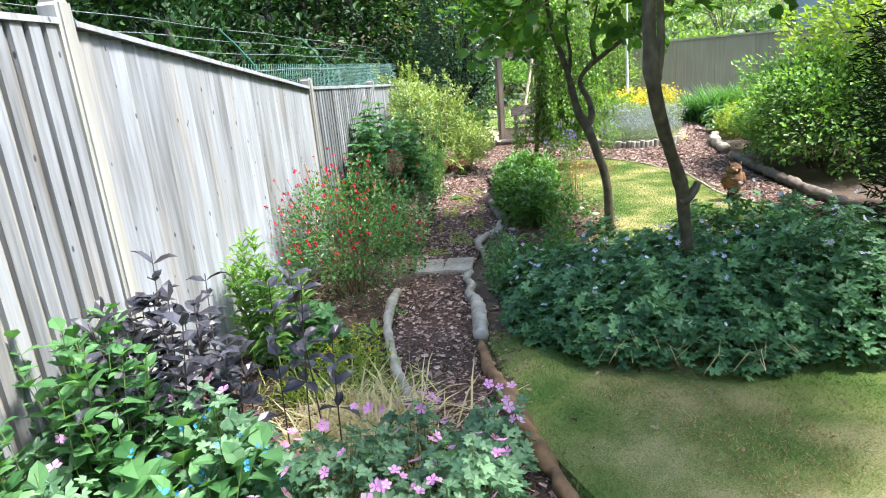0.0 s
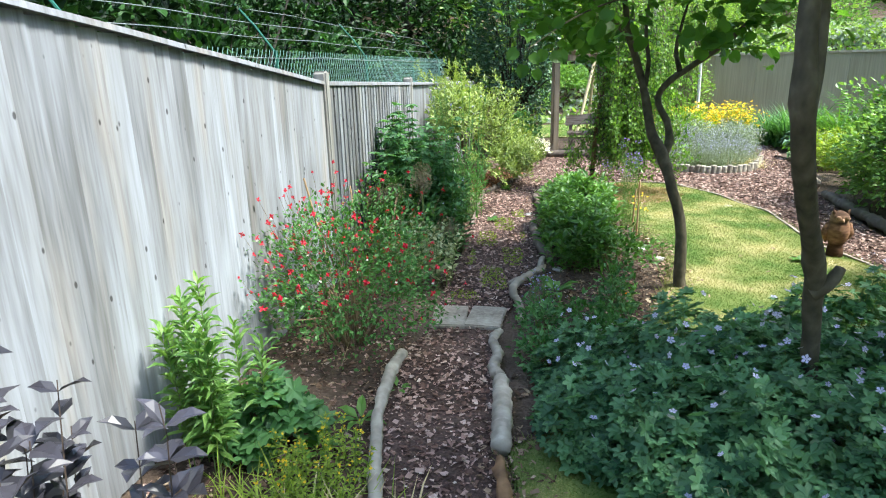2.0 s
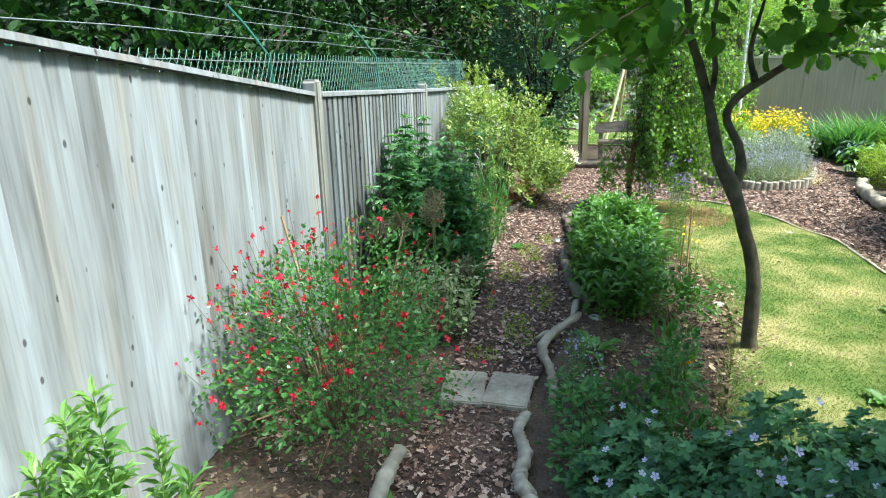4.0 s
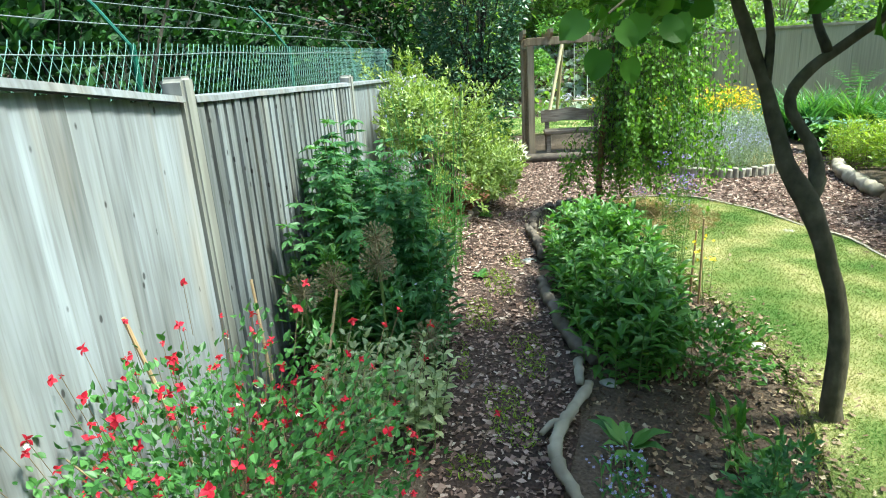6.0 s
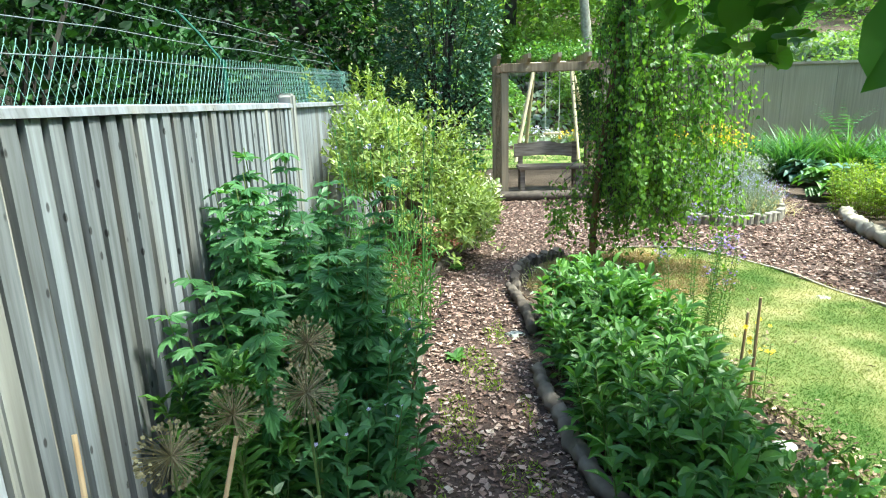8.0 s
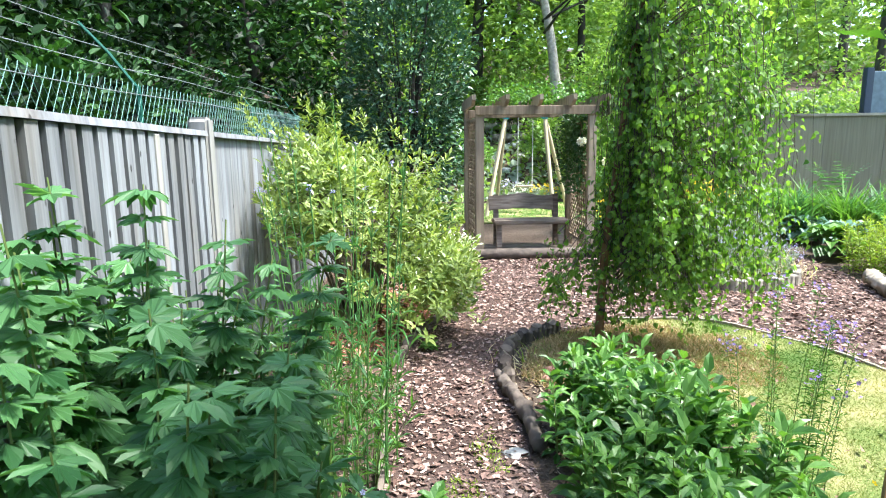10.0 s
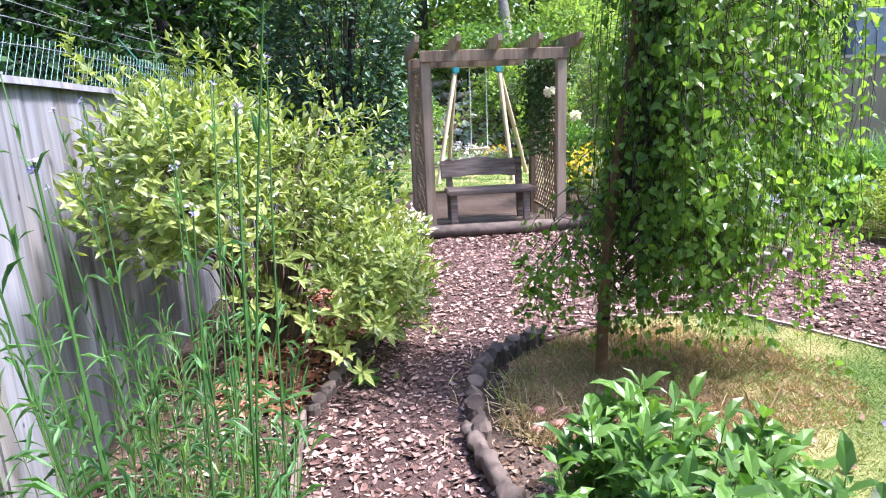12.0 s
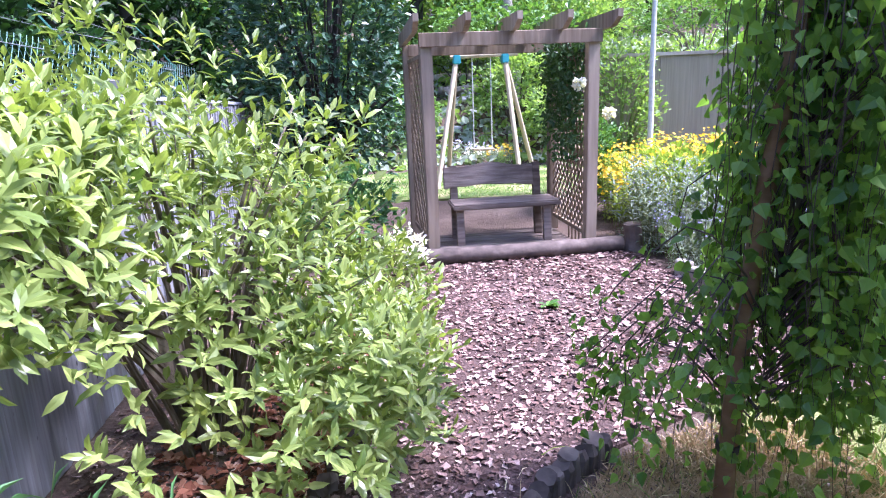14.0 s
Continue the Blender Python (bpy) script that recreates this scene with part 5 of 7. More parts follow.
# ---- screen beyond the wall ----
e = thing("garden_screen", "blue-grey screen panel between dark posts behind the wall", "screen", (7.7, 17.1, 0))
part("panel", bevelled((0.14, 0.03, -0.05), (2.5, 0.09, 2.62), 0.006, 1), SCREEN, e)
part("post", bevelled((0.0, 0.0, -0.05), (0.14, 0.12, 2.68), 0.01, 2), SLATE, e, "dark blue-black post")
part("post", bevelled((2.5, 0.0, -0.05), (2.64, 0.12, 2.68), 0.01, 2), SLATE, e, "dark blue-black post")

# ---- trees in the lawn ----
def limb(pts, radii, n=14, sides=8, seed=0, rough=0.1):
    g = Geo()
    line = smooth_line(pts, n)
    rr = np.interp(np.linspace(0, 1, n), np.linspace(0, 1, len(radii)), radii)
    g.tube(line, rr, sides)
    v = g.v[0]
    for k in range(len(v)):
        v[k] += np.array(noise.noise_vector(Vector(v[k] * 11) + Vector((seed, 0, 0)))) * rr.mean() * rough * 2
    return g


def crown_leaves(r, centre, size, n, leaf_size, clumps=40, flat=0.6, template=None, low=-0.9):
    d, cp = shell_points(r, clumps, 0.35, 0.5, 2.0, 3, low)
    w = r.randint(0, len(cp), n)
    p = cp[w] + r.normal(size=(n, 3)) * 0.14
    p = p * np.array(size) + np.array(centre)
    tip = np.column_stack([r.normal(size=n), r.normal(size=n), -0.35 + r.normal(size=n) * 0.35])
    up = np.column_stack([r.normal(size=n) * 0.4, r.normal(size=n) * 0.4, np.ones(n)])
    g = Geo()
    strew(g, template or ROUND, p, tip, up, leaf_size * r.uniform(0.55, 1.2, n))
    return g, p


r = rnd(101)
t1 = thing("garden_tree", "young grey-barked tree with a knotted crooked trunk", "tree", (1.72, 4.3, 0), "two young trees in the lawn")
o = np.array([1.72, 4.3, 0])
part("trunk", limb(np.array([(1.73, 4.32, -0.05), (1.69, 4.28, 0.4), (1.64, 4.22, 0.72), (1.59, 4.14, 0.95), (1.46, 3.96, 1.23), (1.345, 3.78, 1.55), (1.325, 3.78, 1.8), (1.33, 3.85, 2.2), (1.36, 3.8, 2.8)]) - o, [0.046, 0.038, 0.036, 0.042, 0.034, 0.042, 0.033, 0.03, 0.016], 30, 10, 1, 0.12), BARK, t1, smooth=True)
for k, pts in enumerate(([(1.37, 3.82, 1.56), (1.41, 3.9, 1.75), (1.42, 3.95, 2.2), (1.55, 4.1, 2.7)], [(1.4, 3.85, 2.1), (1.0, 4.2, 2.25), (0.7, 4.6, 2.5)], [(1.42, 3.85, 1.95), (1.9, 3.9, 2.15), (2.5, 4.0, 2.3)], [(1.38, 3.8, 2.4), (1.2, 3.3, 2.6), (1.0, 2.8, 2.7)])):
    part("limb", limb(np.array(pts) - o, [0.026, 0.022, 0.016, 0.008], 12, 7, k, 0.08), BARK, t1, smooth=True)
part("broken_stub", limb(np.array([(1.61, 4.18, 0.82), (1.67, 4.16, 0.88), (1.69, 4.15, 0.94)]) - o, [0.04, 0.03, 0.02], 6, 7, 2), BARK, t1, smooth=True)
# The crown's unseen bulk sits east of the trunk to steer its shade.
g, _ = crown_leaves(r, np.array([2.45, 3.65, 3.05]) - o, (1.55, 1.85, 1.05), 6500, 0.105, 80)
part("crown", g, L_HAZEL, t1)

def lean_back(pts):
    """The second tree leans away from the path as it rises."""
    q = np.array(pts, float)
    e = np.array([0.35, 3.3, 1.75])
    k = 0.34 * np.clip((q[:, 2] - 0.95) / 0.85, 0, 1) / (q[:, 1] - e[1])
    return e + (q - e) * (1 + k[:, None]) - np.array([0.03, 0, 0]) * np.clip((q[:, 2:] - 0.95), 0, 1)


t2 = thing("garden_tree", "slender dark-barked tree forked low above a bend", "tree", (1.58, 6.52, 0), "two young trees in the lawn")
o = np.array([1.58, 6.52, 0])
part("trunk", limb(lean_back([(1.6, 6.53, -0.05), (1.575, 6.52, 0.1), (1.55, 6.5, 0.5), (1.45, 6.5, 0.85), (1.36, 6.5, 1.08), (1.27, 6.5, 1.25), (1.2, 6.52, 1.55), (1.11, 6.5, 1.8), (1.05, 6.5, 2.0), (1.0, 6.5, 2.5)]) - o, [0.058, 0.047, 0.042, 0.04, 0.048, 0.036, 0.03, 0.028, 0.024, 0.012], 30, 9, 4, 0.1), BARK, t2, smooth=True)
part("second_stem", limb(lean_back([(1.36, 6.5, 1.05), (1.41, 6.52, 1.15), (1.39, 6.53, 1.3), (1.3, 6.54, 1.48), (1.36, 6.52, 1.6), (1.46, 6.5, 1.68), (1.6, 6.48, 1.78), (1.78, 6.45, 1.93), (2.1, 6.4, 2.3)]) - o, [0.032, 0.036, 0.028, 0.026, 0.026, 0.024, 0.022, 0.018, 0.01], 24, 8, 5, 0.1), BARK, t2, smooth=True)
for k, pts in enumerate(([(1.2, 6.52, 1.55), (1.21, 6.5, 1.75), (1.18, 6.5, 2.0), (1.25, 6.6, 2.5)], [(1.08, 6.5, 1.9), (0.8, 6.3, 2.15), (0.4, 6.1, 2.35)], [(1.43, 6.5, 1.67), (1.4, 6.55, 1.85), (1.5, 6.7, 2.2)], [(1.2, 6.5, 2.2), (1.0, 7.0, 2.4), (0.8, 7.5, 2.5)])):
    part("limb", limb(lean_back(pts) - o, [0.022, 0.018, 0.014, 0.007], 10, 6, k, 0.08), BARK, t2, smooth=True)
g, _ = crown_leaves(r, np.array([1.35, 6.6, 2.75]) - o, (1.3, 1.3, 0.95), 3600, 0.105, 56)
part("crown", g, L_HAZEL, t2)
# low hanging sprays
g = Geo()
P = []
for c, n in (((0.52, 5.92, 1.99), 5), ((0.85, 5.62, 1.99), 4), ((0.78, 6.35, 2.03), 18), ((1.05, 6.15, 2.0), 9), ((1.5, 6.2, 1.92), 16), ((0.9, 7.2, 1.95), 18), ((1.85, 6.9, 1.95), 16)):
    P.append(np.array(c) - o + r.normal(size=(n, 3)) * np.array([0.13, 0.13, 0.06]))
P = np.vstack(P)
k = len(P)
strew(g, ROUND, P, np.column_stack([r.normal(size=k), r.normal(size=k), -1.2 + r.normal(size=k) * 0.4]), np.column_stack([r.normal(size=k), r.normal(size=k) - 0.8, np.full(k, 0.5)]), 0.105 * r.uniform(0.7, 1.25, k))
for c, d, sz in (((0.36, 5.69, 1.75), (-0.25, 0, -1), 0.088), ((0.43, 5.68, 1.72), (0.3, 0.1, -1), 0.075), ((0.4, 5.66, 1.81), (0.5, 0, -0.6), 0.08), ((0.32, 5.71, 1.84), (-0.6, 0, -0.5), 0.09), ((0.52, 5.7, 1.81), (0.7, 0, -0.5), 0.09), ((0.48, 5.75, 1.84), (-0.2, 0, -1), 0.08), ((0.58, 5.77, 1.83), (0.3, 0, -0.8), 0.09)):
    strew(g, ROUND, np.array([c]) - o, np.array([d], float), np.array([(0.2, -0.8, 0.4)]), sz)
part("hanging_foliage", g, L_HAZEL, t2, smooth=True)
part("twig", limb(np.array([(1.05, 6.5, 2.2), (0.7, 6.0, 2.05), (0.38, 5.69, 1.84)]) - o, [0.008, 0.005, 0.003], 8, 5, 9, 0.05), BARK, t2)

# ---- weeping birch ----
b = thing("weeping_birch", "young weeping birch with a curtain of hanging leafy shoots", "tree", (1.1, 10.38, 0))
part("trunk", limb([(0, 0, -0.05), (0.0, 0, 0.3), (0.03, 0, 0.9), (0.1, 0.0, 1.5), (0.15, 0, 2.0), (0.22, 0, 2.4), (0.3, 0.05, 2.7)], [0.036, 0.03, 0.028, 0.025, 0.022, 0.018, 0.01], 22, 8, 7, 0.06), BIRCHSTEM, b, smooth=True)
g = Geo()
g.tube([(-0.002, 0, 0.315), (0.0, 0, 0.34)], 0.036, 10)
part("tree_tie", g, RUBBER, b, "black rubber tree tie")
r = rnd(55)
shoots, leaves = Geo(), Geo()
P, T, U, S = [], [], [], []
CASCADES = [(2 * np.pi * (j * 0.381966 % 1), 0.6 + 2.1 * (j + 0.5) / 42, r.uniform(0.1, 1.0) ** 0.6) for j in range(42)]
for k in range(375):
    a, h0, reach = CASCADES[k % len(CASCADES)]
    if k >= 310:
        # inner shoots that clothe the upper stem
        a, h0, reach = r.uniform(0, 6.28), r.uniform(1.1, 2.6), 0.28
    a, h0, reach = a + r.normal() * 0.14, h0 + r.normal() * 0.1, reach + r.normal() * 0.07
    east = math.cos(a)
    # the skirt hangs lowest to either side and leaves the foot of the trunk open
    ox = 0.34 + east * reach * (0.9 if east > 0 else 0.36 + 0.46 * (h0 < 0.9))
    oy = math.sin(a) * reach * 0.5
    ox *= 1 + 0.22 * noise.noise(Vector((a * 1.3, h0, 2)))
    hem = 0.12 + 0.6 * abs(math.sin(a)) ** 1.5 + 0.3 * max(0, ox - 0.85) + (0.16 if k % 3 else 0)
    low = max(0.06, min(hem + r.normal() * 0.16, h0 - 0.3))
    trunk_x = 0.03 + 0.1 * h0
    line = smooth_line([(trunk_x, 0, h0 - 0.1), (trunk_x + (ox - trunk_x) * 0.55, oy * 0.55, h0 + 0.12), (ox * 0.96, oy * 0.95, h0 - 0.12), (ox, oy, (h0 + low) / 2), (ox + r.normal() * 0.05, oy + r.normal() * 0.05, low)], 12)
    line[3:] += np.cumsum(r.normal(size=(9, 3)) * np.array([0.02, 0.02, 0.0]), axis=0)
    shoots.tube(line, np.linspace(0.0034, 0.0008, 12), 4, False)
    m = int(max(16, 16 + 28 * (h0 - low)))
    uu = r.uniform(2.2, 11, m)
    i = uu.astype(int).clip(0, 10)
    P.append(line[i] + (line[i + 1] - line[i]) * (uu - i)[:, None] + r.normal(size=(m, 3)) * 0.028)
    T.append(np.column_stack([r.normal(size=m) * 0.8, r.normal(size=m) * 0.8, np.full(m, -0.9)]))
    U.append(np.column_stack([r.normal(size=m) * 0.55 + math.cos(a), r.normal(size=m) * 0.55 + math.sin(a), np.full(m, 0.7)]))
    S.append(0.043 * r.uniform(0.6, 1.25, m))
BIRCHLEAF = (np.array([(0, 0, 0), (.36, .18, .05), (.33, .42, .05), (0, 1, -.14), (-.33, .42, .05), (-.36, .18, .05)], float), np.array([(0, 1, 2), (0, 2, 3), (0, 3, 4), (0, 4, 5)]))
strew(leaves, BIRCHLEAF, np.vstack(P), np.vstack(T), np.vstack(U), np.concatenate(S), 1.1)
tagged(part("shootwork", shoots, L_DARKSTEM, b), kind="stuff")
part("crown", leaves, L_BIRCH, b)

# ---- cranesbill bank under the trees ----
FLOWER_MESHES = {}


def flower_mesh(mat):
    """One five-petalled flower, shared by all of its colour."""
    if mat.name not in FLOWER_MESHES:
        f = Geo()
        f.put(BLOOM[0], BLOOM[1])
        FLOWER_MESHES[mat.name] = f.mesh("flower")
    return FLOWER_MESHES[mat.name]


def cranesbill(label, at, size, n, seed, blooms, bloom_mat, bloom_size, leaf_size=0.085, dry=0, mat=None):
    r = rnd(seed)
    e = thing("cranesbill_plant", label, "geranium", at, "clumps of cranesbill")
    rx, ry, h = size
    a, q = r.uniform(0, 6.28, n), np.sqrt(r.uniform(0, 1, n))
    x, y = np.cos(a) * q * rx, np.sin(a) * q * ry
    dome = h * np.sqrt(np.clip(1.02 - q ** 2.6, 0.05, 1)) * (1 + 0.75 * np.array([noise.noise(Vector((i * 3.4, j * 3.4, seed))) + 0.5 * noise.noise(Vector((i * 9, j * 9, seed + 5))) for i, j in zip(x, y)]))
    z = dome * (1 - 0.62 * r.uniform(0, 1, n) ** 1.8)
    P = np.column_stack([x, y, z])
    out = np.column_stack([np.cos(a) * q, np.sin(a) * q, np.zeros(n)])
    g = Geo()
    strew(g, LOBED, P, out + np.column_stack([r.normal(size=n) * 0.6, r.normal(size=n) * 0.6, r.normal(size=n) * 0.2 - 0.15]), out * 0.9 + np.column_stack([r.normal(size=n) * 0.35, r.normal(size=n) * 0.35, np.ones(n)]), leaf_size * r.uniform(0.6, 1.3, n))
    part("foliage", g, mat or L_GERAN, e)
    s = Geo()
    for i in r.choice(n, min(n // 5, 150), replace=False):
        s.tube([(x[i] * 0.4, y[i] * 0.4, -0.02), (x[i] * 0.8, y[i] * 0.8, z[i] * 0.6), P[i]], [0.003, 0.0025, 0.002], 3, False)
    tagged(part("stalkwork", s, L_STEM, e), kind="stuff")
    if blooms:
        i = r.choice(n, blooms, replace=False)
        B = np.column_stack([x[i], y[i], dome[i] + r.uniform(0.03, 0.1, blooms)])
        me = flower_mesh(bloom_mat)
        for c in B:
            part("flower", me, bloom_mat, e, at=pose(*c, 28 + r.normal() * 22, r.normal() * 22, r.uniform(0, 360)) @ Matrix.Scale(bloom_size * r.uniform(0.7, 1.2), 4))
    if dry:
        d = Geo()
        for k in range(dry):
            a2 = r.uniform(0, 6.28)
            c = np.array([r.uniform(-0.3, 0.3) * rx, -ry * r.uniform(0.6, 0.95), 0.1 + r.uniform(0, 0.1)])
            d.tube([c, c + np.array([math.cos(a2) * 0.12, math.sin(a2) * 0.08, 0.05]), c + np.array([math.cos(a2) * 0.25, math.sin(a2) * 0.15, -0.03])], 0.0022, 3, False)
        part("dry_stalkwork", d, STRAW, e, "straw-coloured dead stalks")
    return e


for k, (x, y, rx, ry, h, n, bl) in enumerate(((0.88, 4.32, 0.34, 0.36, 0.42, 650, 5), (1.28, 4.08, 0.46, 0.46, 0.5, 1000, 9), (1.75, 4.05, 0.55, 0.55, 0.52, 1200, 16), (2.35, 4.15, 0.55, 0.6, 0.55, 1200, 20), (2.9, 4.3, 0.5, 0.6, 0.56, 900, 16), (1.35, 4.6, 0.55, 0.45, 0.5, 900, 14), (2.0, 4.75, 0.6, 0.45, 0.52, 900, 18), (0.86, 4.85, 0.34, 0.36, 0.36, 500, 8), (2.7, 4.9, 0.5, 0.4, 0.5, 700, 12), (3.3, 4.1, 0.4, 0.6, 0.55, 600, 6))):
    cranesbill("mound of blue-green cranesbill leaves dotted with lilac flowers", (x, y, 0), (rx * 1.08, ry * 1.08, h * (0.6 + 0.2 * min(x, 2.1))), int(n * 2.1), 200 + k, bl * 3, F_LILAC, 0.037, 0.066, 26 if k in (1, 2) else 0)
for k, (x, y, rx, ry, h, n, bl) in enumerate(((-0.2, 2.3, 0.42, 0.34, 0.4, 620, 20), (0.3, 2.2, 0.34, 0.42, 0.36, 600, 22), (-0.6, 2.35, 0.34, 0.3, 0.58, 520, 9), (-0.1, 1.75, 0.5, 0.3, 0.45, 600, 9), (0.45, 2.75, 0.14, 0.3, 0.3, 180, 12), (0.1, 2.75, 0.2, 0.25, 0.3, 180, 11))):
    cranesbill("sprawling cranesbill with bright pink flowers", (x, y, 0), (rx, ry, h), n, 230 + k, int(bl * 1.5), F_PINK, 0.05, 0.056, 0, L_FRONT)

# ---- front bed on the fence side ----
stand("purple_leaved_plant", "tall dark purple-leaved perennial on black stems", "plant", (-0.93, 2.6, 0), (0.32, 0.3), 1.06, 30, leaf_oval(0.27, 0.06, 0.2), 0.135, L_PURPLE, L_DARKSTEM, 301, 2, 0.07, 0.3, 0.25, 0.14, 0.35, 1.0, 0.005)
stand("purple_leaved_plant", "loose purple-leaved perennial with drooping top leaves", "plant", (-0.4, 2.75, 0), (0.26, 0.2), 1.0, 6, leaf_oval(0.27, 0.06, 0.2), 0.12, L_PURPLE, L_DARKSTEM, 302, 3, 0.1, 0.55, 0.25, 0.1, 0.35, 1.0, 0.004)
stand("broad_leaved_plant", "light green broad-leaved plant with tiny blue flowers", "plant", (-0.72, 2.12, 0), (0.42, 0.28), 0.6, 50, OVAL, 0.15, L_TALL, L_STEM, 303, 2, 0.07, 0.15, 0.3, 0.2, 0.4, 1.15, 0.004, BLOOM, F_BLUE, 0.022, 3, 0.04)
stand("willow_leaved_plant", "bright green plant with whorls of narrow willowy leaves", "plant", (-0.92, 3.92, 0), (0.17, 0.2), 0.86, 11, LANCE, 0.15, L_FRESH, L_STEM, 304, 4, 0.035, 0.25, 0.45, 0.08, 0.55, 1.0, 0.004)
cranesbill("low clump of soft green lobed leaves", (-0.85, 4.1, 0), (0.28, 0.26, 0.26), 260, 241, 0, None, 0.1, 0.1, 0, L_TALL)
stand("yellow_sedum", "low yellow-flowered plant on the bark edge", "plant", (-0.42, 3.75, 0), (0.22, 0.26), 0.24, 60, LANCE, 0.04, L_YGREEN, L_STEM, 305, 3, 0.03, 0.2, 0.4, 0.2, 0.4, 1.6, 0.002, BLOOM, F_YELLOW, 0.014, 2, 0.02)


def tuft(name, label, at, n, length, mat, seed, spread=0.12, wide=0.012, lean=0.7):
    r = rnd(seed)
    e = thing(name, label, "grass", at)
    p = np.column_stack([r.normal(size=n) * spread, r.normal(size=n) * spread, np.full(n, -0.01)])
    tip = np.column_stack([r.normal(size=n) * lean, r.normal(size=n) * lean, np.ones(n)])
    g = Geo()
    sz = length * r.uniform(0.6, 1.2, n)
    strew(g, BLADE2, p, tip, np.column_stack([-tip[:, 0], -tip[:, 1], np.full(n, 0.6)]), sz, wide / length * r.uniform(0.7, 1.3, n))
    tagged(part("blade_tuft", g, mat, e), kind="stuff")
    return e


tuft("straw_grass_tuft", "clump of pale straw-yellow grass flopping over the soil", (-0.2, 3.1, 0), 1000, 0.3, STRAW, 311, 0.18, 0.009, 1.4)
tuft("straw_grass_tuft", "flattened pale straw on the bed edge", (-0.26, 2.78, 0), 800, 0.26, STRAW, 314, 0.16, 0.008, 1.6)
tuft("grass_tuft", "yellow-green tuft of grass beside the path", (-0.25, 3.45, 0), 160, 0.24, L_YGREEN, 312, 0.12, 0.008, 0.9)
tuft("grass_tuft", "yellow-green tuft of grass on the bed", (-0.62, 3.5, 0), 150, 0.26, L_YGREEN, 313, 0.12, 0.008, 0.8)

stand("broad_leaved_plant", "soft green leafy perennial against the fence", "plant", (-1.02, 2.25, 0), (0.18, 0.4), 0.95, 56, OVAL, 0.1, L_TALL, L_STEM, 306, 2, 0.06, 0.15, 0.3, 0.15, 0.4, 1.1, 0.004)
cranesbill("sprawling cranesbill with a few pink flowers by the fence", (-0.95, 2.05, 0), (0.3, 0.4, 0.5), 300, 242, 5, F_PINK, 0.06, 0.07, 0, L_FRONT)

# red salvia
r = rnd(320)
e, p = bush("salvia_bush", "airy salvia bush covered in small red and white flowers", "shrub", (-0.75, 5.25, 0), (0.6, 0.7, 0.95), 7000, SIMPLE, 0.032, L_SALVIA, L_BROWNSTEM, 320, 16, 0.42, 0.3, 0.5, 2.6, -0.55)
n = 290
top = p[(p[:, 2] > 0.25)]
q = top[r.choice(len(top), n)] * np.array([1.16, 1.2, 1.0]) + np.column_stack([r.normal(size=n) * 0.05, r.normal(size=n) * 0.05, r.uniform(0.02, 0.27, n)])
q[:, 0] = np.maximum(q[:, 0], -0.46)
q[:, 1] = np.minimum(q[:, 1], 0.45 + 0.1 * np.sin(np.arange(n)))
st = Geo()
red = Geo()
strew(red, SIMPLE, np.zeros((5, 3)), np.array([(1, 0.2, -0.5), (-0.9, 0.3, -0.6), (0.1, -1, -0.7), (0, 0.8, 0.5), (0.2, -0.4, 0.9)]), np.array([(0, -0.3, 1.0)] * 5), 1.0, 1.35)
red = red.mesh("flower")
for k, c in enumerate(q):
    ob = part("flower", red, F_RED, e, at=pose(*c, r.normal() * 25, r.normal() * 25, r.uniform(0, 360)) @ Matrix.Scale(0.0175 * r.uniform(0.55, 1.35), 4))
    if k % 5 == 0:
        part("flower", flower_mesh(F_WHITE), F_WHITE, e, at=pose(c[0], c[1] - 0.008, c[2] - 0.014, 40, 0, k * 40) @ Matrix.Scale(0.019, 4))
for a in q:
    st.tube([a + np.array([-a[0] * 0.12, -a[1] * 0.12, -0.16]), a], 0.0012, 3, False)
tagged(part("stalkwork", st, L_BROWNSTEM, e), kind="stuff")

# between salvia and the tall leafy plants
stand("variegated_plant", "cream-and-green variegated leafy perennial beside the path", "plant", (-0.52, 6.4, 0), (0.3, 0.24), 0.58, 42, OVAL, 0.085, L_VARIEG, L_STEM, 330, 2, 0.04, 0.25, 0.45, 0.15, 0.45, 0.85, 0.003)
for k, (x, y, h) in enumerate(((-0.88, 6.5, 0.72), (-0.55, 6.7, 0.8), (-0.6, 6.95, 0.85), (-0.8, 6.75, 0.7), (-0.3, 6.55, 0.45))):
    r = rnd(340 + k)
    e = thing("allium_seed_head", "dry brown ball-shaped allium seed head on a tall stalk", "flower", (x, y, 0), "allium seed heads")
    g = Geo()
    g.tube([(0, 0, -0.03), (0.01, 0.01, h * 0.5), (0, 0, h)], 0.005, 5)
    part("stalk", g, L_STEM, e)
    g = Geo()
    d = unit(r.normal(size=(170, 3)))
    for v in d:
        g.tube([np.array([0, 0, h]), np.array([0, 0, h]) + v * 0.085], 0.0008, 3, False)
    strew(g, SIMPLE, d * 0.085 + np.array([0, 0, h]), d, r.normal(size=d.shape), 0.014, 1.4)
    part("seed_ball", g, F_SEED, e)
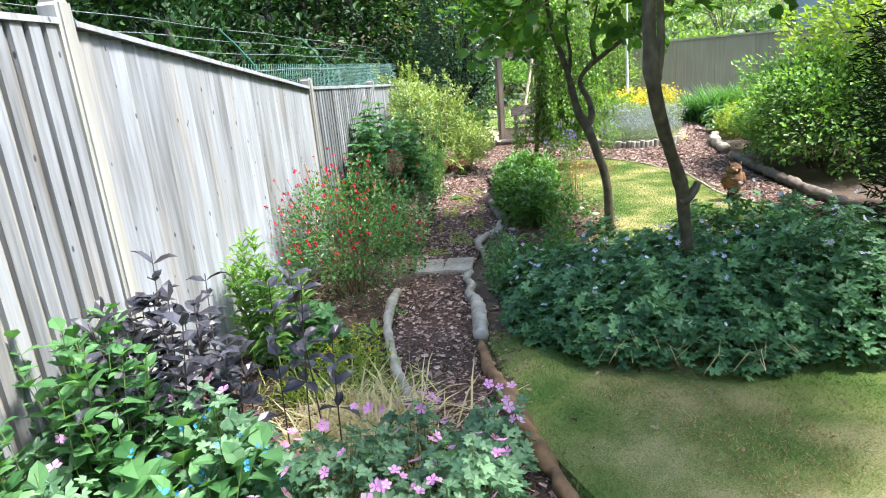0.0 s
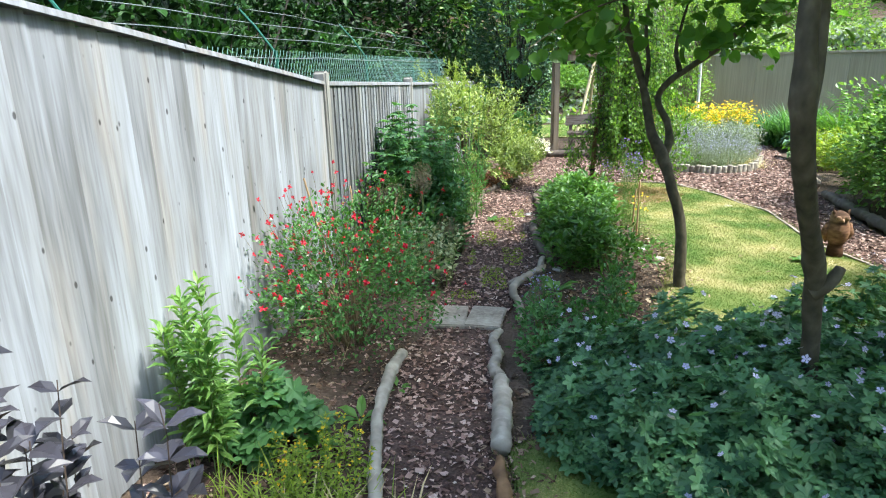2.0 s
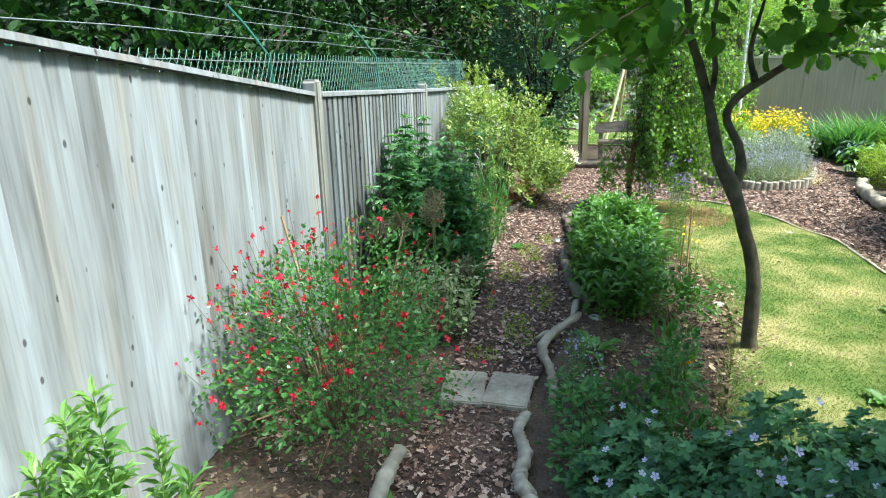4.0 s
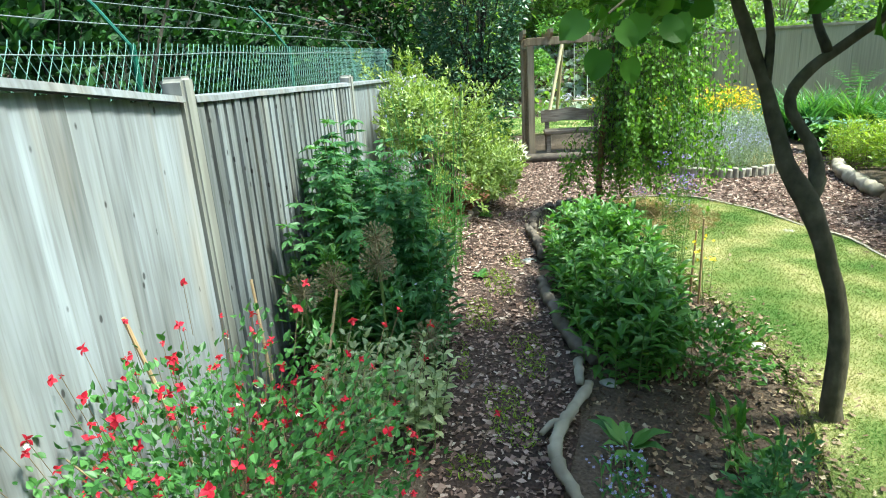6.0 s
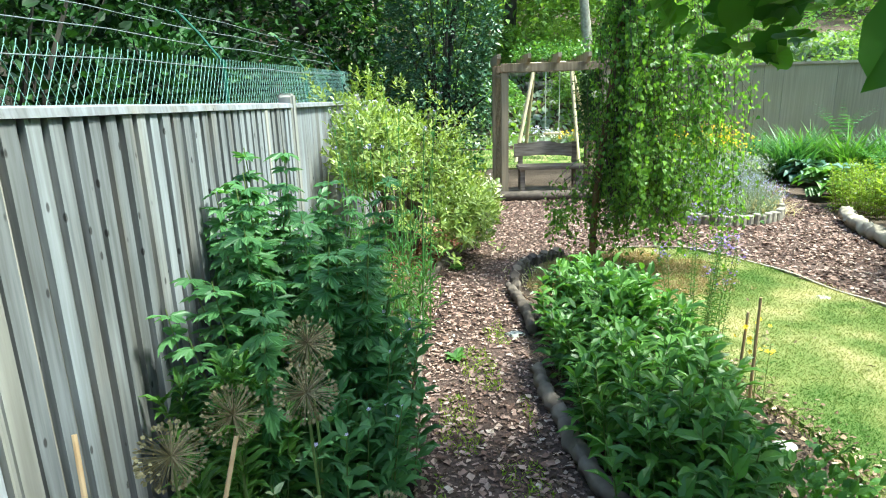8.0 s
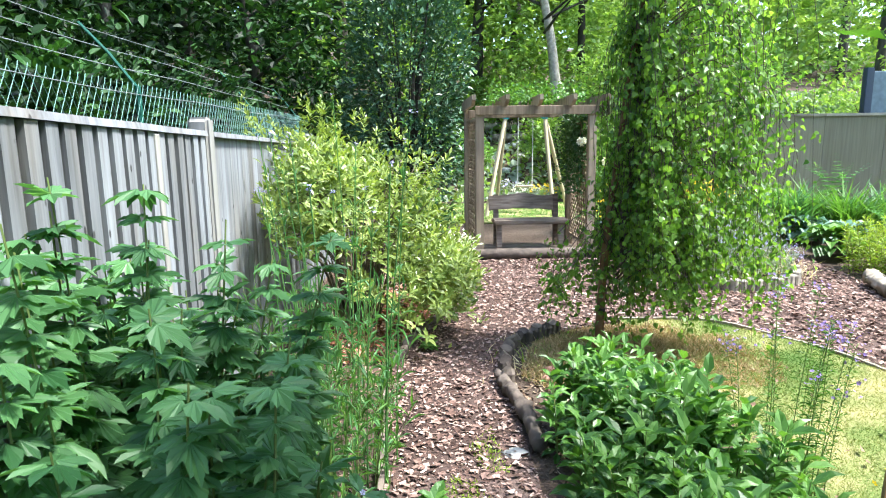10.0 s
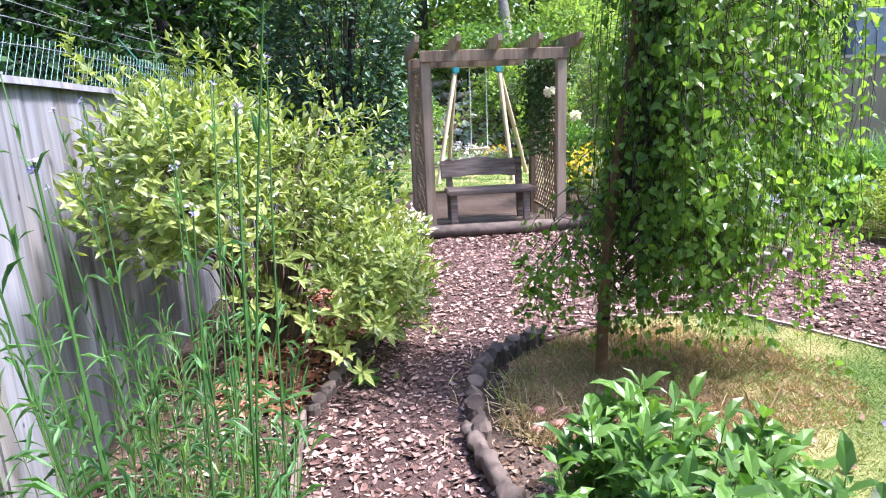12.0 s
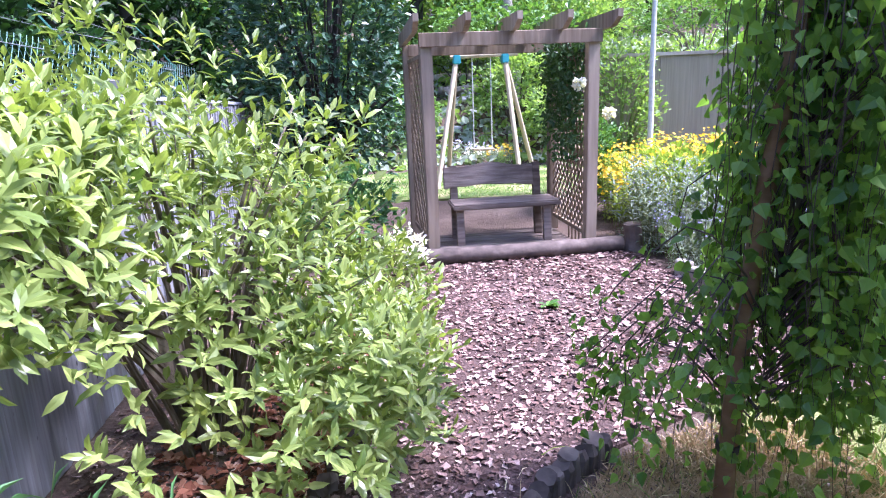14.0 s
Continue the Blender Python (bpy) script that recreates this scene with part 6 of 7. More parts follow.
for k, (x0, y0, x1, y1, h) in enumerate(((-0.93, 5.6, -1.1, 5.5, 1.05), (-0.95, 6.2, -1.1, 6.45, 0.82), (-0.8, 6.1, -0.76, 6.66, 0.68), (1.425, 8.0, 1.425, 8.0, 0.6), (1.38, 8.06, 1.40, 8.06, 0.5))):
    e = thing("garden_cane", "thin brown bamboo cane stuck in the soil", "cane", (x0, y0, 0), "bamboo canes")
    g = Geo()
    g.tube([(0, 0, -0.04), ((x1 - x0) / 2, (y1 - y0) / 2, h / 2), (x1 - x0, y1 - y0, h)], [0.009, 0.008, 0.007], 7)
    part("cane_rod", g, CANE, e)
stand("willow_leaved_plant", "green plant with whorls of narrow leaves beside the fence", "plant", (-0.92, 6.95, 0), (0.18, 0.22), 0.8, 16, LANCE, 0.14, L_MID, L_STEM, 350, 4, 0.035, 0.3, 0.4, 0.1, 0.55, 1.0, 0.004)
stand("tall_leafy_plant", "tall dense green perennial with jagged leaves against the fence", "plant", (-0.84, 7.52, 0), (0.38, 0.5), 1.36, 46, JAGGED, 0.145, L_TALL, L_STEM, 351, 3, 0.07, 0.15, 0.45, 0.14, 0.2, 1.0, 0.005)
stand("tall_leafy_plant", "lower leafy green perennial beside the path", "plant", (-0.52, 7.45, 0), (0.24, 0.5), 0.72, 60, LANCE, 0.13, L_TALL, L_STEM, 352, 3, 0.05, 0.12, 0.3, 0.12, 0.4, 1.5, 0.004, BLOOM, F_LILAC, 0.018, 1, 0.03)
stand("tall_leafy_plant", "tall dense green perennial with drooping leaves", "plant", (-0.95, 7.98, 0), (0.22, 0.24), 1.25, 22, JAGGED, 0.145, L_TALL, L_STEM, 353, 3, 0.07, 0.15, 0.45, 0.14, 0.2, 1.0, 0.005)

# tall thin flower stalks
stand("tall_verbena", "sparse tall thin stalks topped with small purple flower heads", "flower", (-0.52, 9.05, 0), (0.3, 0.45), 1.95, 16, LANCE, 0.13, L_TALL, L_SALVIA, 360, 2, 0.2, 0.1, 0.6, 0.1, 0.7, 0.6, 0.004, BLOOM, F_LAV, 0.01, 8, 0.015)
stand("tall_verbena", "thick square green stalks reaching above head height", "flower", (-0.42, 8.65, 0), (0.14, 0.2), 1.85, 2, LANCE, 0.12, L_TALL, L_SALVIA, 363, 2, 0.28, 0.15, 0.6, 0.06, 0.8, 0.6, 0.0065, BLOOM, F_LAV, 0.012, 12, 0.02)
stand("grassy_perennial", "fine upright grassy stems at the bend of the path", "plant", (-0.72, 9.2, 0), (0.45, 0.8), 0.85, 85, LANCE, 0.15, L_TALL, L_STEM, 361, 2, 0.1, 0.1, 0.4, 0.2, 0.9, 0.4, 0.0025)
stand("grassy_perennial", "wispy light green stems beside the path", "plant", (-0.52, 8.7, 0), (0.2, 0.45), 0.6, 34, LANCE, 0.13, L_MID, L_STEM, 362, 2, 0.09, 0.1, 0.4, 0.3, 0.9, 0.5, 0.0025)

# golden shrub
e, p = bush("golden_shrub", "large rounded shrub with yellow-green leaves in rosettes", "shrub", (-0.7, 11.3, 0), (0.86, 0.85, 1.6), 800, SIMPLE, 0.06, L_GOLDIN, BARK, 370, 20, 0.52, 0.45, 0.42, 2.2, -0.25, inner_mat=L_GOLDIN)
r = rnd(371)
d, loc = shell_points(r, 1050, 0.55, 0.95, 3.0, 370, -0.5)
c = loc * np.array([0.88, 0.88, 1.62 * 0.52]) + np.array([0, 0, 1.62 * 0.48])
c[:, 2] = np.maximum(c[:, 2], 0.2) - 0.5 * np.clip(c[:, 0] + 0.05, 0, 1)
m = ~((c[:, 0] < 0.05) & (c[:, 2] < 0.85))
c, d = c[m], d[m]
# a looser arm of the shrub reaching along the fence
arm_d = unit(r.normal(size=(300, 3)) + np.array([0, -0.4, 0.4]))
arm = arm_d * np.array([0.34, 0.75, 0.36]) * r.uniform(0.45, 1, (300, 1)) + np.array([-0.12, -0.95, 1.1])
arm[:, 0] = np.maximum(arm[:, 0], -0.42)
# low boughs spilling over the edge of the path
low_d = unit(r.normal(size=(210, 3)) + np.array([0.3, -0.2, 0.3]))
low_c = low_d * np.array([0.34, 0.6, 0.3]) * r.uniform(0.4, 1, (210, 1)) + np.array([0.66, -0.3, 0.42])
c, d = np.vstack([c, arm, low_c]), np.vstack([d, arm_d, low_d])
k = len(c)
P, T, U, S = [], [], [], []
for j in range(9):
    a = j * 2.4 + r.uniform(0, 1, k)
    ax = unit(d * 0.8 + np.array([0, 0, 0.8]) + r.normal(size=d.shape) * 0.2)
    side = unit(np.cross(ax, np.array([0.3, 1.0, 0.1])))
    oth = np.cross(ax, side)
    ring = side * np.cos(a)[:, None] + oth * np.sin(a)[:, None]
    P.append(c + ax * 0.012 * j * r.uniform(0.6, 1.2, k)[:, None])
    T.append(ring * (1 - 0.07 * j) + ax * (0.25 + 0.1 * j))
    U.append(ax)
    S.append(0.085 * r.uniform(0.65, 1.2, k) * (1 - 0.04 * j))
g = Geo()
strew(g, leaf_oval(0.17, 0.03, 0.12), np.vstack(P), np.vstack(T), np.vstack(U), np.concatenate(S))
part("outer_foliage", g, L_GOLD, e, "bright yellow-green leaf rosettes")
g = Geo()
for j in range(0, 300, 8):
    g.tube(smooth_line([(-0.05, -0.2, 0.3 + 0.0012 * j), (-0.12, -0.6, 0.85), arm[j]], 7), np.linspace(0.011, 0.003, 7), 5)
tagged(part("branchwork", g, BARK, e), kind="stuff")
bush("small_shrub", "small bushy green shrub with brown dead leaves beneath", "shrub", (0.12, 12.6, 0), (0.3, 0.4, 0.55), 900, SIMPLE, 0.05, L_GOLDIN, L_BROWNSTEM, 372, 8)
bush("white_flowering_plant", "low clump of white flowers beside the arbour log", "flower", (0.3, 13.6, 0), (0.2, 0.2, 0.4), 350, SIMPLE, 0.05, F_WHITE, L_STEM, 373, 6)

# ---- leafy bed between path and lawn ----
for k, (x, y, rx, ry, h, n) in enumerate(((0.82, 9.1, 0.38, 0.4, 0.46, 70), (0.85, 8.4, 0.38, 0.45, 0.56, 75), (0.82, 7.65, 0.34, 0.42, 0.55, 66), (0.8, 7.1, 0.28, 0.3, 0.46, 40))):
    stand("leafy_perennial", "dense clump of fresh green lance-leaved perennials", "plant", (x, y, 0), (rx, ry), h, n, leaf_oval(0.2, 0.05, 0.22), 0.135, L_MID, L_STEM, 380 + k, 2, 0.042, 0.1, 0.25, 0.12, 0.45, 1.0, 0.004, group="leafy clumps beside the path")
bush("low_shrub", "low spreading shrub with small round green leaves", "shrub", (1.12, 6.95, 0), (0.32, 0.28, 0.36), 700, OVAL, 0.05, L_MID, L_BROWNSTEM, 385, 10, 0.4, 0.4)
stand("wispy_plant", "sparse upright stems with violet flower spikes", "plant", (1.34, 8.55, 0), (0.15, 0.22), 0.92, 15, LANCE, 0.06, L_MID, L_STEM, 386, 4, 0.03, 0.1, 0.5, 0.1, 0.5, 0.35, 0.003, BLOOM, F_VIOLET, 0.014, 16, 0.07)
stand("yellow_spike_flower", "slim stem with pale yellow flowers by the canes", "flower", (1.47, 8.02, 0), (0.04, 0.04), 0.55, 3, LANCE, 0.06, L_MID, L_STEM, 387, 2, 0.05, 0.1, 0.5, 0.05, 0.5, 0.8, 0.003, BLOOM, F_YELLOW, 0.03, 5, 0.1)
stand("small_leafy_plant", "small green strap-leaved plant by the lawn", "plant", (1.08, 6.15, 0), (0.1, 0.12), 0.24, 11, LANCE, 0.16, L_MID, L_STEM, 388, 2, 0.08, 0.1, 0.3, 0.3, 0.8, 1.0, 0.003)
for k, (x, y, s, m) in enumerate(((0.78, 5.55, 0.2, L_SALVIA), (0.5, 5.35, 0.16, L_TALL), (1.0, 5.75, 0.16, L_TALL), (0.55, 5.0, 0.2, L_TALL), (0.95, 5.2, 0.22, L_SALVIA))):
    bush("low_bedding_plant", "small low green plant in the bark-strewn bed", "plant", (x, y, 0), (s, s, 0.22 + 0.1 * (k % 3)), 330, SIMPLE, 0.042, m, L_STEM, 390 + k, 6, 0.35, 0.2, group="small plants in the bed")
stand("purple_spike_flower", "low plant with upright violet flower spikes", "flower", (0.5, 5.75, 0), (0.12, 0.14), 0.36, 12, LANCE, 0.07, L_SALVIA, L_STEM, 398, 2, 0.04, 0.1, 0.4, 0.15, 0.5, 1.0, 0.003, BLOOM, F_LAV, 0.014, 9, 0.09)
tuft("dry_grass_tuft", "dry brown grass round the birch trunk", (1.2, 10.45, 0), 380, 0.11, STRAW, 399, 0.26, 0.005, 1.3)
tuft("dry_grass_tuft", "sparse dry grass beside the edging blocks", (0.72, 10.2, 0), 240, 0.12, STRAW, 400, 0.18, 0.005, 1.3)
tuft("grass_tuft", "thin green grass beside the edging blocks", (0.8, 10.3, 0), 110, 0.16, L_YGREEN, 401, 0.2, 0.005, 0.9)
for k, (x, y) in enumerate(((1.2, 12.63), (-0.12, 10.55), (-0.12, 8.6), (2.1, 5.9), (2.75, 7.3))):
    e = thing("rosette_weed", "small green weed rosette in the ground", "weed", (x, y, 0.0), "rosette weeds")
    r = rnd(410 + k)
    g = Geo()
    a = r.uniform(0, 6.28, 14)
    strew(g, OVAL, np.zeros((14, 3)) + np.array([0, 0, 0.015]), np.column_stack([np.cos(a), np.sin(a), r.uniform(0.1, 0.6, 14)]), np.array([0, 0, 1.0]), 0.09 * r.uniform(0.6, 1.2, 14))
    part("leaves", g, L_MID, e)

def rosette(label, x, y, n, size, seed, flower=None):
    e = thing("broad_rosette", label, "plant", (x, y, 0))
    r = rnd(seed)
    g = Geo()
    a = np.linspace(0, 6.28, n, endpoint=False) + r.normal(size=n) * 0.2
    strew(g, leaf_oval(0.2, 0.05, 0.25), np.column_stack([np.cos(a) * 0.02, np.sin(a) * 0.02, np.full(n, 0.01)]), np.column_stack([np.cos(a), np.sin(a), r.uniform(0.15, 0.9, n)]), np.array([0, 0, 1.0]), size * r.uniform(0.7, 1.15, n))
    part("leaf_whorl", g, L_MID, e)
    if flower:
        g = Geo()
        g.tube([(0, 0, 0), (0.01, -0.02, 0.13)], 0.003, 5)
        part("stalk", g, L_STEM, e)
        g = Geo()
        for k in range(3):
            v, f = bloom(11, 0.5, 0.3 + 0.25 * k)
            g.put(v * 0.05 * (1 - 0.2 * k) + np.array([0.01, -0.02, 0.13]), f)
        part("flower_head", g, flower, e, "orange marigold flower")


rosette("low rosette of broad glossy green leaves in the bark", 0.6, 6.3, 9, 0.17, 415)
rosette("broad fresh green seedling leaves on the bark", -0.39, 4.28, 7, 0.15, 418)
rosette("low pale green rosette beside the bark path", -0.52, 4.0, 8, 0.12, 419)
rosette("low green rosette under the salvia", -0.28, 4.62, 6, 0.08, 420)
rosette("small marigold with one orange flower", 1.1, 5.98, 12, 0.09, 416, F_ORANGE)
rosette("small rosette of yellow-green leaves by the lawn", 2.68, 6.0, 9, 0.16, 417)

# climbing rose on the arbour
e = thing("climbing_rose", "dark climbing rose with white blooms on the arbour side", "climber", (1.95, 14.3, 0))
r = rnd(420)
g = Geo()
n = 2200
P = np.column_stack([r.normal(size=n) * 0.09 - 0.02, r.uniform(-0.15, 0.6, n), 0.75 + 1.15 * r.uniform(0, 1, n) ** 0.6])
strew(g, SIMPLE, P, r.normal(size=P.shape) + np.array([0, -0.3, -0.3]), r.normal(size=P.shape) + np.array([-0.3, -0.6, 0.8]), 0.055 * r.uniform(0.7, 1.3, n))
part("foliage", g, L_DEEP, e)
g = Geo()
for k in range(5):
    g.tube(smooth_line([(0.1, 0.1 * k, -0.03), (0.08, 0.1 * k, 0.7), (0.0, 0.1 * k - 0.1, 1.5), (-0.05, 0.08 * k, 1.85)], 10), 0.008, 5)
part("stemwork", g, L_BROWNSTEM, e)
for x, y, z in ((1.85, 13.9, 1.48), (2.2, 14.1, 1.22)):
    g = Geo()
    q = unit(r.normal(size=(40, 3))) * 0.045
    strew(g, ROUND, q * 0.4, q + r.normal(size=q.shape) * 0.01, q, 0.05)
    part("bloom", g, F_WHITE, e, "full white rose bloom", at=pose(x - 1.95, y - 14.3, z))
g = Geo()
n = 900
P = np.column_stack([r.uniform(-1.2, 0.15, n), r.normal(size=n) * 0.25 + 0.3, 1.98 + np.abs(r.normal(size=n)) * 0.12])
strew(g, SIMPLE, P, r.normal(size=P.shape), r.normal(size=P.shape) * 0.4 + np.array([0, 0, 1]), 0.06)
part("top_foliage", g, L_MID, e)

# ---- round bed and beyond ----
def lavender(x, y, s, h, seed, mat=None, fl=None):
    return stand("lavender_plant", "grey-green lavender with pale violet spikes", "lavender", (x, y, 0), (s, s), h, 90, LANCE, 0.07, mat or L_GREY, L_STEM, seed, 3, 0.045, 0.05, 0.5, 0.35, 0.9, 0.7, 0.002, BLOOM, fl or F_LAV, 0.014, 6, 0.07, group="lavender in the round bed")


for k, (x, y, s, h) in enumerate(((2.85, 12.55, 0.3, 0.5), (3.35, 12.5, 0.32, 0.48), (3.05, 13.0, 0.3, 0.6), (3.65, 12.9, 0.3, 0.45), (3.5, 13.5, 0.35, 0.6), (2.75, 13.3, 0.3, 0.6))):
    lavender(x, y, s, h, 430 + k)
for k, (x, y, sp, h) in enumerate(((3.2, 13.7, 0.45, 0.72), (3.85, 14.0, 0.4, 0.68), (2.75, 14.0, 0.4, 0.8), (4.1, 14.8, 0.35, 0.6))):
    stand("silver_perennial", "tall soft silver-green perennial in the round bed", "plant", (x, y, 0), (sp, 0.4), h, 80, LANCE, 0.11, L_GREY, L_STEM, 445 + k, 3, 0.055, 0.1, 0.4, 0.2, 0.5, 0.9, 0.003, BLOOM, F_LAV, 0.018, 3, 0.08)
tuft("grass_tuft", "pale straw-coloured ornamental grass at the bed edge", (3.78, 12.75, 0), 240, 0.32, STRAW, 440, 0.13, 0.008, 0.8)
for k, (x, y, rx, h) in enumerate(((3.5, 15.6, 0.5, 0.85), (4.15, 15.7, 0.5, 0.88), (3.0, 15.2, 0.4, 0.8))):
    stand("yellow_loosestrife", "tall clump of bright yellow flower spikes", "flower", (x, y, 0), (rx, 0.4), h, 90, LANCE, 0.09, L_YGREEN, L_STEM, 450 + k, 3, 0.06, 0.15, 0.3, 0.1, 0.4, 1.3, 0.003, BLOOM, F_YELLOW, 0.045, 9, 0.22, group="yellow flower clumps")
bush("green_shrub", "light green leafy shrub in the round bed", "shrub", (3.0, 14.3, 0), (0.5, 0.45, 0.85), 1600, SIMPLE, 0.07, L_YGREEN, L_STEM, 460, 8)
bush("green_shrub", "green shrub beside the white birch", "shrub", (2.7, 16.0, 0), (0.4, 0.5, 1.1), 1500, SIMPLE, 0.07, L_MID, L_STEM, 461, 8)
bush("green_shrub", "tall light green shrub behind the white birch", "shrub", (3.55, 17.0, 0), (0.55, 0.5, 2.1), 2600, SIMPLE, 0.07, L_WOODSUN, L_STEM, 463, 10, 0.45, 0.5, 0.45, 2.4, -0.8)
wb = thing("white_birch", "slender white-barked birch behind the yellow flowers", "tree", (3.68, 16.4, 0))
part("trunk", limb([(0, 0, -0.05), (0.01, 0, 1.0), (0.0, 0, 2.2), (0.04, 0, 4.5)], [0.04, 0.036, 0.032, 0.015], 16, 9, 3, 0.05), WHITEBARK, wb, smooth=True)
g, _ = crown_leaves(rnd(462), (0.2, 0, 4.2), (1.3, 1.3, 1.7), 3500, 0.075, 46, template=SIMPLE)
part("crown", g, L_WOODSUN, wb)

# right-hand border
# Its unseen southern half is stretched to throw shade on the front lawn.
bush("dark_conifer", "dense dark conifer beside the lawn", "conifer", (4.55, 5.3, 0), (0.95, 1.9, 3.3), 20000, leaf_simple(0.12), 0.09, L_CONIFER, DARKBARK, 470, 8, 0.4, 0.55, 0.25, 3.0, -0.7)
# Added out of view to block sun and sky from the front lawn.
bush("dark_conifer", "unseen dark conifer added to shade the front lawn", "conifer", (4.75, 1.6, 0), (1.0, 1.9, 3.6), 12000, leaf_simple(0.12), 0.11, L_CONIFER, DARKBARK, 475, 8, 0.4, 0.55, 0.25, 3.0, -0.7)
# Inner leaves take a deeper green, so the crown's dark depth is colour.
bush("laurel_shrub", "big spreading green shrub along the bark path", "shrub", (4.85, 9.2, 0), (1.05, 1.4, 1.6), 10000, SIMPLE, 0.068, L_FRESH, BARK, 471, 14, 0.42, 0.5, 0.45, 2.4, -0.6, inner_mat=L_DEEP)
bush("yellow_green_shrub", "tall yellow-green leafy shrub behind the border", "shrub", (5.9, 9.6, 0), (1.3, 1.4, 2.7), 5600, SIMPLE, 0.1, L_YGREEN, BARK, 472, 12, 0.5, 0.55, 0.45, 2.2, -0.5)
bush("green_shrub", "rounded green shrub behind the peeled log", "shrub", (4.95, 11.3, 0), (0.55, 0.7, 0.75), 2200, SIMPLE, 0.07, L_YGREEN, L_STEM, 473, 8)
stand("bushy_perennial", "feathery green and brown perennial clump", "plant", (5.1, 12.7, 0), (0.5, 0.5), 0.62, 100, LANCE, 0.12, L_YGREEN, L_BROWNSTEM, 474, 3, 0.05, 0.1, 0.4, 0.2, 0.5, 0.8, 0.003)
for k, (x, y, s) in enumerate(((5.0, 13.7, 0.4), (5.5, 14.1, 0.45), (5.9, 13.4, 0.45), (5.35, 14.8, 0.4))):
    r = rnd(480 + k)
    e = thing("hosta_plant", "mound of broad ribbed blue-green hosta leaves", "hosta", (x, y, 0), "hostas in the border")
    n = 70
    a, q = r.uniform(0, 6.28, n), r.uniform(0.05, 1, n)
    P = np.column_stack([np.cos(a) * q * s * 0.5, np.sin(a) * q * s * 0.5, 0.34 - 0.2 * q])
    g = Geo()
    strew(g, leaf_oval(0.34, 0.1, 0.3), P, np.column_stack([np.cos(a), np.sin(a), 0.5 - 0.6 * q]), np.array([0, 0, 1.0]), 0.24 * r.uniform(0.7, 1.2, n))
    part("leaves", g, L_HOSTA if k % 2 else L_MID, e)
for k, (x, y, h) in enumerate(((5.4, 15.3, 0.95), (6.2, 15.1, 1.0), (6.9, 15.2, 0.95), (7.6, 14.8, 0.95), (5.0, 15.9, 0.85), (5.8, 15.8, 1.0), (8.4, 14.4, 0.9))):
    r = rnd(490 + k)
    e = thing("day_lily", "arching strap-leaved green clump before the wall", "plant", (x, y, 0), "strap-leaved clumps")
    n = 260
    a = r.uniform(0, 6.28, n)
    ln = r.uniform(0.25, 0.9, n)
    g = Geo()
    strew(g, BLADE2, np.column_stack([r.normal(size=n) * 0.15, r.normal(size=n) * 0.15, np.zeros(n)]), np.column_stack([np.cos(a) * ln, np.sin(a) * ln, np.ones(n)]), np.column_stack([-np.cos(a), -np.sin(a), np.full(n, 0.5)]), h * r.uniform(0.7, 1.15, n), 0.035)
    part("leaves", g, L_MID if k % 2 else L_TALL, e)
for k, (x, y, h) in enumerate(((6.5, 15.9, 1.25), (7.5, 15.5, 1.2), (8.6, 15.0, 1.15), (6.0, 13.9, 0.7), (7.0, 14.2, 0.9))):
    r = rnd(500 + k)
    e = thing("fern_plant", "tall green fern with feathery fronds against the wall", "fern", (x, y, 0), "ferns by the wall")
    g = Geo()
    for f in range(13):
        a = r.uniform(0, 6.28)
        line = smooth_line([(0, 0, 0), (math.cos(a) * 0.15, math.sin(a) * 0.15, h * 0.6), (math.cos(a) * 0.5, math.sin(a) * 0.5, h * r.uniform(0.75, 1.0))], 16)
        side = np.array([-math.sin(a), math.cos(a), 0])
        for s in (1, -1):
            strew(g, SIMPLE, line[2:], np.tile(side * s, (14, 1)) + np.array([0, 0, 0.1]), np.array([0, 0, 1.0]), np.linspace(0.17, 0.03, 14), 0.5)
    part("fronds", g, L_TALL, e)
for k, (x, y, rx, h) in enumerate(((7.2, 11.5, 1.2, 1.3), (7.5, 8.0, 1.4, 2.0), (6.2, 6.0, 1.4, 2.4), (8.5, 13.2, 1.2, 1.2))):
    bush("border_shrub", "leafy green shrub filling the far border", "shrub", (x, y, 0), (rx, rx, h), 2600, SIMPLE, 0.11, L_MID if k % 2 else L_YGREEN, BARK, 510 + k, 8, 0.45, 0.5, group="far border shrubs")

# ---- behind the arbour and beyond the fence ----
bush("holly_tree", "tall dark glossy evergreen beside the arbour", "tree", (-0.35, 16.3, 0), (1.05, 0.9, 4.6), 9000, SIMPLE, 0.095, L_HOLLY, DARKBARK, 520, 14, 0.5, 0.5, 0.4, 2.4, -0.8)
bush("fern_shrub", "low ferny undergrowth beside the arbour", "shrub", (-0.2, 14.6, 0), (0.5, 0.6, 0.8), 1300, SIMPLE, 0.075, L_TALL, L_STEM, 521, 8)
k = 0
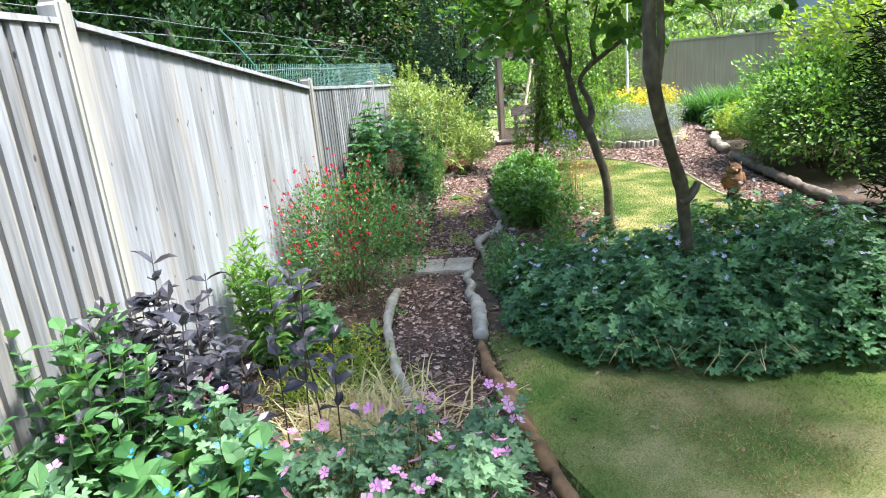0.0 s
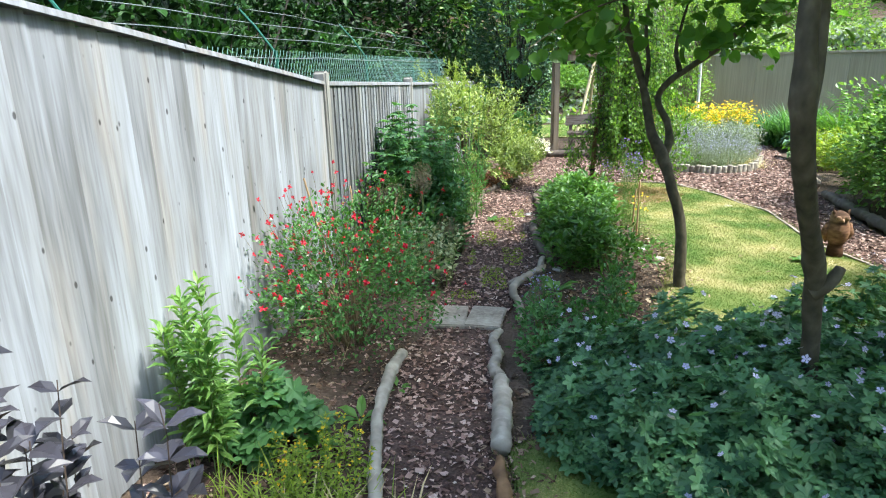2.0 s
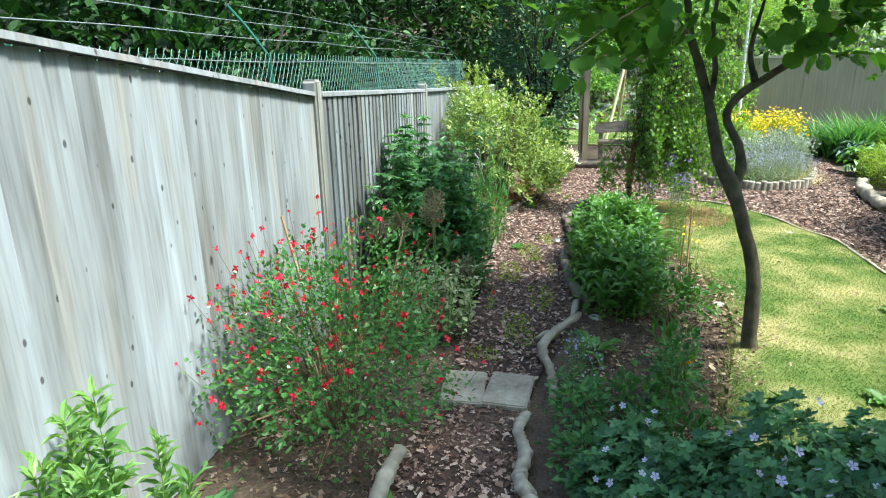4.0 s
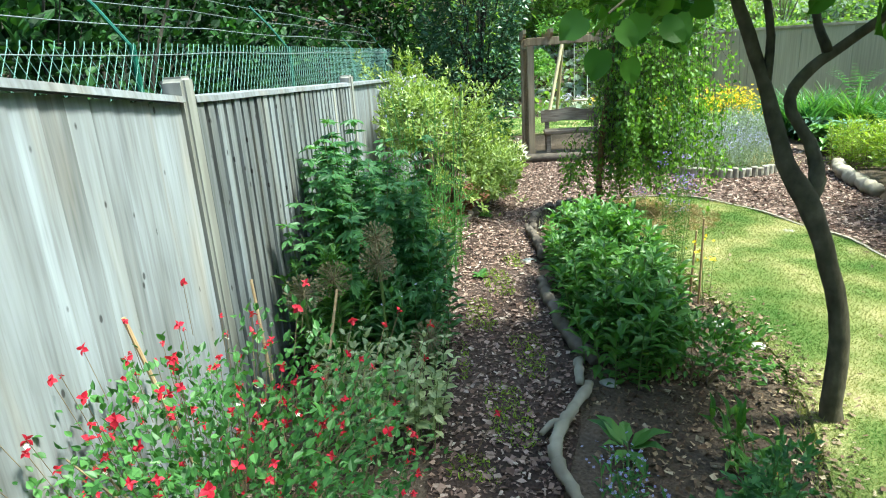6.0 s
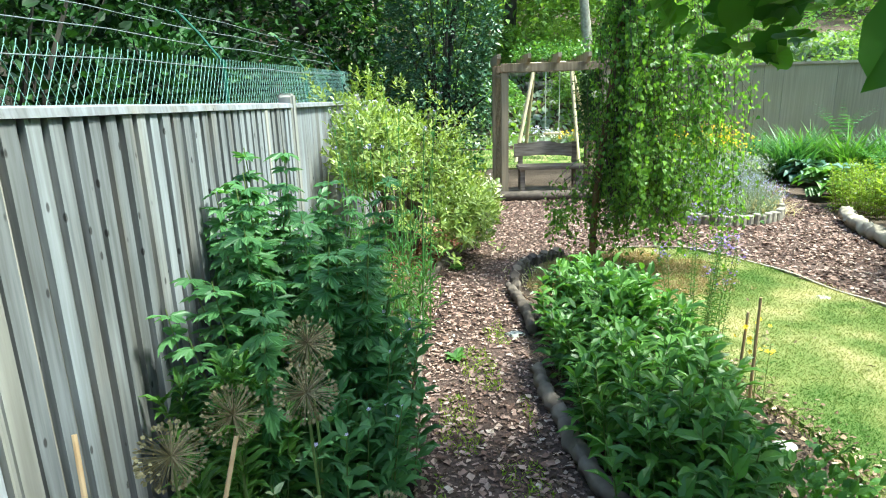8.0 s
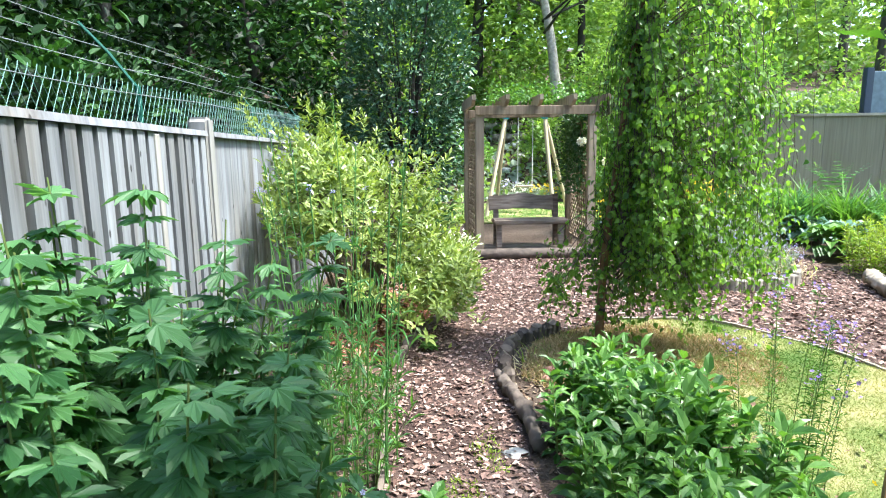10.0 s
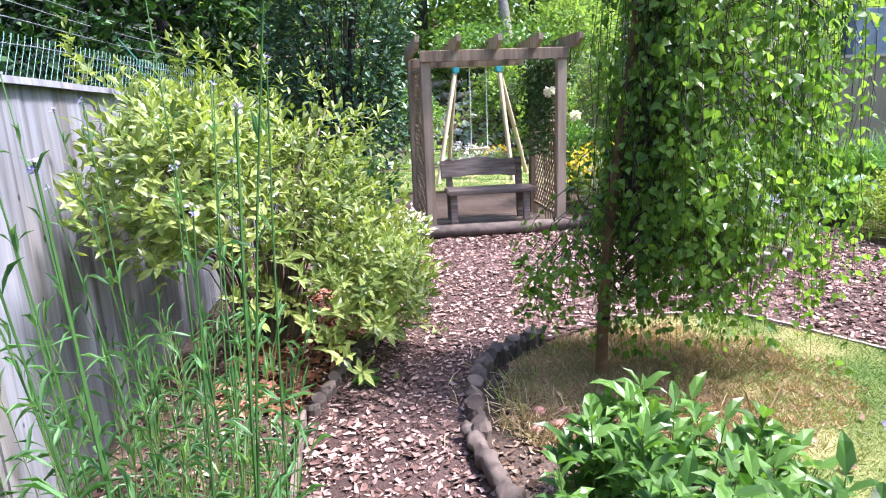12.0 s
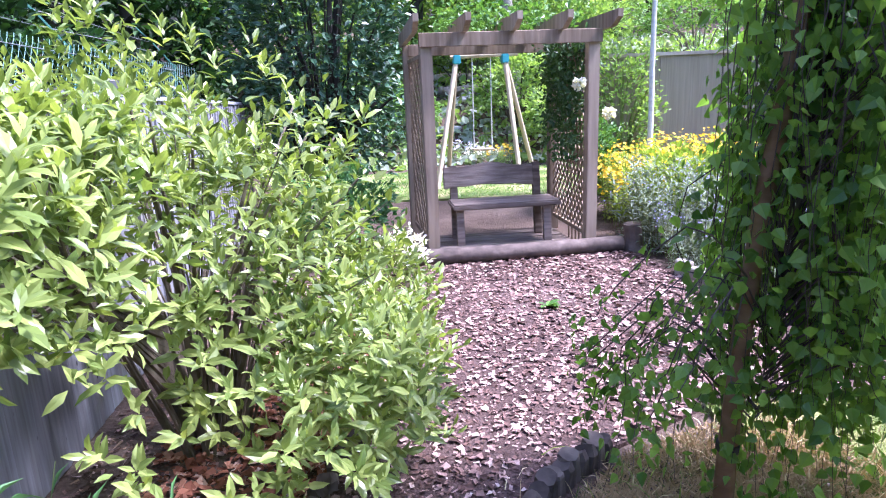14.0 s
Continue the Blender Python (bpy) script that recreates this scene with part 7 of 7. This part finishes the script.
for x, y, rx, h, m in ((-3.5, 4.2, 1.0, 3.0, L_WOODSHADE), (-3.7, 6.2, 1.0, 3.3, L_WOODSHADE), (-3.4, 8.2, 1.0, 2.7, L_WOODSHADE), (-3.9, 10.2, 1.2, 3.2, L_WOODSHADE), (-3.4, 12.2, 1.0, 2.4, L_WOODSHADE), (-4.0, 14.2, 1.3, 3.0, L_WOODSHADE), (-3.5, 16.5, 1.2, 2.6, L_WOODSHADE), (-2.5, 18.8, 1.3, 2.8, L_WOODSHADE), (-3.6, 1.8, 1.2, 3.0, L_WOODSHADE)):
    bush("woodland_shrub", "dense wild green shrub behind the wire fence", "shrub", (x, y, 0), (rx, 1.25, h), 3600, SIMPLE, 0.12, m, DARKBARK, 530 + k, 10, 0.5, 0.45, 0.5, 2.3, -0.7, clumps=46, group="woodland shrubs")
    k += 1


def wood_tree(x, y, h, rad, n, mat, seed, leaf=0.16, trunk=0.16, low=0.25, name="woodland_tree", label="tall shady woodland tree with dense green leaves", bark=None, lean=None):
    z = float(rise(np.float64(x), np.float64(y)))
    e = thing(name, label, "tree", (x, y, z), "woodland trees")
    r = rnd(seed)
    lx, ly = lean or (r.normal() * 0.5, r.normal() * 0.5)
    part("trunk", limb([(0, 0, -0.2), (lx * 0.2, ly * 0.2, h * 0.3), (lx * 0.6, ly * 0.6, h * 0.6), (lx, ly, h * 0.92)], [trunk, trunk * 0.8, trunk * 0.55, trunk * 0.15], 16, 9, seed, 0.1), bark or DARKBARK, e, smooth=True)
    for k in range(7):
        g = Geo()
        a, b = r.uniform(0, 6.28), r.uniform(0.3, 0.8)
        c = np.array([lx * b, ly * b, h * b])
        g.tube(smooth_line([c, c + np.array([math.cos(a), math.sin(a), 0.5]) * rad * 0.4, c + np.array([math.cos(a), math.sin(a), 0.45]) * rad * 0.85], 6), np.linspace(trunk * 0.3, 0.015, 6), 5)
        part("branch", g, DARKBARK, e)
    g, _ = crown_leaves(r, (lx, ly, h * (0.5 + low / 2)), (rad, rad, h * (0.5 - low / 2)), n, leaf, 70, template=SIMPLE)
    part("crown", g, mat, e)


k = 0
for x, y, h, rad, n, m in ((-5.6, 5, 8, 2.0, 4500, L_WOODSHADE), (-6.2, 9, 9, 2.4, 5000, L_WOODSHADE), (-5.8, 13, 9, 2.2, 5000, L_WOODSHADE), (-5.2, 17, 9, 2.3, 5000, L_WOODSHADE), (-3.6, 20.5, 8, 2.2, 4800, L_WOODSHADE), (-8.5, 3, 10, 3, 4000, L_WOODSHADE), (-9, 11, 11, 3, 4000, L_WOODSHADE), (-8.5, 18, 11, 3, 4000, L_WOODSHADE), (-6.5, 24, 11, 3.2, 4500, L_WOODSHADE), (-1.2, 24.5, 9, 2.4, 5000, L_WOODSUN), (1.8, 28, 10, 2.8, 5000, L_WOODSUN), (5.2, 27, 9, 2.5, 4500, L_WOODSUN), (8.5, 29, 10, 3, 4500, L_WOODSUN), (-3, 30, 13, 4, 4500, L_WOODSHADE), (4, 34, 13, 4, 4500, L_WOODSUN), (12, 34, 13, 4, 4500, L_WOODSUN), (20, 36, 13, 4, 3500, L_WOODSUN), (13, 24, 7, 2, 3000, L_WOODSUN), (-13, 7, 13, 4, 3500, L_WOODSHADE), (-13, 16, 13, 4, 3500, L_WOODSHADE), (-12, 26, 14, 4.5, 3500, L_WOODSHADE), (12, 9, 8, 2.5, 3000, L_MID), (14, 14, 9, 3, 3000, L_WOODSUN)):
    wood_tree(x, y, h, rad, n, m, 560 + k, 0.22 if h < 10 else 0.3, 0.15 if h < 10 else 0.24, -0.1 if m is L_WOODSHADE else -0.2)
    k += 1
wood_tree(4.0, 24.5, 10, 2.0, 3000, L_WOODSUN, 600, 0.16, 0.17, 0.45, lean=(-1.6, 0.3), label="leaning pale-barked tree on the bank", bark=LOGWOOD)
for k, (x, y, rx, h) in enumerate(((-0.8, 21.8, 1.0, 1.2), (4.4, 21.5, 0.9, 1.0), (3.7, 23.2, 0.9, 1.4), (0.6, 23.5, 1.0, 0.8), (6.5, 20.5, 1.2, 1.2), (5.5, 24.5, 1.2, 1.3), (8.5, 24.0, 1.4, 1.5), (11, 21, 1.6, 1.6), (2.9, 25.8, 1.2, 1.2), (0.3, 26, 1.2, 1.5))):
    z = float(rise(np.float64(x), np.float64(y)))
    bush("bank_shrub", "sunlit green shrub on the bank", "shrub", (x, y, z), (rx * 1.2, rx, h * 1.5), 3000, SIMPLE, 0.11, L_WOODSUN if k % 3 else L_FRESH, BARK, 620 + k, 6, 0.45, 0.5, group="shrubs on the bank")
for k, (x, y, mt) in enumerate(((2.5, 21.6, F_WHITE), (2.9, 21.4, F_YELLOW), (2.2, 22.1, F_LILAC))):
    z = float(rise(np.float64(x), np.float64(y)))
    stand("bank_flower", "small clump of pale flowers at the foot of the bank", "flower", (x, y, z), (0.35, 0.25), 0.4, 36, LANCE, 0.08, L_GREY, L_STEM, 640 + k, 2, 0.06, 0.15, 0.3, 0.2, 0.4, 1.2, 0.003, BLOOM, mt, 0.06, 2, 0.06, group="flowers on the bank")
# distant wood that closes the horizon
r = rnd(700)
n = 42000
a = r.uniform(0, 2 * np.pi, n)
d = r.uniform(36, 60, n)
x, y = np.cos(a) * d + 1, np.sin(a) * d + 10
P = np.column_stack([x, y, np.minimum(rise(x, y), 16) + r.uniform(0, 1, n) ** 0.8 * (11 + 4 * np.sin(a * 23) + 3 * np.sin(a * 61))])
g = Geo()
strew(g, SIMPLE, P, r.normal(size=P.shape), r.normal(size=P.shape) * 0.5 + np.array([0, 0, 1]), 0.9 * r.uniform(0.6, 1.4, n), 1.5)
tagged(part("far_wood", g, L_WOODSUN), "distant dense sunlit green woodland", "woodland", kind="stuff")
# the western part stands nearer, in the leaf colour that carries the shade
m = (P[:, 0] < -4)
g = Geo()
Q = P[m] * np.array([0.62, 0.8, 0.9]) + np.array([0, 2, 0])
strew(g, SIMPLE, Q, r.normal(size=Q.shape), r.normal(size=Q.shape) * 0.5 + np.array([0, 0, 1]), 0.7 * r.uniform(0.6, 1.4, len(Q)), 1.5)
tagged(part("far_wood", g, L_WOODSHADE), "dark dense woodland behind the wire fence", "woodland", kind="stuff")
